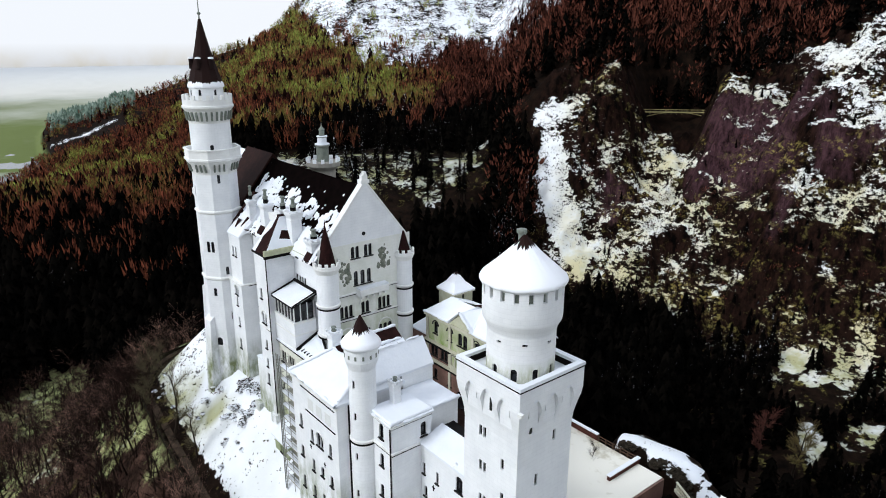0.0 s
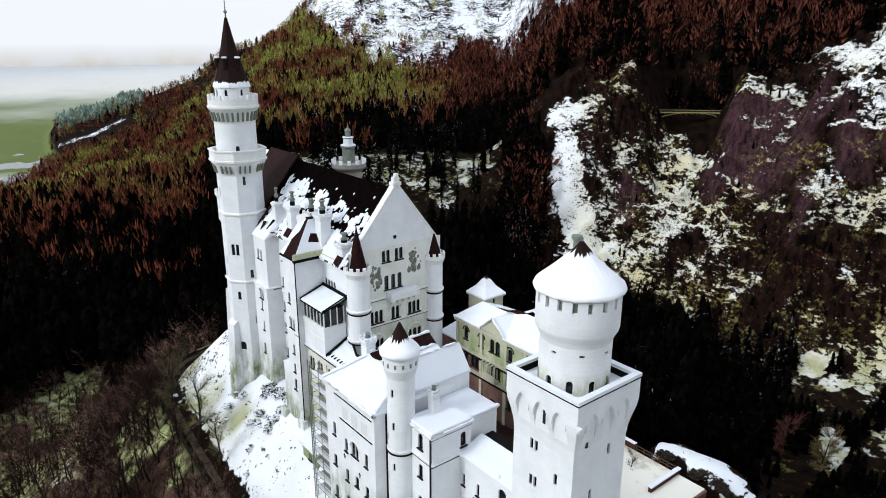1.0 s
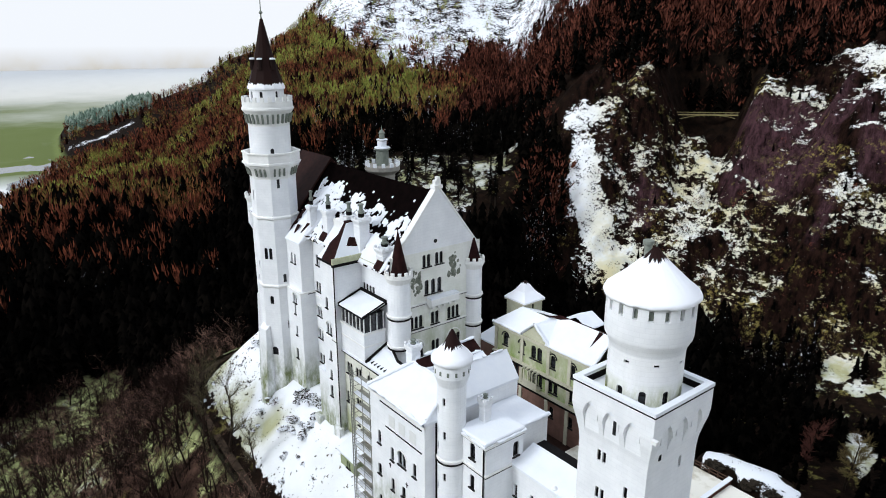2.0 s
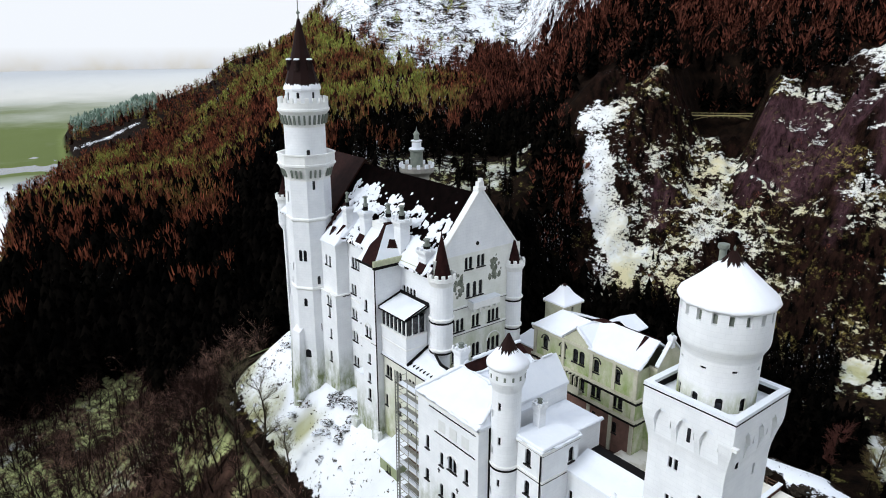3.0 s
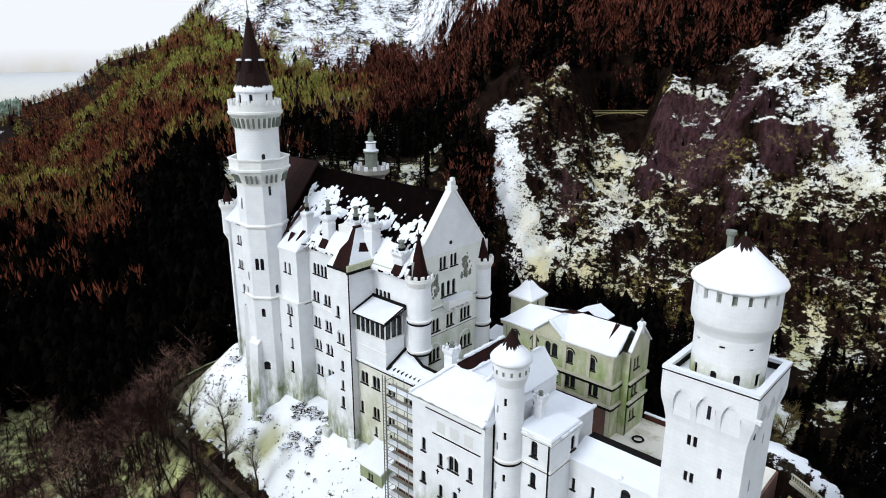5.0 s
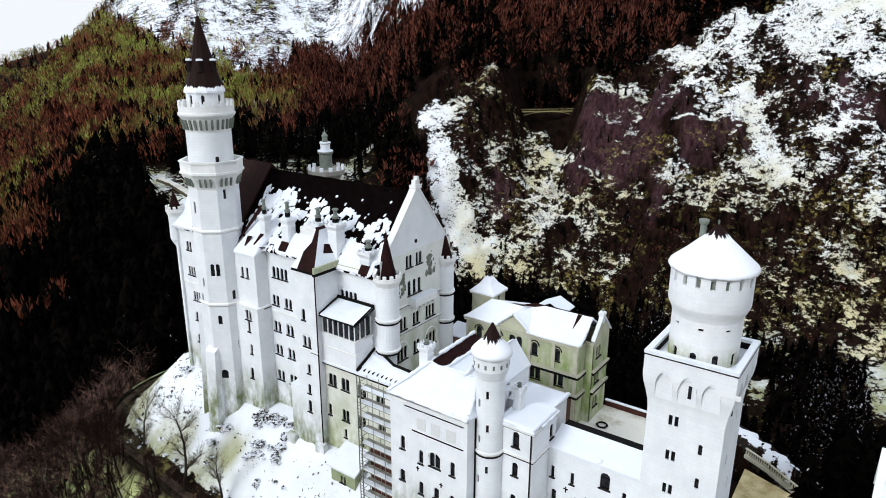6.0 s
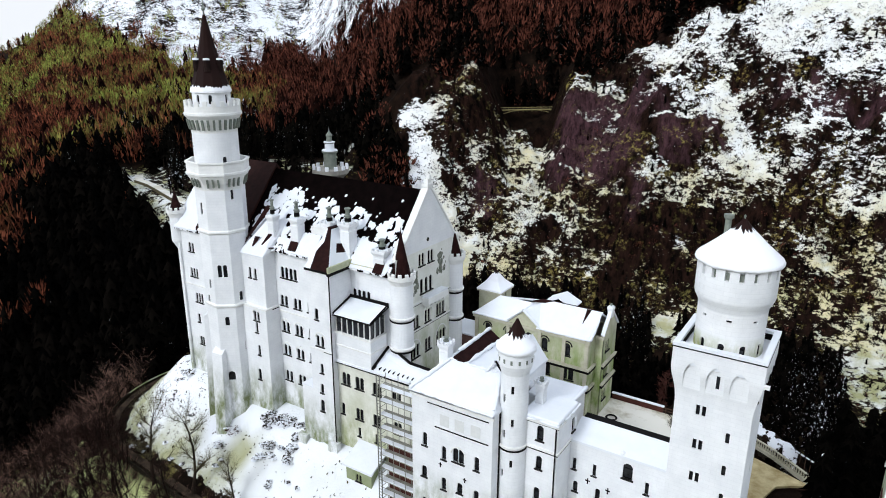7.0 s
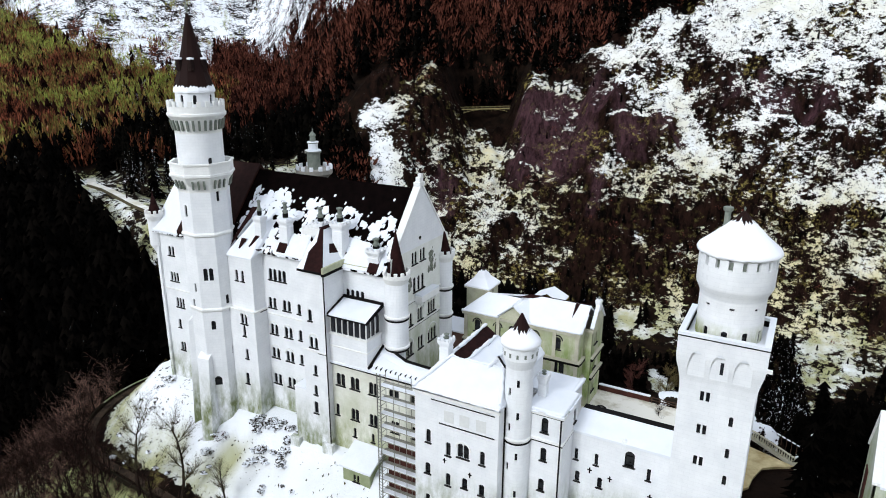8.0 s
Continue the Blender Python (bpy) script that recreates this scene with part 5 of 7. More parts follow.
# black ring for the shade below the turret's string
part("turret_band_shade", made(lathe, TX, TY, [(TR + 0.01, 21.08), (TR + 0.1, 21.12), (TR + 0.1, 21.28), (TR + 0.01, 21.3)], 32), BLACK_IRON_AND_SHADE, knights)
part("turret_string", made(lathe, TX, TY, [(TR, 21.3), (TR + 0.14, 21.5), (TR + 0.14, 21.7), (TR, 21.8)], 32), TRIM_STONE, knights)
part("turret_crown", made(lathe, TX, TY, [(TR, 30.8), (2.0, 32.0), (2.0, 33.8), (0.01, 33.8)], 32), WHITE_STONE, knights)
for k in range(14):
    a = 2 * math.pi * k / 14
    o = part("slot", made(box, -0.06, 0.05, -0.12, 0.12, 0, 0.5), LEAD, knights)
    o.matrix_basis = Matrix.Translation(-Vector(knights.location)) @ pose(TX + 1.98 * math.cos(a), TY + 1.98 * math.sin(a), 32.4, 0, 0, math.degrees(a))
part("turret_cone", made(lathe, TX, TY, [(2.0, 33.5), (2.3, 33.6), (2.32, 34.0), (2.0, 34.4), (1.0, 35.4), (0.1, 37.2), (0, 37.25)], 32, 0, 0.1), tip_roof("turret_cone_snow", 35.35, 2.4, (TX, TY, 0), 2.2), knights, "snow-covered cone with bare dark tip", smooth=True)
# east block
e_b = flat_map(55.6, -4.7, 1, 0)
ops = wins([2.3], 22.7, 0.7, 1.7) + wins([2.3], 18.9, 0.6, 1.5) + wins([2.2], 14.7, 0.6, 1.4)
wall(knights, "east_block_wall", e_b, [0, 4.5], [0, 25.0], ops, WHITE_STONE)
wall(knights, "east_block_wall", flat_map(60.1, -4.7, 0, 1), [0, 5.6], [0, 25.0], wins([4.5], 22.4, 0.7, 1.6), WHITE_STONE)
part("east_block_wall_rear", made(box, 55.6, 60.0, 0.5, 0.9, 8, 25.0), WHITE_STONE, knights)
part("east_block_cornice", made(box, 55.4, 60.3, -4.95, 1.1, 25.0, 25.3), TRIM_STONE, knights)
# shade under string and cornice put in as two black strips
part("east_block_shade", made(box, 55.45, 60.2, -4.8, 0.95, 21.32, 21.49), BLACK_IRON_AND_SHADE, knights)
part("east_block_cornice_shade", made(box, 55.45, 60.22, -4.84, 0.98, 24.86, 24.99), BLACK_IRON_AND_SHADE, knights)
part("east_block_string", made(box, 55.4, 60.25, -4.85, 1.0, 21.5, 21.75), TRIM_STONE, knights)
part("east_block_snow", made(box, 55.5, 60.2, -4.85, 1.0, 25.3, 25.75), SNOW, knights, "", bevel=0.12)
part("east_block_pipe", made(lathe, 59.9, -4.85, [(0.09, 2), (0.09, 25.0)], 8), BLACK_IRON_AND_SHADE, knights)
chimney(knights, 56.4, -1.6, 25.5, 28.0, 0.5, 0.4)
part("rear_terrace", made(box, 53.5, 59.0, 0.9, 6.0, 8, 24.6), WHITE_STONE, knights)
part("rear_terrace_snow", made(box, 53.4, 59.2, 0.9, 6.1, 24.6, 25.0), SNOW, knights, "", bevel=0.1)

hoods(knights, k_at, [(6.75, 19.3)], 1.9)
snow_edges(knights, [((42.0, -8.25, 26.15), (53.7, -8.25, 26.15)), ((44.6, -3.0, 28.75), (51.6, -3.0, 28.75)), ((42.0, -8.2, 26.3), (44.6, -3.0, 28.8)), ((53.7, -8.2, 26.3), (51.6, -3.0, 28.8)), ((51.2, -3.4, 30.25), (51.2, 6.5, 30.25)), ((48.6, -2.95, 27.0), (51.2, -3.35, 30.25)), ((44.9, -2.9, 29.3), (44.9, 6.5, 29.45)), ((46.5, -2.85, 28.25), (46.7, 6.5, 28.35)), ((55.4, -4.95, 25.35), (60.3, -4.95, 25.35)), ((60.3, -4.95, 25.35), (60.3, 1.1, 25.35)), ((55.4, 1.1, 25.4), (60.3, 1.1, 25.4)), ((59.1, 0.9, 25.0), (59.1, 6.1, 25.0))], 0.19, 300)

# ---- gallery wing ----
gallery = thing("gallery_wing", (66, 1, 5), "low white gallery with snow roof between house and tower", "building")
ops = wins([1.2, 4.0], 14.6, 0.45, 1.2) + [win(7.3, 18.7, 1.1, 1.9)] + wins([0.9, 3.4, 9.6], 17.6, 0.3, 1.3, False)
wall(gallery, "wall", flat_map(59.8, -0.6, 1, 0), [0, 12.4], [0, 21.6], ops, WHITE_STONE)
g = bmesh.new()
slab(g, [(60.1, -0.9, 21.7), (72.2, -0.9, 21.7), (72.2, 2.6, 23.0), (60.1, 2.6, 23.0)], 0.3)
part("roof", g, SNOW, gallery, "smooth snow-covered lean-to roof")
part("rear_wall", made(box, 60.1, 72.0, 2.3, 4.3, 8, 22.3), GREY_STONE, gallery)
# added black slab, stands in for the shadow behind the gallery
part("rear_shade_strip", made(box, 60.1, 72.0, 2.62, 4.4, 22.3, 22.6), BLACK_IRON_AND_SHADE, gallery, "black slab painted as shade behind the roof")
for x, z in ((62.5, 16.6), (65.0, 16.2), (69.8, 15.4)):
    g = bmesh.new()
    box(g, x - 0.08, x + 0.08, -0.64, -0.58, z - 0.4, z + 0.4)
    box(g, x - 0.28, x - 0.08, -0.64, -0.58, z - 0.02, z + 0.14)
    box(g, x + 0.08, x + 0.28, -0.64, -0.58, z - 0.02, z + 0.14)
    part("tie_anchor", g, BLACK_IRON_AND_SHADE, gallery)
part("chimney_vent", made(lathe, 66.3, -0.5, [(0.35, 21.2), (0.35, 21.9), (0.01, 22.2)], 10), WHITE_STONE, gallery)

# ---- square tower ----
sq = thing("square_tower", (75.65, -0.6, 5), "square white stone tower with round upper drum and snowy cone", "tower")
SX, SY = 75.65, -0.6
HS, HP = 3.62, 4.22
for k, (ux, uy) in enumerate(((1, 0), (0, 1), (-1, 0), (0, -1))):
    ox = SX + {0: -HS, 1: HS, 2: HS, 3: -HS}[k]
    oy = SY + {0: -HS, 1: -HS, 2: HS, 3: HS}[k]
    if k == 0:
        ops = []
        for q, z in enumerate((31.25, 27.45, 23.7)):
            ops += wins([2.3 + 0.07 * q, 2.87 + 0.07 * q], z, 0.24, 0.9, False)
        ops += wins([5.33], 29.05, 0.26, 0.95) + wins([5.4], 25.4, 0.26, 0.95) + wins([5.5], 22.2, 0.26, 0.95)
    elif k == 1:
        ops = wins([4.8], 31.3, 0.24, 1.0, False) + wins([2.6], 27.3, 0.24, 1.0, False) + wins([4.8], 23.6, 0.24, 1.0, False)
    else:
        ops = []
    wall(sq, "wall", flat_map(ox, oy, ux, uy), [0, 2 * HS], [-2, 33.0], ops, WHITE_STONE, "", 0.35, False)


def flare(bm):
    """Corbelled head: the walls curve outward between pointed blind arches."""
    curve = [(32.4, 0.0), (33.4, 0.08), (34.4, 0.26), (35.4, 0.50), (36.2, 0.60)]
    top = 38.45
    for k in range(4):
        m = pose(SX, SY, 0, 0, 0, 90 * k)

        def q(u, d, z):
            return bm.verts.new(m @ Vector((u, -HS - d, z)))
        cuts = (-HS, -3.0, -1.35, -0.85, 0.85, 1.35, 3.0, HS)
        for i, (a, b) in enumerate(zip(cuts, cuts[1:])):
            if i % 2 == 0:
                for (z0, d0), (z1, d1) in zip(curve, curve[1:] + [(top, 0.60)]):
                    l0, l1 = (a - d0, a - d1) if i == 0 else (a, a)
                    r0, r1 = (b + d0, b + d1) if i == 6 else (b, b)
                    bm.faces.new((q(l0, d0, z0), q(r0, d0, z0), q(r1, d1, z1), q(l1, d1, z1)))
                continue
            # blind niche: the wall runs straight up behind the arch
            mid, spring, apex = (a + b) / 2, 35.4, 37.0
            for e in (a, b):
                pts = [(34.0, 0.19)] + curve[2:3] + [(spring, 0.50)]
                for (z0, d0), (z1, d1) in zip(pts, pts[1:]):
                    bm.faces.new((q(e, 0.17, z0), q(e, d0, z0), q(e, d1, z1), q(e, 0.17, z1)))
                arc = [(e + (mid - e) * f, spring + (apex - spring) * g) for f, g in ((0, 0), (0.10, 0.34), (0.34, 0.66), (0.68, 0.88), (1, 1))]
                for (u0, z0), (u1, z1) in zip(arc, arc[1:]):
                    bm.faces.new((q(u0, 0.60, z0), q(u1, 0.60, z1), q(u1, 0.60, top), q(u0, 0.60, top)))
                    bm.faces.new((q(u0, 0.60, z0), q(u1, 0.60, z1), q(u1, 0.15, z1), q(u0, 0.15, z0)))


for k in range(4):
    for a, b in ((-3.0, -1.35), (-0.85, 0.85), (1.35, 3.0)):
        nb = bmesh.new()
        m = pose(SX, SY, 0, 0, 0, 90 * k)
        nb.faces.new([nb.verts.new(m @ Vector(p)) for p in ((a, -HS - 0.185, 33.98), (b, -HS - 0.185, 33.98), (b, -HS - 0.185, 37.2), (a, -HS - 0.185, 37.2))])
        for (z0, d0), (z1, d1) in (((32.4, 0.0), (33.4, 0.08)), ((33.4, 0.08), (34.0, 0.185))):
            nb.faces.new([nb.verts.new(m @ Vector(p)) for p in ((a, -HS - d0, z0), (b, -HS - d0, z0), (b, -HS - d1, z1), (a, -HS - d1, z1))])
        part("blind_niche", nb, WHITE_STONE, sq)
head_bm = made(flare)
bmesh.ops.remove_doubles(head_bm, verts=head_bm.verts[:], dist=0.003)
part("corbelled_head", head_bm, WHITE_STONE, sq, "spreading head with pointed blind arches")
nz = part("arrow_slit", made(box, -0.16, 0.16, -0.05, 0.05, 0, 1.3), GLASS, sq)
nz.matrix_basis = Matrix.Translation(-Vector(sq.location)) @ pose(SX + 0.21, SY - HS - 0.18, 34.7)
side_slit = part("arrow_slit", made(box, -0.16, 0.16, -0.05, 0.05, 0, 1.1), GLASS, sq)
side_slit.matrix_basis = Matrix.Translation(-Vector(sq.location)) @ pose(SX + HS + 0.13, SY - 2.2, 33.4, 0, 0, 90)
g = bmesh.new()
for k in range(4):
    m = pose(SX, SY, 0, 0, 0, 90 * k)
    for u0, u1, d0, d1, z0, z1 in ((-HP - 0.06, HP - 0.55, HP - 0.55, HP + 0.06, 38.4, 38.72),):
        v = [m @ Vector((u, -d, z)) for z in (z0, z1) for d in (d1, d0) for u in (u0, u1)]
        vs = [g.verts.new(p) for p in v]
        for f in ((0, 2, 3, 1), (4, 5, 7, 6), (0, 1, 5, 4), (2, 6, 7, 3), (0, 4, 6, 2), (1, 3, 7, 5)):
            g.faces.new([vs[i] for i in f])
part("parapet_snow", g, SNOW, sq, "snow on the parapet walk")
# inner parapet faces coloured near black for the shade inside the walk
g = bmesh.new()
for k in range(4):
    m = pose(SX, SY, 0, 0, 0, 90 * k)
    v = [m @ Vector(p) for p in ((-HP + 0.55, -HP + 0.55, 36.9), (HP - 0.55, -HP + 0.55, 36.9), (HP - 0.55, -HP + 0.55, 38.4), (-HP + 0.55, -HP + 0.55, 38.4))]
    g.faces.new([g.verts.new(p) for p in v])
part("parapet_inside", g, BLACK_IRON_AND_SHADE, sq, "inner parapet faces painted dark as shade")
for k in range(4):
    o = part("parapet_dark_line", made(box, -HP - 0.08, HP + 0.02, -HP - 0.08, -HP + 0.02, 38.28, 38.36), BLACK_IRON_AND_SHADE, sq)
    o.matrix_basis = Matrix.Translation(-Vector(sq.location)) @ pose(SX, SY, 0, 0, 0, 90 * k)
part("terrace", made(box, SX - HP + 0.1, SX + HP - 0.1, SY - HP + 0.1, SY + HP - 0.1, 36.6, 37.75), SNOW, sq)
DR = 3.2
c_at = round_map(SX, SY, DR)
ops = []
for k in range(10):
    a = -math.pi + 0.28 + k * 2 * math.pi / 10
    ops.append((a * DR - 0.3, a * DR + 0.3, 37.85, 39.1, True))
for k in range(8):
    a = -math.pi + 0.1 + k * 2 * math.pi / 8
    ops.append((a * DR - 0.24, a * DR + 0.24, 41.35, 41.6, False))
wall(sq, "drum", c_at, [2 * math.pi * DR * (i - 32) / 64 for i in range(65)], [36.8, 42.6], ops, DRUM_STONE, "round upper drum", 0.35, False)
part("drum_flare", made(lathe, SX, SY, [(DR, 42.1), (DR + 0.06, 42.4), (3.45, 42.85), (3.64, 43.2), (3.7, 43.5), (3.7, 44.7)], 64), WHITE_STONE, sq, smooth=True)
u_at = round_map(SX, SY, 3.7)
ops = []
for k in range(18):
    a = -math.pi + 0.1 + k * 2 * math.pi / 18
    ops.append((a * 3.7 - 0.22, a * 3.7 + 0.22, 45.55, 46.6, False))
g = bmesh.new()
skin(g, u_at, [2 * math.pi * 3.7 * (i - 32) / 64 for i in range(65)], [44.68, 46.9], ops, 0.4)
part("watch_room", g, WHITE_STONE, sq, "ring of deep watch niches")
part("niche_back", made(lathe, SX, SY, [(3.31, 44.3), (3.31, 46.8)], 64), WHITE_STONE, sq)
for o in ops:
    q = part("shutter", made(box, -0.03, 0.03, -0.19, 0.19, 0, 0.75), LEAD, sq)
    a = (o[0] + o[1]) / 2 / 3.7
    q.matrix_basis = Matrix.Translation(-Vector(sq.location)) @ pose(SX + 3.33 * math.cos(a), SY + 3.33 * math.sin(a), 45.55, 0, 0, math.degrees(a))
part("cone", made(lathe, SX, SY, [(3.6, 46.62), (3.93, 46.66), (4.02, 46.85), (3.88, 47.15), (2.7, 48.15), (1.6, 49.15), (0.75, 50.0), (0.12, 50.75), (0, 50.8)], 64, 0, 0.12), tip_roof("cone_snow", 49.8, 2.0, (SX, SY, 0), 2.2), sq, "snow-covered cone with bare dark tip", smooth=True)
part("finial", made(lathe, SX, SY, [(0.1, 50.6), (0.07, 50.9), (0.12, 51.0), (0.0, 51.2)], 8), LEAD, sq)
part("roof_chimney", made(lathe, SX - 1.6, SY + 1.2, [(0.3, 47.5), (0.3, 50.2), (0.48, 50.4), (0.48, 50.7), (0.01, 50.8)], 10), LEAD, sq, "weathered green chimney pipe")
part("spout", made(box, SX + HP, SX + HP + 0.5, SY - HP - 0.3, SY - HP + 0.1, 36.2, 36.5), TRIM_STONE, sq)

# ---- bower house south of the court ----
bower = thing("bower_house", (45, 23, 9), "cream stone bower house with arched windows and snowy roof", "building")
KY = 19.8
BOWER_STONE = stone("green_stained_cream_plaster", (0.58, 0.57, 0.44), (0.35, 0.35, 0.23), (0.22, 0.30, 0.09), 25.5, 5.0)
kb = flat_map(34.8, KY, 1, 0)
ops = wins([2.4, 6.0], 21.6, 0.95, 1.9) + wins([12.3, 16.0], 21.5, 0.95, 1.9) + wins([8.4, 9.6], 21.6, 0.95, 2.0)
ops += wins([1.6, 2.5, 4.1, 5.0, 12.0, 13.0, 15.8, 16.8], 17.6, 0.7, 1.6) + wins([8.3, 9.15, 10.0], 17.6, 0.6, 1.8)
ops += wins([2.4, 6.0, 12.4, 16.1], 13.6, 0.7, 1.5)
ops.append(win(8.8, 9.2, 2.3, 4.4))
wall(bower, "wall", kb, [0, 19.4], [19.9, 24.6], [o for o in ops if o[2] > 20], BOWER_STONE)
# storeys deep in the court carry its shade in their wall colour
wall(bower, "shade_tinted_wall", kb, [0, 5.8], [16.6, 19.9], [o for o in ops if 16.6 < o[2] < 20 and o[0] < 5.5], SHADE_RED_STONE, "middle storey with red-brown shade in its colour")
wall(bower, "wall", kb, [5.8, 19.4], [16.6, 19.9], [o for o in ops if 16.6 < o[2] < 20 and o[0] > 6.1], BOWER_STONE)
wall(bower, "lower_wall", kb, [0, 19.4], [8, 16.6], [o for o in ops if o[2] < 16.6], SHADE_RED_STONE, "lower storey with red-brown shade in its colour")
for z in (19.9, 16.7):
    # black strips give the bower's strings a painted shade underneath
    part("string_underside_shade", made(box, 34.7, 54.5, KY - 0.40, KY - 0.005, z - 0.42, z - 0.003), BLACK_IRON_AND_SHADE, bower, "black strip painted as shade under the moulding")
    part("string_underside_shade", made(box, 54.2, 54.55, KY, 22.2, z - 0.42, z - 0.003), BLACK_IRON_AND_SHADE, bower)
    part("string_underside_shade", made(box, 55.4, 55.75, 22.2, 28.0, z - 0.42, z - 0.003), BLACK_IRON_AND_SHADE, bower)
wall(bower, "east_wall", flat_map(54.2, KY, 0, 1), [0, 2.4], [8, 24.6], [], BOWER_STONE)
ke = flat_map(55.4, 22.2, 0, 1)
wall(bower, "east_wall", ke, [0, 5.8], [8, 25.0], wins([1.6, 2.5], 21.8, 0.5, 1.6) + wins([1.6, 2.5], 17.6, 0.5, 1.5) + wins([1.6, 2.5], 13.6, 0.5, 1.4), BOWER_STONE)
g = bmesh.new()
box(g, 54.2, 55.4, 22.2, 22.6, 8, 24.6)
box(g, 34.8, 55.0, 27.6, 28.0, 4, 24.6)
box(g, 34.8, 35.2, KY + 0.1, 27.6, 8, 24.6)
flat_faces(g, [[(55.4, 22.2, 25.0), (55.4, 28.0, 25.0), (55.4, 25.0, 28.2)], [(55.0, 22.2, 25.0), (55.0, 25.0, 28.2), (55.0, 28.0, 25.0)]])
part("end_gable", g, BOWER_STONE, bower)
g = bmesh.new()
box(g, 34.6, 54.4, KY - 0.4, KY + 0.0, 24.3, 24.75)
box(g, 54.2, 55.6, 21.9, 22.2, 24.3, 24.75)
part("cornice", g, CREAM_TRIM, bower)
for z in (19.9, 16.7):
    part("string_course", made(box, 34.7, 54.5, KY - 0.48, KY - 0.0, z, z + 0.3), CREAM_TRIM, bower)
    part("string_course", made(box, 54.2, 54.6, KY, 22.2, z, z + 0.3), CREAM_TRIM, bower)
    part("string_course", made(box, 55.4, 55.8, 22.2, 28.0, z, z + 0.3), CREAM_TRIM, bower)
for x in (34.9, 40.6, 46.0, 50.0, 53.6):
    part("pilaster", made(box, x, x + 0.55, KY - 0.2, KY, 8, 24.3), CREAM_TRIM, bower)
g = bmesh.new()
flat_faces(g, [[(40.8, KY - 0.22, 24.7), (46.2, KY - 0.22, 24.7), (43.5, KY - 0.22, 27.1)]])
part("risalit_gable", g, BOWER_STONE, bower)
g = bmesh.new()
slab(g, [(34.6, KY - 0.3, 24.9), (41.0, KY - 0.3, 24.9), (43.5, 22.6, 27.5), (37.8, 22.6, 27.5)], 0.3)
slab(g, [(34.6, 27.8, 24.9), (34.6, KY - 0.3, 24.9), (37.8, 22.6, 27.5)], 0.3)
slab(g, [(40.6, KY - 0.4, 24.95), (43.5, KY - 0.4, 27.3), (43.5, 23.4, 27.5)], 0.25)
slab(g, [(46.4, KY - 0.4, 24.95), (45.0, 23.2, 27.9), (43.5, 23.4, 27.5), (43.5, KY - 0.4, 27.3)], 0.25)
slab(g, [(45.8, KY - 0.3, 24.9), (54.4, KY - 0.3, 24.9), (54.6, 23.4, 28.1), (44.6, 23.4, 28.1)], 0.3)
slab(g, [(55.0, 28.0, 24.9), (34.6, 28.0, 24.9), (37.8, 22.6, 27.4), (44.6, 23.4, 28.0), (54.6, 23.4, 28.0)], 0.3)
part("roof", g, SNOW, bower, "snow-covered hipped roofs")
g = bmesh.new()
slab(g, [(43.4, 22.7, 27.75), (45.0, 23.3, 28.25), (54.6, 23.5, 28.25), (54.6, 23.9, 28.0), (43.4, 23.3, 27.5)], 0.1)
part("ridge_line", g, CONE_BARE, bower, "bare dark ridge strip")
chimney(bower, 55.3, 25.0, 27.0, 28.3, 0.35, 0.2, False)
g = bmesh.new()
slab(g, [(52.2, 23.3, 28.12), (52.9, 23.3, 28.12), (52.35, 21.3, 26.48)], 0.08)
part("bare_streak", g, CONE_BARE, bower, "dark bare streak below the ridge")
g = bmesh.new()
for y0, y1 in ((22.0, 25.0), (28.2, 25.0)):
    slab(g, [(55.05, y0, 25.15), (55.65, y0, 25.15), (55.65, y1, 28.5), (55.05, y1, 28.5)], 0.22)
part("gable_coping", g, SNOW, bower, "snow on the gable coping")
g = bmesh.new()
slab(g, [(44.6, 24.3, 27.3), (47.1, 24.3, 28.5), (47.1, 27.8, 28.5), (44.6, 27.8, 27.3)], 0.2)
slab(g, [(47.1, 24.3, 28.5), (49.6, 24.3, 27.3), (49.6, 27.8, 27.3), (47.1, 27.8, 28.5)], 0.2)
part("rear_dormer_roof", g, SNOW, bower, "snowy rear dormer roof")
hoods(bower, kb, [(u, 23.05) for u in (2.4, 6.0, 12.3, 16.0)], 1.35, DARK_SILL_AND_SHADE)
snow_edges(bower, [((34.6, KY - 0.35, 24.9), (41.0, KY - 0.35, 24.9)), ((45.8, KY - 0.35, 24.9), (54.4, KY - 0.35, 24.9)), ((40.7, KY - 0.42, 25.0), (43.5, KY - 0.42, 27.35)), ((43.5, KY - 0.42, 27.35), (46.4, KY - 0.42, 25.0)), ((54.4, KY - 0.3, 24.9), (54.6, 23.4, 28.1))], 0.17, 330)
# oriel balcony
oriel = part("oriel", made(box, 42.2, 45.0, KY - 1.1, KY, 17.2, 17.6), CREAM_TRIM, bower, "small roofed balcony")
for k in range(4):
    part("oriel_post", made(box, 42.25 + k * 0.86, 42.4 + k * 0.86, KY - 1.05, KY - 0.9, 17.6, 19.9), CREAM_TRIM, oriel).location = (0, 0, 0)
for k in range(5):
    part("oriel_rafter", made(box, 42.1 + k * 0.7, 42.3 + k * 0.7, KY - 1.2, KY, 19.95, 20.15), CREAM_TRIM, oriel).location = (0, 0, 0)
part("oriel_rail", made(box, 42.2, 45.0, KY - 1.1, KY - 1.0, 17.6, 18.4), CREAM_TRIM, oriel).location = (0, 0, 0)

pav = thing("stair_pavilion", (35.2, 25.6, 8), "small cream stair tower with snowy pyramid roof", "tower")
wall(pav, "wall", flat_map(33.3, 23.6, 1, 0), [0, 3.9], [8, 27.3], [], CREAM_STONE)
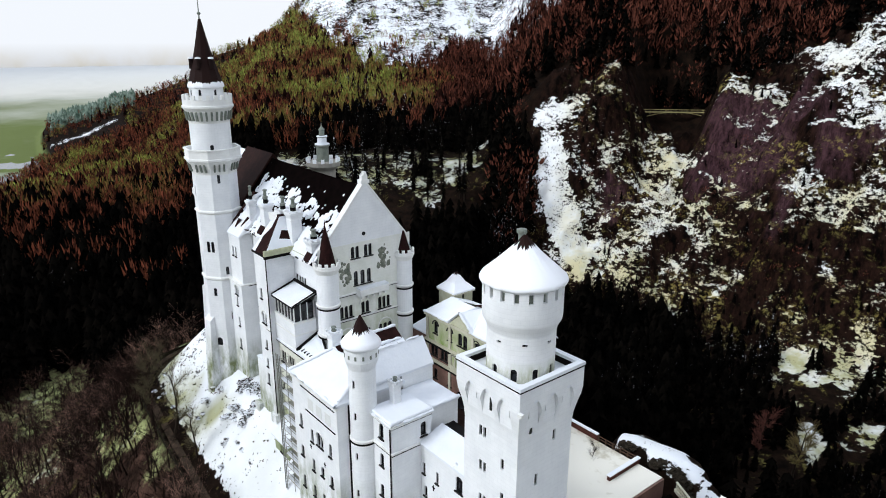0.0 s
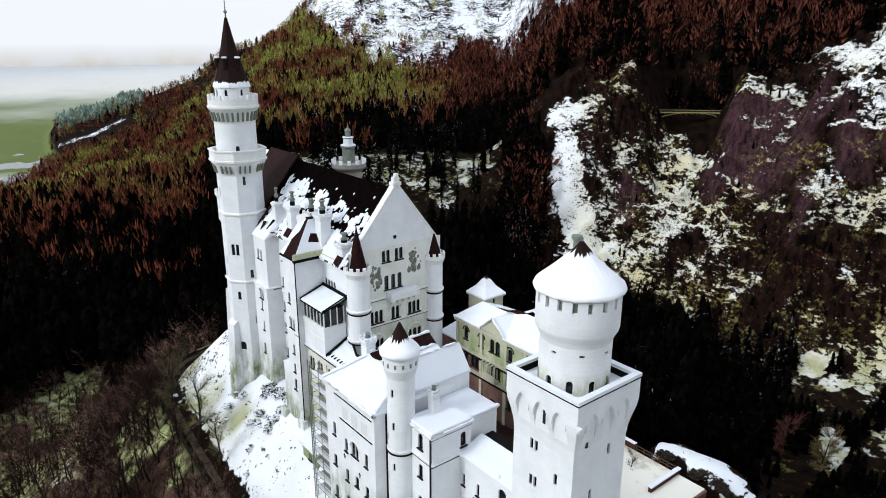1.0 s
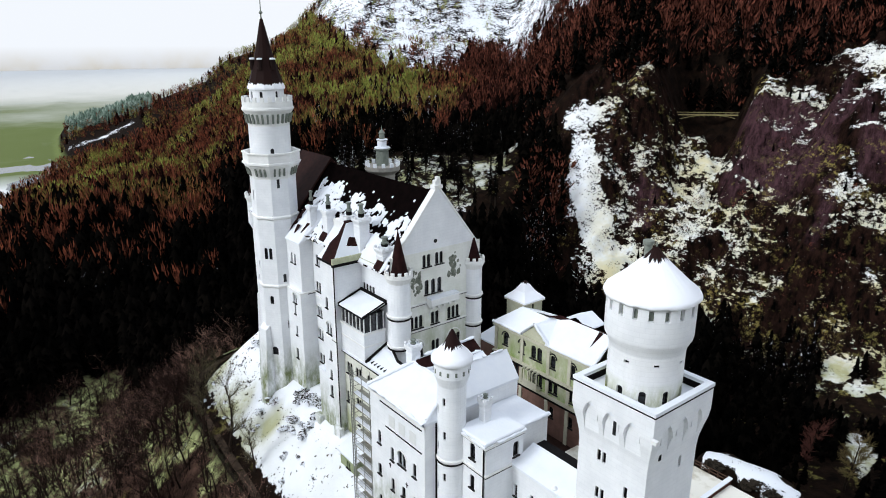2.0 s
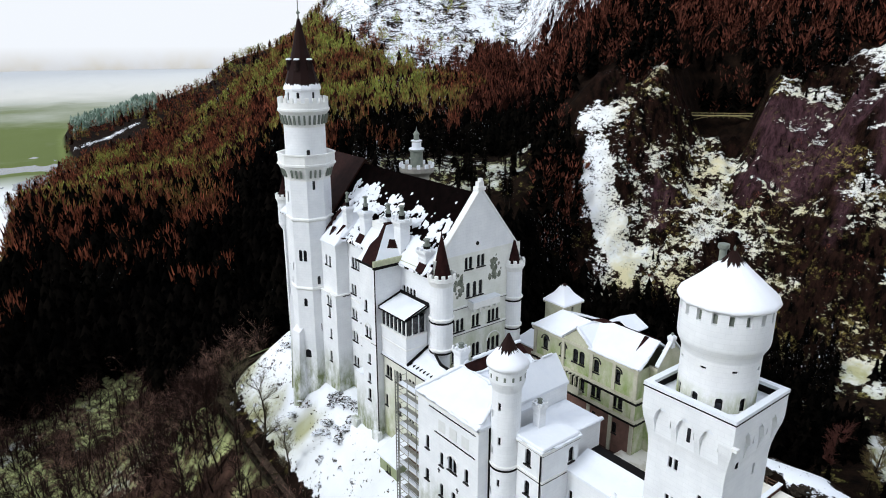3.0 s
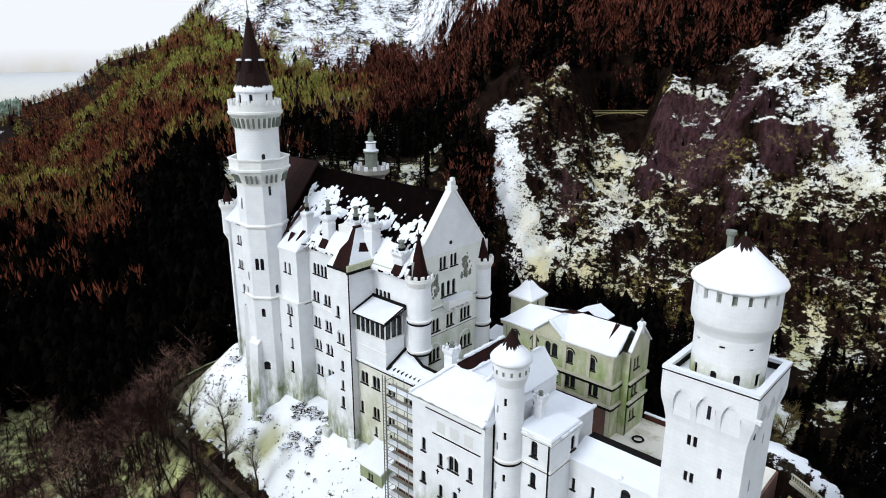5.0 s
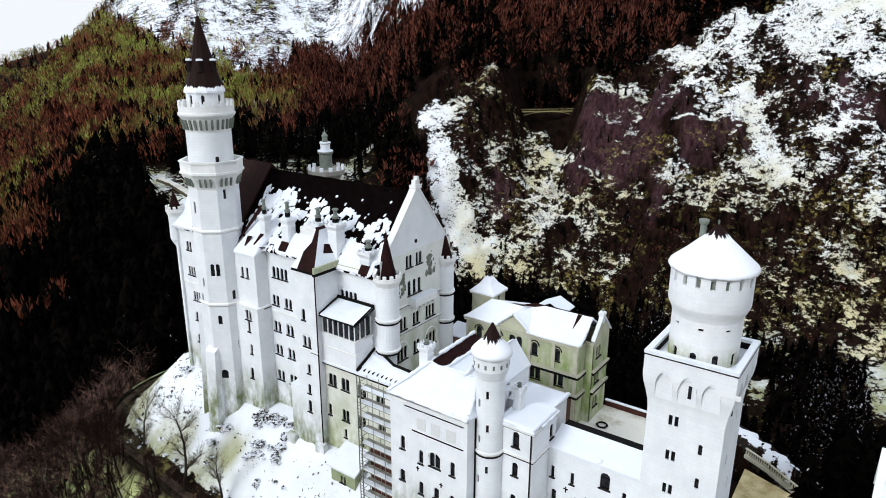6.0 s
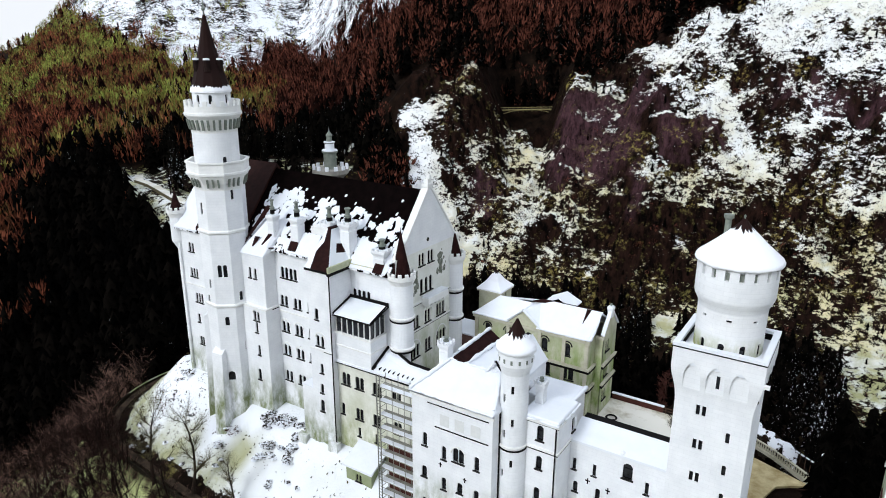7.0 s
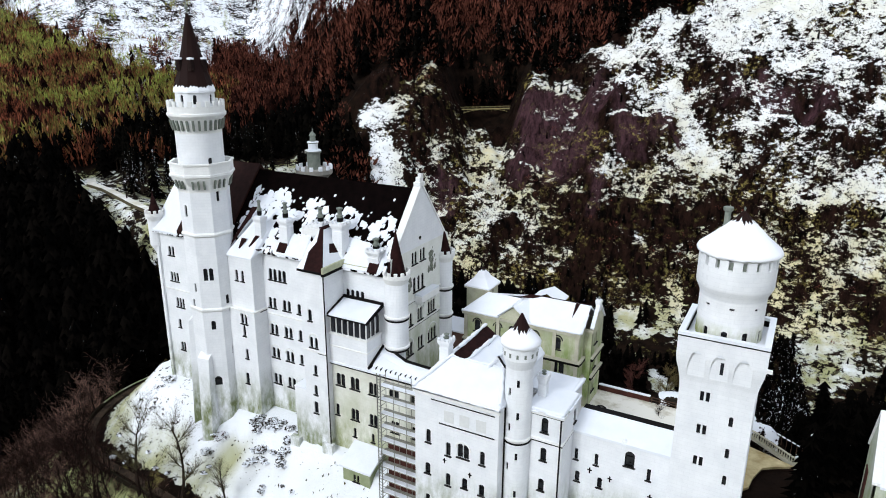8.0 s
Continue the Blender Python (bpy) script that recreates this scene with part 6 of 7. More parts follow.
wall(pav, "wall", flat_map(37.2, 23.6, 0, 1), [0, 4.0], [8, 27.3], wins([2.0], 24.6, 0.3, 2.2, False), CREAM_STONE, "", 0.3, False)
part("rear_wall", made(box, 33.3, 37.1, 27.2, 27.6, 8, 27.3), CREAM_STONE, pav)
part("cornice", made(box, 33.0, 37.5, 23.3, 27.9, 27.2, 27.4), CREAM_TRIM, pav)
part("roof", made(lathe, 35.25, 25.6, [(3.2, 27.4), (3.25, 27.65), (1.6, 28.8), (0.3, 30.3), (0, 30.4)], 4, math.pi / 4), tip_roof("pavilion_snow", 30.0, 1.4, (35.25, 25.6, 0), 1.2), pav, "snow-covered pyramid roof")

# ---- courts, walls, stairs ----
ct = Mat("trodden_snow_on_gravel", 0.85, spec=0.2)
ct.color(ct.mix(ct.ramp(ct.math("ADD", ct.noise(0.16, 6, 0.65), ct.math("MULTIPLY", ct.ramp(ct.height("X"), 54, 66), 0.12)), 0.42, 0.56), (0.40, 0.35, 0.24), (0.74, 0.71, 0.63)))
ct.bump(ct.noise(1.2, 6), 0.4, 0.08)
court = whole("court_floor", made(box, 52.5, 74.6, 2.9, 28.6, 4.0, 11.6), ct.m, "trodden pale court with thin snow", "court", kind="structure")
whole("court_end_wall", made(box, 74.604, 74.9, 3.4, 28.6, 3.0, 11.5), SHADE_RED_STONE, "dark red-brown retaining wall at the court's end", "wall")
# the closed court's shade is put into this dark floor colour
PAVING = plain("court_shade_and_terrace_wall", (0.012, 0.006, 0.005), (0.055, 0.030, 0.024), 0.5, 0.7)
up = whole("upper_court_floor", made(box, 32.5, 52.5, 3.2, KY, 4.0, 10.6), PAVING, "paved upper court with its shade painted dark", "court", kind="structure")
# this wall's dark red-brown is the court's shade, too
lw = thing("court_link_wall", (32.6, 20.0, 8), "wall painted in dark red-brown shade with snow-topped ledge beside the bower house", "wall")
part("wall", made(box, 30.6, 34.75, 19.85, 20.6, 6, 20.6), SHADE_RED_STONE, lw)
g = bmesh.new()
slab(g, [(30.6, 19.7, 20.75), (34.75, 19.7, 20.75), (34.75, 23.4, 21.6), (30.6, 23.4, 21.6)], 0.25)
part("ledge_snow", g, SNOW, lw)
g = bmesh.new()
for i in range(20):
    box(g, 36.0 + i * 0.42, 36.42 + i * 0.42, 13.2, 16.4, 8.0, 15.8 - i * 0.25)
whole("court_stairs", g, GREY_STONE, "grey stone steps down into the court", "stairs", kind="structure")
cw = thing("court_wall", (63, 28.6, 4), "low brown court wall capped with snow", "wall")
part("wall", made(box, 55.5, 63.6, 28.6, 29.0, -4, 12.5), NETTING, cw)
part("coping", made(box, 55.4, 63.7, 28.55, 29.05, 12.5, 12.66), SNOW, cw)
part("return_wall", made(box, 70.3, 70.75, 22.4, 28.9, 2, 12.3), NETTING, cw)
part("return_coping", made(box, 70.25, 70.85, 22.3, 29.0, 12.3, 12.44), SNOW, cw)
rail = thing("court_rail", (67, 28.7, 11.6), "low dark timber rail along the court edge", "fence")
for k in range(6):
    part("post", made(box, 63.9 + k * 1.25, 64.05 + k * 1.25, 28.55, 28.7, 11.3, 12.5), WOOD, rail)
for z in (11.95, 12.4):
    part("beam", made(box, 63.6, 70.3, 28.6, 28.68, z, z + 0.14), WOOD, rail)

# ---- gate house, whose west gable shows at the east end ----
gate = thing("gate_house", (96, 9.7, 2), "pale greenish gate house gable with snowy coping", "building")
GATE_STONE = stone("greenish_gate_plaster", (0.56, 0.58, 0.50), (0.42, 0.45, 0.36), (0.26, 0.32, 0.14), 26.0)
wall(gate, "west_wall", flat_map(91.6, 13.9, 0, -1), [0, 8.4], [0, 21.4], wins([2.2, 6.2], 16.0, 0.8, 1.8), GATE_STONE)
g = bmesh.new()
flat_faces(g, [[(91.6, 13.9, 21.4), (91.6, 5.5, 21.4), (91.6, 9.7, 27.6)], [(91.9, 5.5, 21.4), (91.9, 13.9, 21.4), (91.9, 9.7, 27.6)]])
part("gable", g, GATE_STONE, gate)
g = bmesh.new()
for y0 in (14.1, 5.3):
    slab(g, [(91.4, y0, 21.5), (92.2, y0, 21.5), (92.2, 9.7, 28.0), (91.4, 9.7, 28.0)], 0.35)
part("coping", g, TRIM_STONE, gate, "pale stone gable coping")
g = bmesh.new()
box(g, 91.9, 100.0, 5.5, 5.9, 0, 21.4)
box(g, 91.9, 100.0, 13.5, 13.9, 0, 21.4)
box(g, 99.6, 100.0, 5.9, 13.5, 0, 21.4)
part("side_wall", g, GATE_STONE, gate)
g = bmesh.new()
slab(g, [(92.2, 5.2, 21.2), (100.2, 5.2, 21.2), (100.2, 9.7, 27.3), (92.2, 9.7, 27.3)], 0.3)
slab(g, [(100.2, 14.2, 21.2), (92.2, 14.2, 21.2), (92.2, 9.7, 27.3), (100.2, 9.7, 27.3)], 0.3)
part("roof", g, SNOW, gate, "snow-covered gate house roof")
part("recess", made(box, 91.5, 91.62, 10.6, 12.4, 8.0, 19.5), NETTING, gate, "red-brown boarded recess")


# ---- scaffold, shed, path, road, bridge and walls ----
scaf = thing("scaffold", (38.5, -5.5, 5), "steel scaffold with snowy planks against the wing", "scaffold")
pole = made(lathe, 0, 0, [(0.05, 0), (0.05, 21.5)], 6)
pole_me = bpy.data.meshes.new("pole")
pole.to_mesh(pole_me)
pole.free()
pole_me.materials.append(STEEL)
for x in (36.3, 38.3, 40.2, 41.8):
    for y in (-6.9, -5.6):
        o = new("pole", pole_me)
        o.parent = scaf
        o.location = Vector((x, y, 4.0)) - scaf.location
for k in range(10):
    z = 6.0 + k * 2.0
    part("plank", made(box, 36.1, 41.9, -6.95, -5.5, z, z + 0.09), PLANK, scaf)
    part("plank_snow", made(box, 36.2, 41.8, -6.9, -6.2, z + 0.09, z + 0.2), SNOW, scaf)
    part("guard_rail", made(box, 36.2, 41.9, -7.0, -6.95, z + 1.0, z + 1.06), STEEL, scaf)
    part("end_rail", made(box, 36.2, 36.26, -6.95, -5.6, z + 1.0, z + 1.06), STEEL, scaf)
part("ladder_tower", made(box, 36.0, 36.12, -7.3, -7.2, 4, 26), STEEL, scaf)
part("ladder_side", made(box, 36.5, 36.62, -7.3, -7.2, 4, 26), STEEL, scaf)
for k in range(44):
    part("rung", made(box, 36.12, 36.5, -7.28, -7.22, 4.5 + k * 0.48, 4.55 + k * 0.48), STEEL, scaf)
part("protective_board", made(box, 36.4, 41.7, -5.5, -5.4, 4, 14.8), NETTING, scaf, "dark red-brown boards behind the scaffold")

shed = thing("shed", (30.5, -3.5, 5), "small mossy plaster shed with snowy pitched roof", "shed")
wall(shed, "wall", flat_map(28.2, -5.0, 1, 0), [0, 4.6], [2, 8.6], wins([2.0, 2.6], 6.3, 0.25, 0.9, False), GREEN_WALL)
wall(shed, "side_wall", flat_map(32.8, -5.0, 0, 1), [0, 3.6], [2, 8.6], [], GREEN_WALL)
wall(shed, "side_wall", flat_map(28.2, -1.4, 0, -1), [0, 3.6], [2, 8.6], [], GREEN_WALL)
g = bmesh.new()
slab(g, [(27.8, -5.4, 8.6), (33.2, -5.4, 8.6), (33.2, -1.4, 10.4), (27.8, -1.4, 10.4)], 0.3)
part("roof", g, SNOW, shed, "snow-covered pent roof")


def ribbon(name, pts, width, lift, thick, material, label, category, kind="structure", parent=None):
    """A strip along a plan line that follows the ground."""
    bm = bmesh.new()
    dense = []
    for (x0, y0), (x1, y1) in zip(pts, pts[1:]):
        n = max(1, int(math.hypot(x1 - x0, y1 - y0) / 1.5))
        dense += [(x0 + (x1 - x0) * k / n, y0 + (y1 - y0) * k / n) for k in range(n)]
    dense.append(pts[-1])
    zz = [float(height(x, y)) for x, y in dense]
    zz = [sum(zz[max(0, i - 3):i + 4]) / len(zz[max(0, i - 3):i + 4]) for i in range(len(zz))]
    rows = []
    for i, (x, y) in enumerate(dense):
        a, b = dense[max(0, i - 1)], dense[min(len(dense) - 1, i + 1)]
        tx, ty = b[0] - a[0], b[1] - a[1]
        L = math.hypot(tx, ty)
        nx, ny = ty / L * width / 2, -tx / L * width / 2
        z = zz[i]
        rows.append([bm.verts.new((x + s * nx, y + s * ny, z + h)) for s, h in ((-1, lift - thick), (-1, lift), (1, lift), (1, lift - thick))])
    for p, q in zip(rows, rows[1:]):
        for k in range(4):
            bm.faces.new((p[k], p[(k + 1) % 4], q[(k + 1) % 4], q[k]))
    if parent is not None:
        return part(name, bm, material, parent)
    return whole(name, bm, material, label, category, kind=kind)


def offset_spine(d0, n=60):
    """A line at distance d0 north of the ridge, from the wing's foot round the west end."""
    out = []
    for k in range(n):
        t = k / (n - 1)
        if t < 0.5:
            x = 40 - (40 + 14) * t * 2
            y = 8 - (x + 14) * 8 / 114 - d0
        else:
            a = -math.pi / 2 - (t - 0.5) * 2 * 2.6
            x, y = -14 + d0 * math.cos(a), 8 + d0 * math.sin(a)
        out.append((x, y))
    return out


ribbon("footpath", offset_spine(20.3), 1.25, 0.2, 1.2, ROAD, "dark wet footpath round the castle bank", "path")
pw = thing("path_wall", (-20, -10, -2), "low grey stone wall beside the footpath", "wall")
ribbon("wall", offset_spine(21.7)[6:], 0.28, 0.6, 3.0, plain("dark_mossy_wall", (0.008, 0.006, 0.004), (0.03, 0.025, 0.015), 1.0, 0.9), "", "", parent=pw)
ribbon("coping", offset_spine(21.7)[43:], 0.32, 0.66, 0.1, CREAM_STONE, "", "", parent=pw)
ribbon("forest_road", FOREST_ROAD, 3.6, 0.5, 2.5, GRAVEL, "pale snowy forest road on the valley side", "road")
rw = thing("road_wall", (-150, 94, 3), "low dark stone wall beside the forest road", "wall")
ribbon("wall", [(x + 0.6, y - 2.6) for x, y in FOREST_ROAD[1:]], 0.5, 1.1, 3.0, plain("dark_mossy_stone", (0.05, 0.04, 0.025), (0.14, 0.12, 0.07), 1.0, 0.9), "", "", parent=rw)

bridge = thing("footbridge", (-77, 264, 31), "slender steel footbridge high over the gorge", "bridge")
ba, bb = Vector((-89.5, 251.2, 31.5)), Vector((-64.5, 277.2, 31.5))
bd = (bb - ba).normalized()
bn = Vector((bd.y, -bd.x, 0))


def beam(p, q, w, h):
    bm = bmesh.new()
    d = (q - p).normalized()
    n = Vector((d.y, -d.x, 0)).normalized() * w / 2
    u = Vector((0, 0, h / 2))
    v = [bm.verts.new(e + s * n + t * u) for e in (p, q) for s, t in ((-1, -1), (1, -1), (1, 1), (-1, 1))]
    for f in ((0, 1, 2, 3), (4, 7, 6, 5), (0, 4, 5, 1), (1, 5, 6, 2), (2, 6, 7, 3), (3, 7, 4, 0)):
        bm.faces.new([v[i] for i in f])
    return bm


BRIDGE_PAINT = plain("ochre_bridge_paint", (0.30, 0.25, 0.10), (0.42, 0.36, 0.18), 0.8, 0.6)
part("deck", beam(ba, bb, 2.0, 0.35), BRIDGE_PAINT, bridge)
for s in (-1, 1):
    off = bn * s * 0.95
    part("handrail", beam(ba + off + Vector((0, 0, 1.2)), bb + off + Vector((0, 0, 1.2)), 0.1, 0.1), BRIDGE_PAINT, bridge)
    for k in range(15):
        p = ba.lerp(bb, k / 14) + off
        part("baluster", beam(p, p + bd * 0.08, 0.08, 2.3), BRIDGE_PAINT, bridge)
for k in range(8):
    p, q = ba.lerp(bb, k / 8), ba.lerp(bb, (k + 1) / 8)
    part("truss", beam(p + Vector((0, 0, -3.4 * (2 * k / 8 - 1) ** 2)), q + Vector((0, 0, -3.4 * (2 * (k + 1) / 8 - 1) ** 2)), 0.3, 0.3), BRIDGE_PAINT, bridge)

ramp = thing("ramp_wall", (81, 26, 9), "cream stone balustrade in two flights above ochre trodden ground", "wall")
for p, q, n in ((Vector((76.4, 29.1, 10.7)), Vector((79.9, 27.3, 10.5)), 11), (Vector((80.0, 27.2, 10.45)), Vector((84.9, 24.2, 9.9)), 15)):
    part("plinth", beam(p - Vector((0, 0, 0.25)), q - Vector((0, 0, 0.25)), 0.4, 0.5), CREAM_TRIM, ramp)
    part("hand_rail", beam(p + Vector((0, 0, 0.95)), q + Vector((0, 0, 0.95)), 0.3, 0.14), CREAM_TRIM, ramp)
    for k in range(n):
        c = p.lerp(q, (k + 0.5) / n)
        part("baluster", made(lathe, c.x, c.y, [(0.10, c.z - 0.02), (0.13, c.z + 0.3), (0.07, c.z + 0.65), (0.10, c.z + 0.9)], 6), CREAM_TRIM, ramp)
part("end_post", made(box, 84.85, 85.25, 23.8, 24.3, 8.2, 11.2), CREAM_TRIM, ramp)
part("end_post_cap", made(box, 84.75, 85.35, 23.7, 24.4, 11.2, 11.45), SNOW, ramp)
terrace_plan = [(77.0, 26.6), (84.8, 23.6), (82.6, 22.3), (80.9, 21.0), (80.0, 18.0), (79.7, 15.6), (77.2, 12.5)]
part("terrace_body", made(prism, terrace_plan, 5.0, 9.6), PAVING, ramp, "dark terrace wall under the ochre floor")
part("ramp_floor", made(prism, terrace_plan, 9.6, 9.95), plain("ochre_trodden_earth", (0.30, 0.22, 0.09), (0.66, 0.56, 0.32), 0.5, 0.9), ramp, "ochre trodden ground with thin snow")
garden_rail = thing("garden_rail", (84, 28.5, 9), "dark timber garden rail with snow along its top", "fence")
for k in range(8):
    c, e = Vector((81.5, 30.2, 11.0)).lerp(Vector((87.0, 27.0, 10.6)), k / 8), Vector((0.52, -0.30, -0.04))
    part("rail_snow", beam(c, c + e * (0.9 if k < 5 else 0.55), 0.2, 0.14), SNOW, garden_rail)
    part("rail_post", made(box, c.x - 0.06, c.x + 0.06, c.y - 0.06, c.y + 0.06, 5.5, c.z - 0.02), WOOD, garden_rail)


# snow-laden bushes and boulders on the bank
def clump(x, y, size, seed, dark, snowy=True, label="low snow-laden bush on the bank"):
    rnd = random.Random(seed)
    bm = bmesh.new()
    z = float(height(x, y))
    for k in range(110 if snowy else 150):
        a, q = rnd.random() * 6.283, size * rnd.random() ** 0.6
        px, py, pz = x + q * math.cos(a), y + q * math.sin(a), z + size * 0.55 * rnd.random() * (1 - 0.6 * q / size)
        s = (0.09 + 0.13 * rnd.random()) if snowy else (0.16 + 0.22 * rnd.random())
        vs = [bm.verts.new((px + s * rnd.uniform(-1.2, 1.2), py + s * rnd.uniform(-1.2, 1.2), pz + s * rnd.uniform(-0.2, 0.9))) for _ in range(4)]
        for t in ((0, 1, 2), (0, 2, 3), (0, 3, 1), (1, 2, 3)):
            bm.faces.new([vs[i] for i in t])
    b = thing("bush", (x, y, z), label, "bush", "bushes on the snow bank" if snowy else "hedge on the spur")
    bmesh.ops.remove_doubles(bm, verts=bm.verts[:], dist=0.001)
    part("crown", bm, dark, b)
    if not snowy:
        return
    bm = bmesh.new()
    for k in range(26):
        a, q = rnd.random() * 6.283, size * rnd.random() ** 0.6
        px, py = x + q * math.cos(a), y + q * math.sin(a)
        pz = z + size * (0.25 + 0.35 * rnd.random()) * (1 - 0.6 * q / size)
        s = 0.10 + 0.24 * rnd.random()
        top = bm.verts.new((px + s * rnd.uniform(-0.4, 0.4), py + s * rnd.uniform(-0.4, 0.4), pz + s * 0.4))
        ring = [bm.verts.new((px + s * math.cos(j * 1.257) * rnd.uniform(0.7, 1.3), py + s * math.sin(j * 1.257) * rnd.uniform(0.7, 1.3), pz)) for j in range(5)]
        for j in range(5):
            bm.faces.new((top, ring[j], ring[(j + 1) % 5]))
    tagged(part("snow_cap", bm, SNOW, b), "snow lying on the twigs", kind="stuff")


BUSH_DARK = plain("dark_bush_twigs", (0.012, 0.010, 0.008), (0.05, 0.04, 0.028), 3.0, 0.9)
BUSH_RED = plain("red_brown_bush", (0.020, 0.006, 0.006), (0.06, 0.018, 0.016), 3.0, 0.9)
clump(3.2, -4.4, 1.7, 1, BUSH_RED)
clump(2.0, -6.4, 1.2, 2, BUSH_DARK)
clump(-14.5, 0.6, 1.4, 3, BUSH_DARK)
brnd = random.Random(17)
for i in range(26):
    clump(brnd.uniform(8, 17), brnd.uniform(-6.5, -0.5), brnd.uniform(0.6, 1.1), 100 + i, BUSH_DARK)
for i in range(16):
    clump(brnd.uniform(-20, 22), brnd.uniform(-11.0, -6.5), brnd.uniform(0.35, 0.7), 200 + i, BUSH_DARK)
tr = thing("tyre_ring", (56.1, 24.7, 11.6), "black ring lying on the court", "ring")
bm = bmesh.new()
for i in range(20):
    a0, a1 = 2 * math.pi * i / 20, 2 * math.pi * (i + 1) / 20
    ring = []
    for a in (a0, a1):
        ring.append([bm.verts.new((57.5 + (0.75 + 0.16 * math.cos(b)) * math.cos(a), 22.6 + (0.75 + 0.16 * math.cos(b)) * math.sin(a), 11.78 + 0.16 * math.sin(b))) for b in (0, 1.571, 3.142, 4.712)])
    for k in range(4):
        bm.faces.new((ring[0][k], ring[1][k], ring[1][(k + 1) % 4], ring[0][(k + 1) % 4]))
part("rim", bm, BLACK_IRON_AND_SHADE, tr)

# dark flashing where the wing's roof meets the palace, and the gable verge
for p, q in ((Vector((30.75, -1.6, 22.75)), Vector((30.75, 2.5, 24.8))), (Vector((30.7, 2.5, 24.75)), Vector((35.6, 0.65, 24.1))), (Vector((35.5, 0.66, 24.1)), Vector((42.3, 0.6, 23.85)))):
    part("flashing", beam(p, q, 0.28, 0.3), BLACK_IRON_AND_SHADE, link, "black flashing")
part("verge", beam(Vector((51.2, -3.4, 30.3)), Vector((53.6, -3.35, 27.3)), 0.2, 0.3), BLACK_IRON_AND_SHADE, knights, "black verge board")

# hedge on the east spur
for i, (x, y) in enumerate(((71.6, 31.2), (72.6, 31.8), (73.6, 32.0), (74.6, 31.6), (75.6, 31.2), (76.6, 30.9), (77.6, 30.4), (78.6, 29.8), (79.6, 29.2), (80.6, 28.6), (81.6, 28.0), (82.8, 27.2), (66.5, 31.4), (67.2, 31.7))):
    clump(x, y, 1.0 if x < 77 else 1.4, 400 + i, BUSH_DARK, i == 2, "low snow-laden bush on the bank" if i == 2 else "dark leafless hedge bush beside the garden wall")
# stones, tufts and clods that show through the snow of the bank
rnd = random.Random(55)
bm = bmesh.new()
count = 0
while count < 560:
    x, y = rnd.uniform(-32, 34), rnd.uniform(-19, 6)
    d = float(hill_distance(np.array(x), np.array(y)))
    if not 7.0 < d < 18.5 or (-4.5 < x < 4.5 and y > -5) or (x > 4 and y > -3.5):
        continue
    if rnd.random() > 0.06 + 1.9 * abs(float(fbm(np.array(x), np.array(y), 6.0, 2, 8))):
        continue
    count += 1
    z, s = float(height(x, y)), rnd.uniform(0.06, 0.24)
    vs = [bm.verts.new((x + s * rnd.uniform(-1.3, 1.3), y + s * rnd.uniform(-1.3, 1.3), z + s * k)) for k in (-0.6, 0.2, 0.5, 1.3)]
    for t in ((0, 1, 2), (0, 2, 3), (0, 3, 1), (1, 2, 3)):
        bm.faces.new([vs[i] for i in t])
whole("bank_rubble", bm, plain("dark_stones_and_tufts", (0.015, 0.010, 0.006), (0.10, 0.085, 0.035), 0.8, 0.9), "dark stones and dry tufts poking through snow", "rubble", kind="stuff")
part("loggia_flashing", beam(Vector((24.25, -2.0, 29.8)), Vector((24.25, 2.0, 31.25)), 0.2, 0.22), BLACK_IRON_AND_SHADE, palace)
part("loggia_flashing", beam(Vector((30.95, -2.0, 29.75)), Vector((30.95, 2.0, 31.2)), 0.12, 0.2), BLACK_IRON_AND_SHADE, palace)


# ---- woods ----
def scatter(seed, r0, r1, t0, t1, gap):
    """Plan points over the slopes, spaced wider with distance from the hill."""
    rng = np.random.default_rng(seed)
    pts = []
    r = r0
    while r < r1:
        s = gap(r)
        n = max(1, int(radians(t1 - t0) * r / s))
        th = np.radians(t0 + (t1 - t0) * (np.arange(n) + rng.random(n)) / n)
        rr = r + s * (rng.random(n) - 0.5) * 1.3
        pts.append(np.stack([HUB[0] + rr * np.sin(th), HUB[1] + rr * np.cos(th)], 1))
        r += s
    return np.concatenate(pts), rng


def conifer_shape(rng, tiers, n):
    """Unit conifer: drooping ragged tiers round a thin stem. Returns vertices and triangles."""
    v, f = [], []
    for k in range(tiers):
        top = 1.0 - 0.86 * k / tiers
        low = top - 1.55 / tiers
        rad = 0.10 + 0.20 * ((k + 1) / tiers) ** 0.9
        b = len(v)
        v.append((rng.normal(0, 0.006), rng.normal(0, 0.006), top))
        ph = rng.random() * 6.28
        for i in range(n):
            a = ph + 2 * math.pi * i / n
            q = rad * (1.0 if i % 2 else 0.55) * (0.75 + 0.5 * rng.random())
            v.append((q * math.cos(a), q * math.sin(a), max(0.02, low + (0.0 if i % 2 else 0.5 / tiers) + rng.normal(0, 0.012))))
        for i in range(n):
            f.append((b, b + 1 + i, b + 1 + (i + 1) % n))
    return np.array(v), np.array(f)


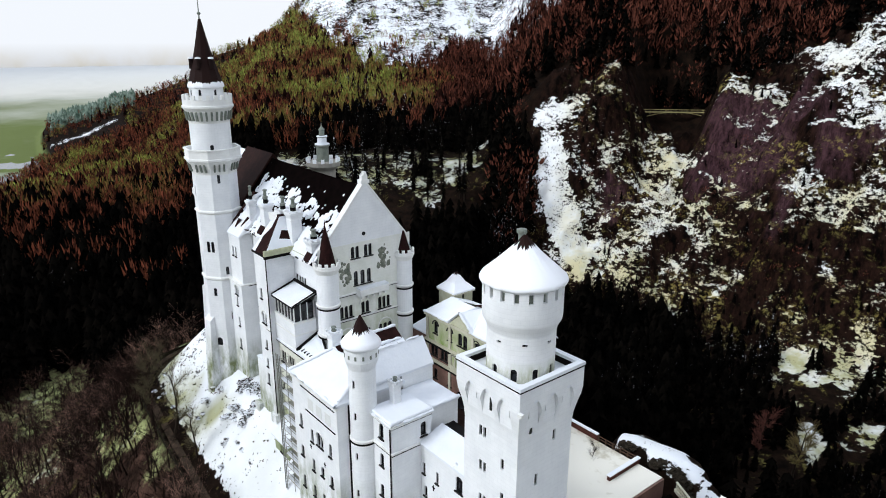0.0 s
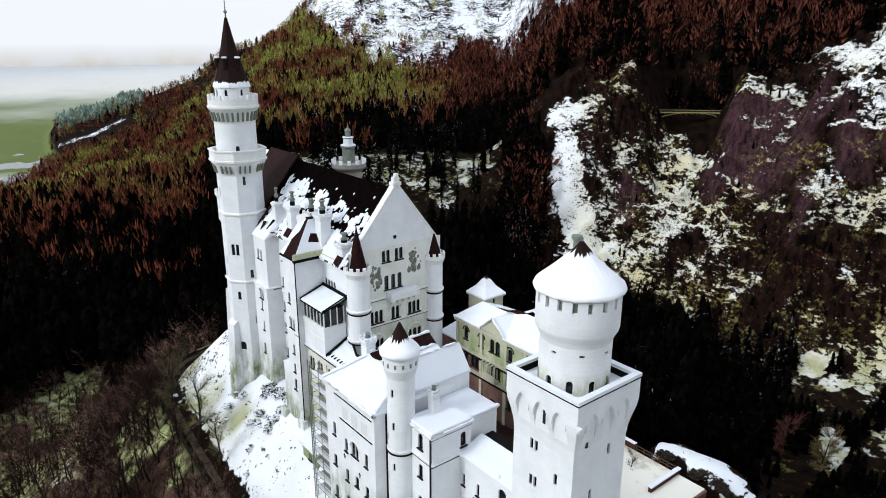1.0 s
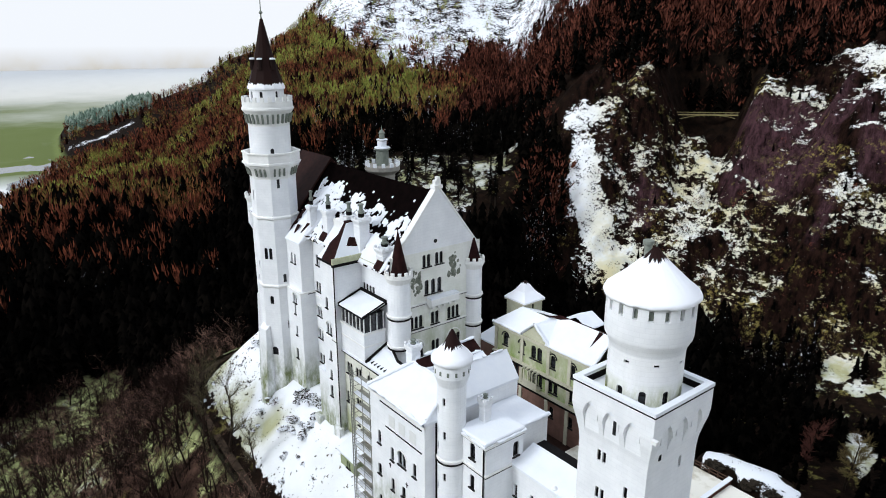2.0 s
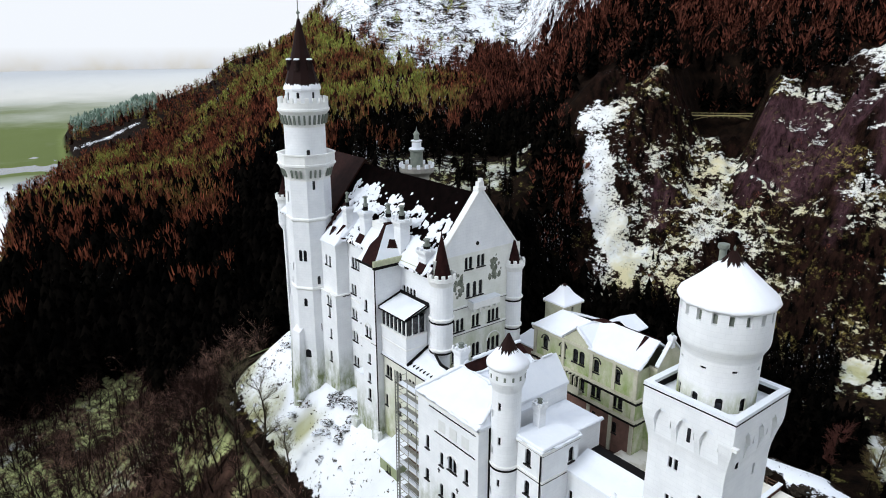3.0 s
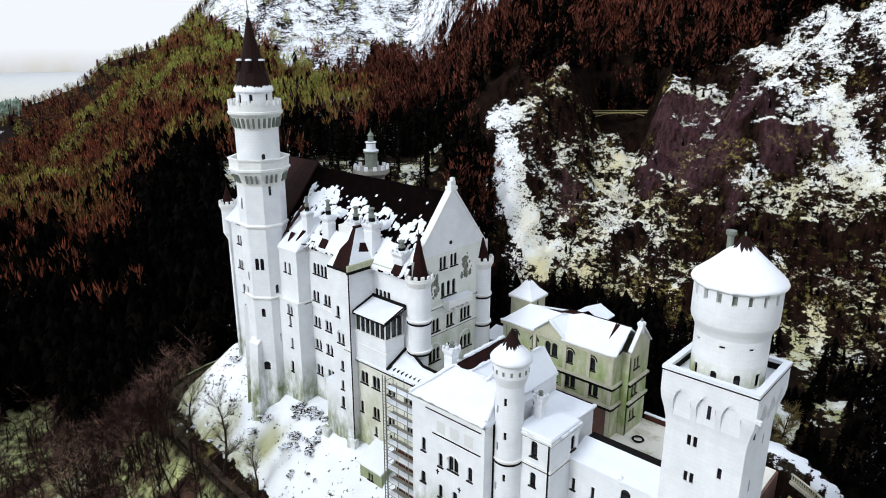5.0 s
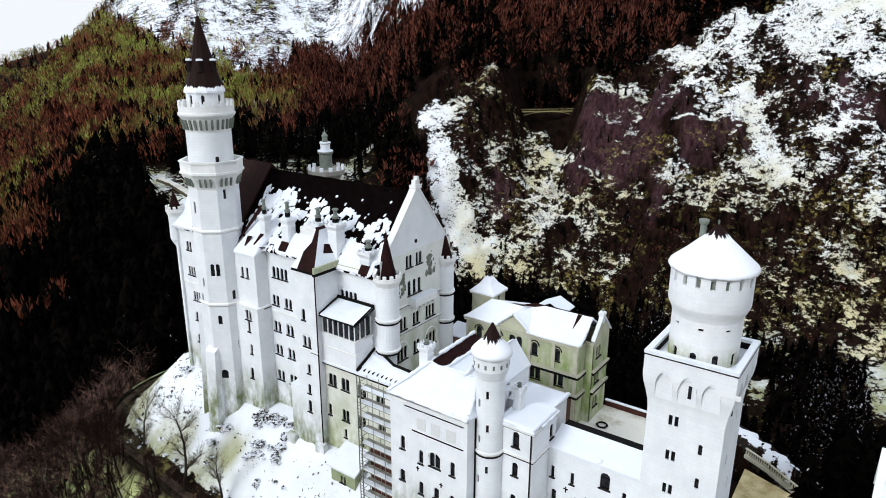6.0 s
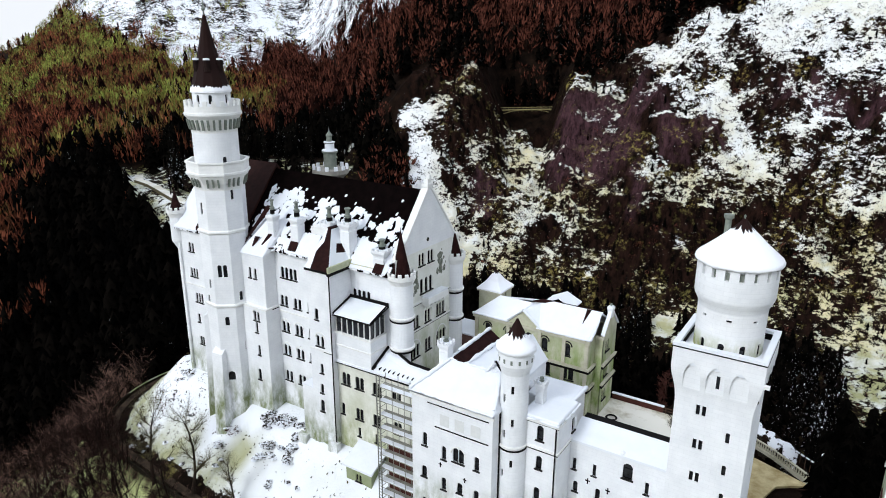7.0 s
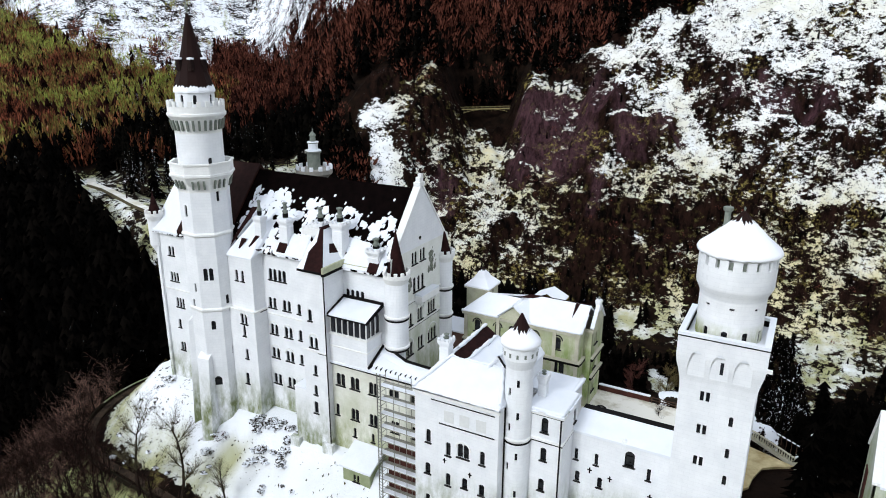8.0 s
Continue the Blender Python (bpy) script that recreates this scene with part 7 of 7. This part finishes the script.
def shrub_crown_shape(rng, blades):
    """Unit leafless crown seen from afar: a sheaf of thin upright slivers."""
    v, f = [], []
    for k in range(blades):
        z0 = 0.12 + 0.7 * rng.random()
        q = 0.30 * math.sqrt(rng.random()) * math.sin(math.pi * min(1.0, z0 + 0.12)) ** 0.6
        a = rng.random() * 6.28
        x, y = q * math.cos(a), q * math.sin(a)
        z1 = min(1.0, z0 + 0.12 + 0.16 * rng.random())
        w = 0.013 + 0.022 * rng.random()
        c, s = math.cos(a * 3), math.sin(a * 3)
        b = len(v)
        v += [(x - w * c, y - w * s, z0), (x + w * c, y + w * s, z0 + 0.05), (x * 1.35, y * 1.35, z1)]
        f.append((b, b + 1, b + 2))
    return np.array(v), np.array(f)


def plant(name, shapes, pts, heights, spread, rng, material, label, category):
    """All the trees of a far wood in one joined mesh."""
    verts, tris, off = [], [], 0
    zs = height(pts[:, 0], pts[:, 1])
    pick = rng.integers(0, len(shapes), len(pts))
    for k, (sv, sf) in enumerate(shapes):
        sel = np.where(pick == k)[0]
        if not len(sel):
            continue
        a = rng.random(len(sel)) * 6.28
        c, s = np.cos(a)[:, None], np.sin(a)[:, None]
        h, w = heights[sel][:, None], (heights[sel] * spread * (0.8 + 0.4 * rng.random(len(sel))))[:, None]
        x = (sv[None, :, 0] * c - sv[None, :, 1] * s) * w + pts[sel, 0][:, None]
        y = (sv[None, :, 0] * s + sv[None, :, 1] * c) * w + pts[sel, 1][:, None]
        z = sv[None, :, 2] * h + zs[sel][:, None] - 0.4
        verts.append(np.stack([x, y, z], -1).reshape(-1, 3))
        tris.append((sf[None] + (np.arange(len(sel)) * len(sv))[:, None, None] + off).reshape(-1, 3))
        off += len(sel) * len(sv)
    verts, tris = np.concatenate(verts), np.concatenate(tris)
    me = bpy.data.meshes.new(name)
    me.vertices.add(len(verts))
    me.vertices.foreach_set("co", verts.astype(np.float32).ravel())
    me.loops.add(len(tris) * 3)
    me.loops.foreach_set("vertex_index", tris.astype(np.int32).ravel())
    me.polygons.add(len(tris))
    me.polygons.foreach_set("loop_start", np.arange(0, len(tris) * 3, 3, dtype=np.int32))
    me.polygons.foreach_set("loop_total", np.full(len(tris), 3, dtype=np.int32))
    me.update(calc_edges=True)
    me.materials.append(material)
    return tagged(new(name, me), label, category, kind="stuff")


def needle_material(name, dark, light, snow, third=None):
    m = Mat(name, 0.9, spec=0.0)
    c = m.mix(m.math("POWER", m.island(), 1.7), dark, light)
    if third:
        c = m.mix(m.math("MULTIPLY", m.math("MULTIPLY", m.ramp(m.math("ADD", m.noise(0.016, 6, 0.7), m.math("MULTIPLY", m.ramp(m.height(), -30, 70), 0.08)), 0.52, 0.62), m.ramp(m.height("X"), -190, -340)), m.ramp(m.noise(0.25, 3), 0.35, 0.6)), c, third)
    n = m.t.nodes.new("ShaderNodeSeparateXYZ")
    m.link(m.t.nodes["Geometry"].outputs["Normal"], n.inputs[0])
    fleck = m.math("MULTIPLY", m.ramp(m.math("ADD", m.math("ADD", m.noise(1.1, 4, 0.7, (1, 1, 0.5)), m.math("MULTIPLY", m.ramp(m.height("Y"), 90, 160), 0.055)), m.math("MULTIPLY", m.math("SUBTRACT", m.noise(0.016, 3, 0.5), 0.5), 0.5)), snow, snow + 0.05), m.ramp(m.math("ABSOLUTE", n.outputs["Z"]), 0.1, 0.3), True)
    m.color(m.mix(fleck, c, (0.80, 0.82, 0.86)))
    return m.m


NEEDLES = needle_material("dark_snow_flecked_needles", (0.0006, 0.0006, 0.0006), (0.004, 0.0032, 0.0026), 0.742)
NEEDLES_FAR = needle_material("far_dark_needles", (0.003, 0.0015, 0.0013), (0.034, 0.012, 0.009), 0.76)
BROWN_FAR = needle_material("bare_brown_crowns", (0.026, 0.010, 0.007), (0.300, 0.092, 0.050), 0.80, (0.34, 0.42, 0.09))
BROWN_DARK = needle_material("dark_brown_crowns", (0.006, 0.0022, 0.0016), (0.20, 0.068, 0.045), 0.80)

srng = np.random.default_rng(5)
FIRS = [conifer_shape(srng, 6, 8) for _ in range(6)]
FIRS_NEAR = [conifer_shape(srng, 10, 11) for _ in range(7)]
FIRS_GATE = [conifer_shape(srng, 18, 17) for _ in range(7)]
FIRS_FAR = [conifer_shape(srng, 4, 6) for _ in range(5)]
BARE_FAR = [shrub_crown_shape(srng, 46) for _ in range(5)]


def gully_near(th, r):
    """How far a plan point lies from the snow gully's middle, in half widths."""
    mid = np.interp(r, (288, 300, 309, 318, 325, 338, 356), (-34.3, -34.4, -35.5, -37.0, -37.7, -38.0, -38.6))
    half = np.interp(r, (288, 294, 300, 309, 318, 325, 338, 356), (0.3, 0.6, 1.7, 2.2, 1.5, 1.0, 1.4, 1.5))
    return np.where(r < 358, np.abs(th - mid) / half, 9.0)


def grow(pts, rng):
    """Which of the plan points carry trees, and in which wood they stand."""
    x, y = pts[:, 0], pts[:, 1]
    th, r = bearings(x, y)
    d = hill_distance(x, y)
    s = snow_cover(x, y)
    out = 1 + 11.0 / np.maximum(r, 1)
    s = np.where((th > -24) & (r < 300), np.maximum(s, snow_cover(HUB[0] + (x - HUB[0]) * out, HUB[1] + (y - HUB[1]) * out)), s)
    z = height(x, y)
    gate_side = (x > 85.5) & (x < 130) & (y > 1) & (y < 60) & (d <= 24) & ~((x > 88) & (x < 102) & (y > 2) & (y < 17))
    keep = ((d > 24) | gate_side) & (z > -104) & ((th > -64.0) | (r < 850) | ((r > 1160) & (r < 1330)) | ((th > -75) & (r < 1330)))
    rocky = (th > -38.8) & (r > 288) & (r < rim(th))
    slope = (th > -24) & (r > 170) & (r <= 300)
    clump = fbm(x, y, 24, 3, 31)
    odds = np.where(rocky, np.where(clump > 0.05, 0.7, 0.2) * np.where((th > -20) & (r > 312), 0.22, 1.0) * np.where(s > 0.7, 0.3, 1.0) * np.where(purple_rock(x, y) > 0.4, 0.15, 1.0), 1.0)
    odds = np.where((gully_near(th, r) < 1.3) & (r > 286), 0.0, odds)
    odds = np.where(slope, np.where(s > 0.35, 0.42, 0.85) * np.where(th > -9, 0.95, 1.0), odds)
    odds = np.where((s > 0.3) & ~rocky & ~slope & (r < 440), 0.06, odds)
    odds = np.where((s > 0.4) & (r > 430), np.where(th < -53, 0.34, 0.28), odds)
    glade = np.hypot((th + 50.5) / 8.5, (r - 314) / 46) < 1
    odds = np.where(glade, 0.03, odds)
    ahead = [clearings(HUB[0] + (x - HUB[0]) * (1 + g / r), HUB[1] + (y - HUB[1]) * (1 + g / r)) for g in (0, 7, 14, 21)]
    odds = np.where(np.maximum.reduce(ahead) > 0.4, 0.04, odds)
    odds = np.where((th > -18) & (th < -11.5) & (r > 175) & (r < 225), 0.15, odds)
    odds = np.where(gate_side, 1.0, odds)
    keep &= ~((np.abs(th + 28.4) < 3.6) & (r > 332) & (r < 373))
    keep &= rng.random(len(pts)) < odds
    start = np.interp(th, (-90, -74, -62, -50, -44), (275, 298, 330, 392, 430)) + 130 * clump
    brown = np.where(th < -43, ((r > start) & (rng.random(len(pts)) < np.where(r < 470, 0.55, 0.8))) | ((s > 0.4) & (r > 430) & (rng.random(len(pts)) < 0.7)), (r > rim(th) + 45 + 70 * clump) & (rng.random(len(pts)) < 0.6))
    tall = np.where(rocky, 3.6, np.where(slope, np.where(s > 0.35, 2.4, 9.0), np.where(gate_side, 11.0, 14.0))) * np.where((s > 0.4) & (r > 430), 0.5, 1.0)
    return keep, brown, tall, th


def leafless_share(th, r, rng):
    """On the crags and lower glades part of the growth is leafless scrub."""
    return (th > -42) & (rng.random(len(th)) < np.where((th > -24) & (r < 300), 0.75, 0.5))


near_pts, rng = scatter(11, 70, 420, -100, 22, lambda r: max(3.2, r / 92))
keep, brown, tall, th = grow(near_pts, rng)
clear = np.ones(len(near_pts), bool)
for reach in (0, 9, 18, 27):
    out = 1 + reach / np.maximum(np.hypot(near_pts[:, 0] - HUB[0], near_pts[:, 1] - HUB[1]), 1)
    clear &= road_distance(HUB[0] + (near_pts[:, 0] - HUB[0]) * out, HUB[1] + (near_pts[:, 1] - HUB[1]) * out) > 6.5
keep &= clear
bare_zone = ((hill_distance(near_pts[:, 0], near_pts[:, 1]) < 98) & (near_pts[:, 1] < -8) & (near_pts[:, 0] > -118)) | (hill_distance(near_pts[:, 0], near_pts[:, 1]) < 62) & (near_pts[:, 1] < 6) & (near_pts[:, 0] > -75)
keep &= ~bare_zone
hts = tall * (0.5 + 0.85 * rng.random(len(near_pts)))
near_r = bearings(near_pts[:, 0], near_pts[:, 1])[1]
scrub = leafless_share(th, near_r, rng) & ((near_r > 292) | ((near_r > 170) & (tall < 3)))
m1 = keep & ~brown & ~scrub
close = near_r < 215
gate_wood = m1 & (near_pts[:, 0] > 84) & (near_pts[:, 1] > 0) & (near_r < 125)
far_side = m1 & (near_r < 125) & ~gate_wood
fir_kinds = []
for sv, sf in FIRS_GATE:
    fir = thing("conifer", (0, 0, 0), "black ragged conifer beside the gate house", "tree", "conifers beside the gate house")
    stem = bmesh.new()
    lathe(stem, 0, 0, [(0.022, -0.08), (0.018, 0.3), (0.004, 0.98)], 6)
    part("trunk", stem, BARK, fir)
    crown_me = bpy.data.meshes.new("crown")
    crown_me.from_pydata((sv * (0.6, 0.6, 1.0)).tolist(), [], sf.tolist())
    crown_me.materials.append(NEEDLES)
    new("crown", crown_me).parent = fir
    fir_kinds.append(fir)
for i, k in enumerate(np.where(gate_wood)[0]):
    x, y, h = float(near_pts[k, 0]), float(near_pts[k, 1]), float(hts[k])
    at = pose(x, y, float(height(x, y)) - 0.2, 0, 0, 77.0 * i) @ Matrix.Diagonal((h, h, h, 1))
    if i < len(fir_kinds):
        fir_kinds[i].matrix_basis = at
    else:
        copy_thing(fir_kinds[i % 7], at @ Matrix.Diagonal((*[1 / c for c in fir_kinds[i % 7].scale], 1)))
close &= ~(gate_wood | far_side)
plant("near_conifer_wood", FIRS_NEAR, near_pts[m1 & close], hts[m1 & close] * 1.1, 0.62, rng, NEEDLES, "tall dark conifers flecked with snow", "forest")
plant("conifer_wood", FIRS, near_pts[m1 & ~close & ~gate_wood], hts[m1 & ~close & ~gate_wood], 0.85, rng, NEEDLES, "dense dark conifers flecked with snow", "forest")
wave = th + 9 * fbm(near_pts[:, 0], near_pts[:, 1], 50, 3, 7)
m2 = keep & brown & (wave < -46)
plant("leafless_wood", BARE_FAR, near_pts[m2], hts[m2], 0.9, rng, BROWN_FAR, "leafless red-brown woodland on the slope", "forest")
m3 = keep & brown & (wave >= -46)
m4 = keep & ~brown & scrub
plant("hillside_scrub", BARE_FAR, near_pts[m4], hts[m4] * 0.8, 1.6, rng, BROWN_DARK, "dark leafless scrub on the crags and glades", "scrub")
# wooded spit in the plain
lake_rng = np.random.default_rng(8)
k = lake_rng.random(420)
spit_th, spit_r = np.radians(-80.3 + 6.0 * k), 1285 + lake_rng.normal(0, 28, 420)
spit = np.stack([HUB[0] + spit_r * np.sin(spit_th), HUB[1] + spit_r * np.cos(spit_th)], 1)
# distance haze is part of this pale needle colour
plant("spit_wood", FIRS_FAR, spit, 12 + 9 * lake_rng.random(420), 1.1, lake_rng, needle_material("haze_teal_conifers", (0.08, 0.12, 0.09), (0.26, 0.32, 0.26), 0.74), "pale teal conifers on the wooded spit, haze in their colour", "forest")
far_pts, rng2 = scatter(12, 420, 1340, -100, 22, lambda r: r / 108)
keep, brown, tall, th = grow(far_pts, rng2)
hts2 = tall * (0.55 + 0.65 * rng2.random(len(far_pts)))
f1 = keep & ~brown
plant("far_conifer_wood", FIRS_FAR, far_pts[f1], hts2[f1], 1.0, rng2, NEEDLES_FAR, "far dark conifers covering the mountain", "forest")
wave = th + 14 * fbm(far_pts[:, 0], far_pts[:, 1], 90, 3, 7)
f2 = keep & brown & (wave < -47)
plant("far_leafless_wood", BARE_FAR, far_pts[f2], hts2[f2], 1.0, rng2, BROWN_FAR, "far brown and olive woodland on the mountain flank", "forest")
f3 = keep & brown & (wave >= -47)
plant("dark_leafless_wood", BARE_FAR, np.concatenate([near_pts[m3], far_pts[f3]]), np.concatenate([hts[m3], hts2[f3]]), 1.0, rng2, BROWN_DARK, "dark red-brown leafless woodland behind the crags", "forest")


# low dark scrub that breaks up the snow of the crags
SCRUB = [shrub_crown_shape(srng, 18) for _ in range(6)]
crag_pts, crng = scatter(19, 293, 375, -36.5, 9, lambda r: 1.55)
c_th, c_r = bearings(crag_pts[:, 0], crag_pts[:, 1])
c_odds = np.where(c_th < -20.5, 0.34, np.where(c_r > 320, 0.26, 0.42)) * (0.35 + 2.2 * np.clip(fbm(crag_pts[:, 0], crag_pts[:, 1], 14, 3, 87) + 0.2, 0, 1))
c_odds = np.where((gully_near(c_th, c_r) < 1.1) | ((np.abs(c_th + 28.4) < 3.0) & (c_r > 330)), 0, c_odds)
c_odds = np.where((c_th > -3.5) & (c_r < 318), 0.25 * c_odds, c_odds)
crag_pts = crag_pts[crng.random(len(crag_pts)) < c_odds]
plant("crag_scrub", SCRUB, crag_pts, 1.6 + 2.2 * crng.random(len(crag_pts)) ** 2, 1.5, crng, needle_material("blackish_scrub", (0.002, 0.0012, 0.001), (0.035, 0.020, 0.012), 0.74), "low dark scrub dotting the snowy crags", "scrub")


# leafless trees near the castle
def limb(v, f, p0, p1, r0, r1, n=4):
    d = (p1 - p0).normalized()
    s = d.orthogonal().normalized()
    t = d.cross(s)
    b = len(v)
    for p, r in ((p0, r0), (p1, r1)):
        for i in range(n):
            a = 2 * math.pi * i / n
            v.append(p + (s * math.cos(a) + t * math.sin(a)) * r)
    for i in range(n):
        f.append((b + i, b + (i + 1) % n, b + n + (i + 1) % n, b + n + i))


def bare_tree_shape(rnd, h, dense=1.0, flat=False, thick=1.0):
    """Trunk and limbs, and the twigs, of a leafless tree with its foot at the origin."""
    tv, tf, wv, wf = [], [], [], []

    def twig(p0, p1, r0, r1):
        if not flat:
            return limb(wv, wf, p0, p1, r0 * thick, r1 * thick, 3)
        b, s = len(wv), (p1 - p0).orthogonal().normalized() * r0 * 1.6
        wv.extend((p0 - s, p0 + s, p1))
        wf.append((b, b + 1, b + 2))
    p, d, r = Vector((0, 0, -0.6)), Vector((rnd.gauss(0, 0.06), rnd.gauss(0, 0.06), 1)).normalized(), h * 0.027
    forks = []
    for k in range(6):
        q = p + d * (h * 0.15)
        limb(tv, tf, p, q, r, r * 0.78, 5)
        p, r = q, r * 0.78
        d = (d + Vector((rnd.gauss(0, 0.10), rnd.gauss(0, 0.10), 0.05))).normalized()
        if k > 0:
            forks += [(p, r)] * (2 if k < 4 else 3)
    for q, r0 in forks:
        a = rnd.random() * 6.283
        e = Vector((math.cos(a), math.sin(a), 0.7 + 0.9 * rnd.random())).normalized()
        s = q
        length = h * (0.13 + 0.09 * rnd.random())
        rr = r0 * 0.55
        for j in range(2):
            t = s + e * length * 0.6
            limb(tv, tf, s, t, rr, rr * 0.6, 3)
            for _ in range(int(4 * dense)):
                g = (e + Vector((rnd.gauss(0, 0.55), rnd.gauss(0, 0.55), rnd.gauss(0.25, 0.35)))).normalized()
                m0 = s.lerp(t, 0.3 + 0.7 * rnd.random())
                m1 = m0 + g * length * (0.35 + 0.4 * rnd.random())
                twig(m0, m1, rr * 0.35, rr * 0.12)
                for _ in range(3):
                    g2 = (g + Vector((rnd.gauss(0, 0.6), rnd.gauss(0, 0.6), rnd.gauss(0.1, 0.4)))).normalized()
                    n0 = m0.lerp(m1, 0.4 + 0.6 * rnd.random())
                    twig(n0, n0 + g2 * length * 0.3, rr * 0.18, rr * 0.08)
            s, rr = t, rr * 0.6
            e = (e + Vector((rnd.gauss(0, 0.25), rnd.gauss(0, 0.25), 0.25))).normalized()
    return (tv, tf), (wv, wf)


def to_mesh(name, vf, material):
    me = bpy.data.meshes.new(name)
    me.from_pydata([tuple(p) for p in vf[0]], [], vf[1])
    me.materials.append(material)
    return me


def bare_tree(x, y, h, seed, label, twigs=None, group="leafless trees on the snow bank", thick=1.0):
    rnd = random.Random(seed)
    trunk, crown = bare_tree_shape(rnd, h, 4.0, False, thick)
    z = float(height(x, y))
    t = thing("bare_tree", (x, y, z), label, "tree", group)
    for nm, vf, mt in (("trunk", trunk, BARK), ("crown", crown, twigs or TWIG)):
        o = new(nm, to_mesh(nm, vf, mt))
        o.parent = t


for i, (x, y, h) in enumerate(((-5, -14.6, 15.0), (3.0, -13.0, 14.5), (11.6, -12.2, 9.5))):
    bare_tree(x, y, h, 40 + i, "leafless dark-trunked tree with brown twigs on the snow bank")
bare_tree(65.7, 24.7, 5.0, 77, "small dark leafless tree standing in the court", BARK, "")
OLIVE_TWIG = plain("mossy_olive_twigs", (0.07, 0.03, 0.018), (0.22, 0.19, 0.06), 0.35, 0.9)
RED_TWIG = plain("red_brown_twigs", (0.05, 0.018, 0.014), (0.16, 0.065, 0.05), 0.6, 0.9)
bare_tree(47.0, 150.0, 19.0, 78, "broad mossy olive-brown leafless tree in the valley", OLIVE_TWIG, "", 2.4)
bare_tree(36.0, 149.5, 18.0, 79, "leafless red-brown tree in the valley", RED_TWIG, "", 2.4)



def tall_fir(x, y, h, seed):
    """A tall forest-edge fir: bare lower trunk, ragged drooping tiers laden with snow."""
    rng = np.random.default_rng(seed)
    z = float(height(x, y))
    t = thing("fir_tree", (x, y, z), "tall dark fir with bare trunk and snow-flecked branches", "tree", "tall firs at the clearing")
    bm = bmesh.new()
    lathe(bm, 0, 0, [(0.30, -0.8), (0.24, h * 0.4), (0.10, h * 0.85), (0.02, h)], 6)
    me = bpy.data.meshes.new("trunk")
    bm.to_mesh(me)
    bm.free()
    me.materials.append(BARK)
    new("trunk", me).parent = t
    low = 0.22 + 0.25 * rng.random()
    v, f = [], []
    tiers = 15
    for k in range(tiers):
        q = k / (tiers - 1)
        top = h * (1 - (1 - low) * q)
        rad = h * (0.03 + 0.115 * q ** 0.8) * (0.75 + 0.5 * rng.random())
        b, n, ph = len(v), 11, rng.random() * 6.28
        v.append((0, 0, top))
        for i in range(n):
            a = ph + 6.2832 * i / n
            w = rad * (1.0 if i % 2 else 0.45) * (0.6 + 0.7 * rng.random())
            v.append((w * math.cos(a), w * math.sin(a), top - h * (0.075 if i % 2 else 0.04) - 0.25 * w))
        f += [(b, b + 1 + i, b + 1 + (i + 1) % n) for i in range(n)]
    me = bpy.data.meshes.new("crown")
    me.from_pydata(v, [], f)
    me.materials.append(FIR_SNOWY)
    new("crown", me).parent = t


FIR_SNOWY = needle_material("snow_laden_needles", (0.0008, 0.0008, 0.0007), (0.006, 0.005, 0.004), 0.70)
frng = np.random.default_rng(31)
for i in range(50):
    th0, r0 = radians(frng.uniform(-58.5, -43.0)), frng.uniform(292, 352)
    tall_fir(HUB[0] + r0 * math.sin(th0), HUB[1] + r0 * math.cos(th0), frng.uniform(13, 23), 500 + i)

rnd = random.Random(9)
forms = [bare_tree_shape(rnd, 1.0, 1.0, True) for _ in range(7)]
wood_rng = np.random.default_rng(21)
wood_v, wood_f, wood_m, off = [], [], [], 0
placed = 0
while placed < 1250:
    x, y = wood_rng.uniform(-118, 70), wood_rng.uniform(-75, 6)
    d = float(hill_distance(np.array(x), np.array(y)))
    if not 21.8 < d < (96 if y < -8 else 60) or (d > 42 and wood_rng.random() < 0.45):
        continue
    placed += 1
    z, h, a = float(height(x, y)), wood_rng.uniform(12, 20), wood_rng.uniform(0, 6.28)
    c, s = math.cos(a) * h, math.sin(a) * h
    for kind, vf in enumerate(forms[int(wood_rng.integers(0, 7))]):
        pv = np.array([tuple(p) for p in vf[0]])
        wood_v.append(np.stack([pv[:, 0] * c - pv[:, 1] * s + x, pv[:, 0] * s + pv[:, 1] * c + y, pv[:, 2] * h + z], 1))
        wood_f += [tuple(i + off for i in q) for q in vf[1]]
        wood_m += [kind] * len(vf[1])
        off += len(pv)
me = bpy.data.meshes.new("bare_wood")
me.from_pydata(np.concatenate(wood_v).tolist(), [], wood_f)
me.materials.append(plain("black_wet_trunks", (0.004, 0.003, 0.002), (0.020, 0.012, 0.009), 2.0, 0.9))
tw = Mat("dark_brown_twigs", 0.9, spec=0.03)
tw_c = tw.mix(tw.ramp(tw.noise(0.7, 4, 0.6), 0.35, 0.7), (0.004, 0.002, 0.0018), (0.035, 0.017, 0.014))
tw.color(tw.mix(tw.math("MULTIPLY", tw.ramp(tw.noise(0.07, 4, 0.6), 0.46, 0.60), tw.ramp(tw.noise(0.5, 3, 0.6), 0.45, 0.62)), tw_c, (0.42, 0.25, 0.19)))
me.materials.append(tw.m)
me.polygons.foreach_set("material_index", wood_m)
tagged(new("bare_wood", me), "leafless dark woodland below the castle bank", "forest", kind="stuff")
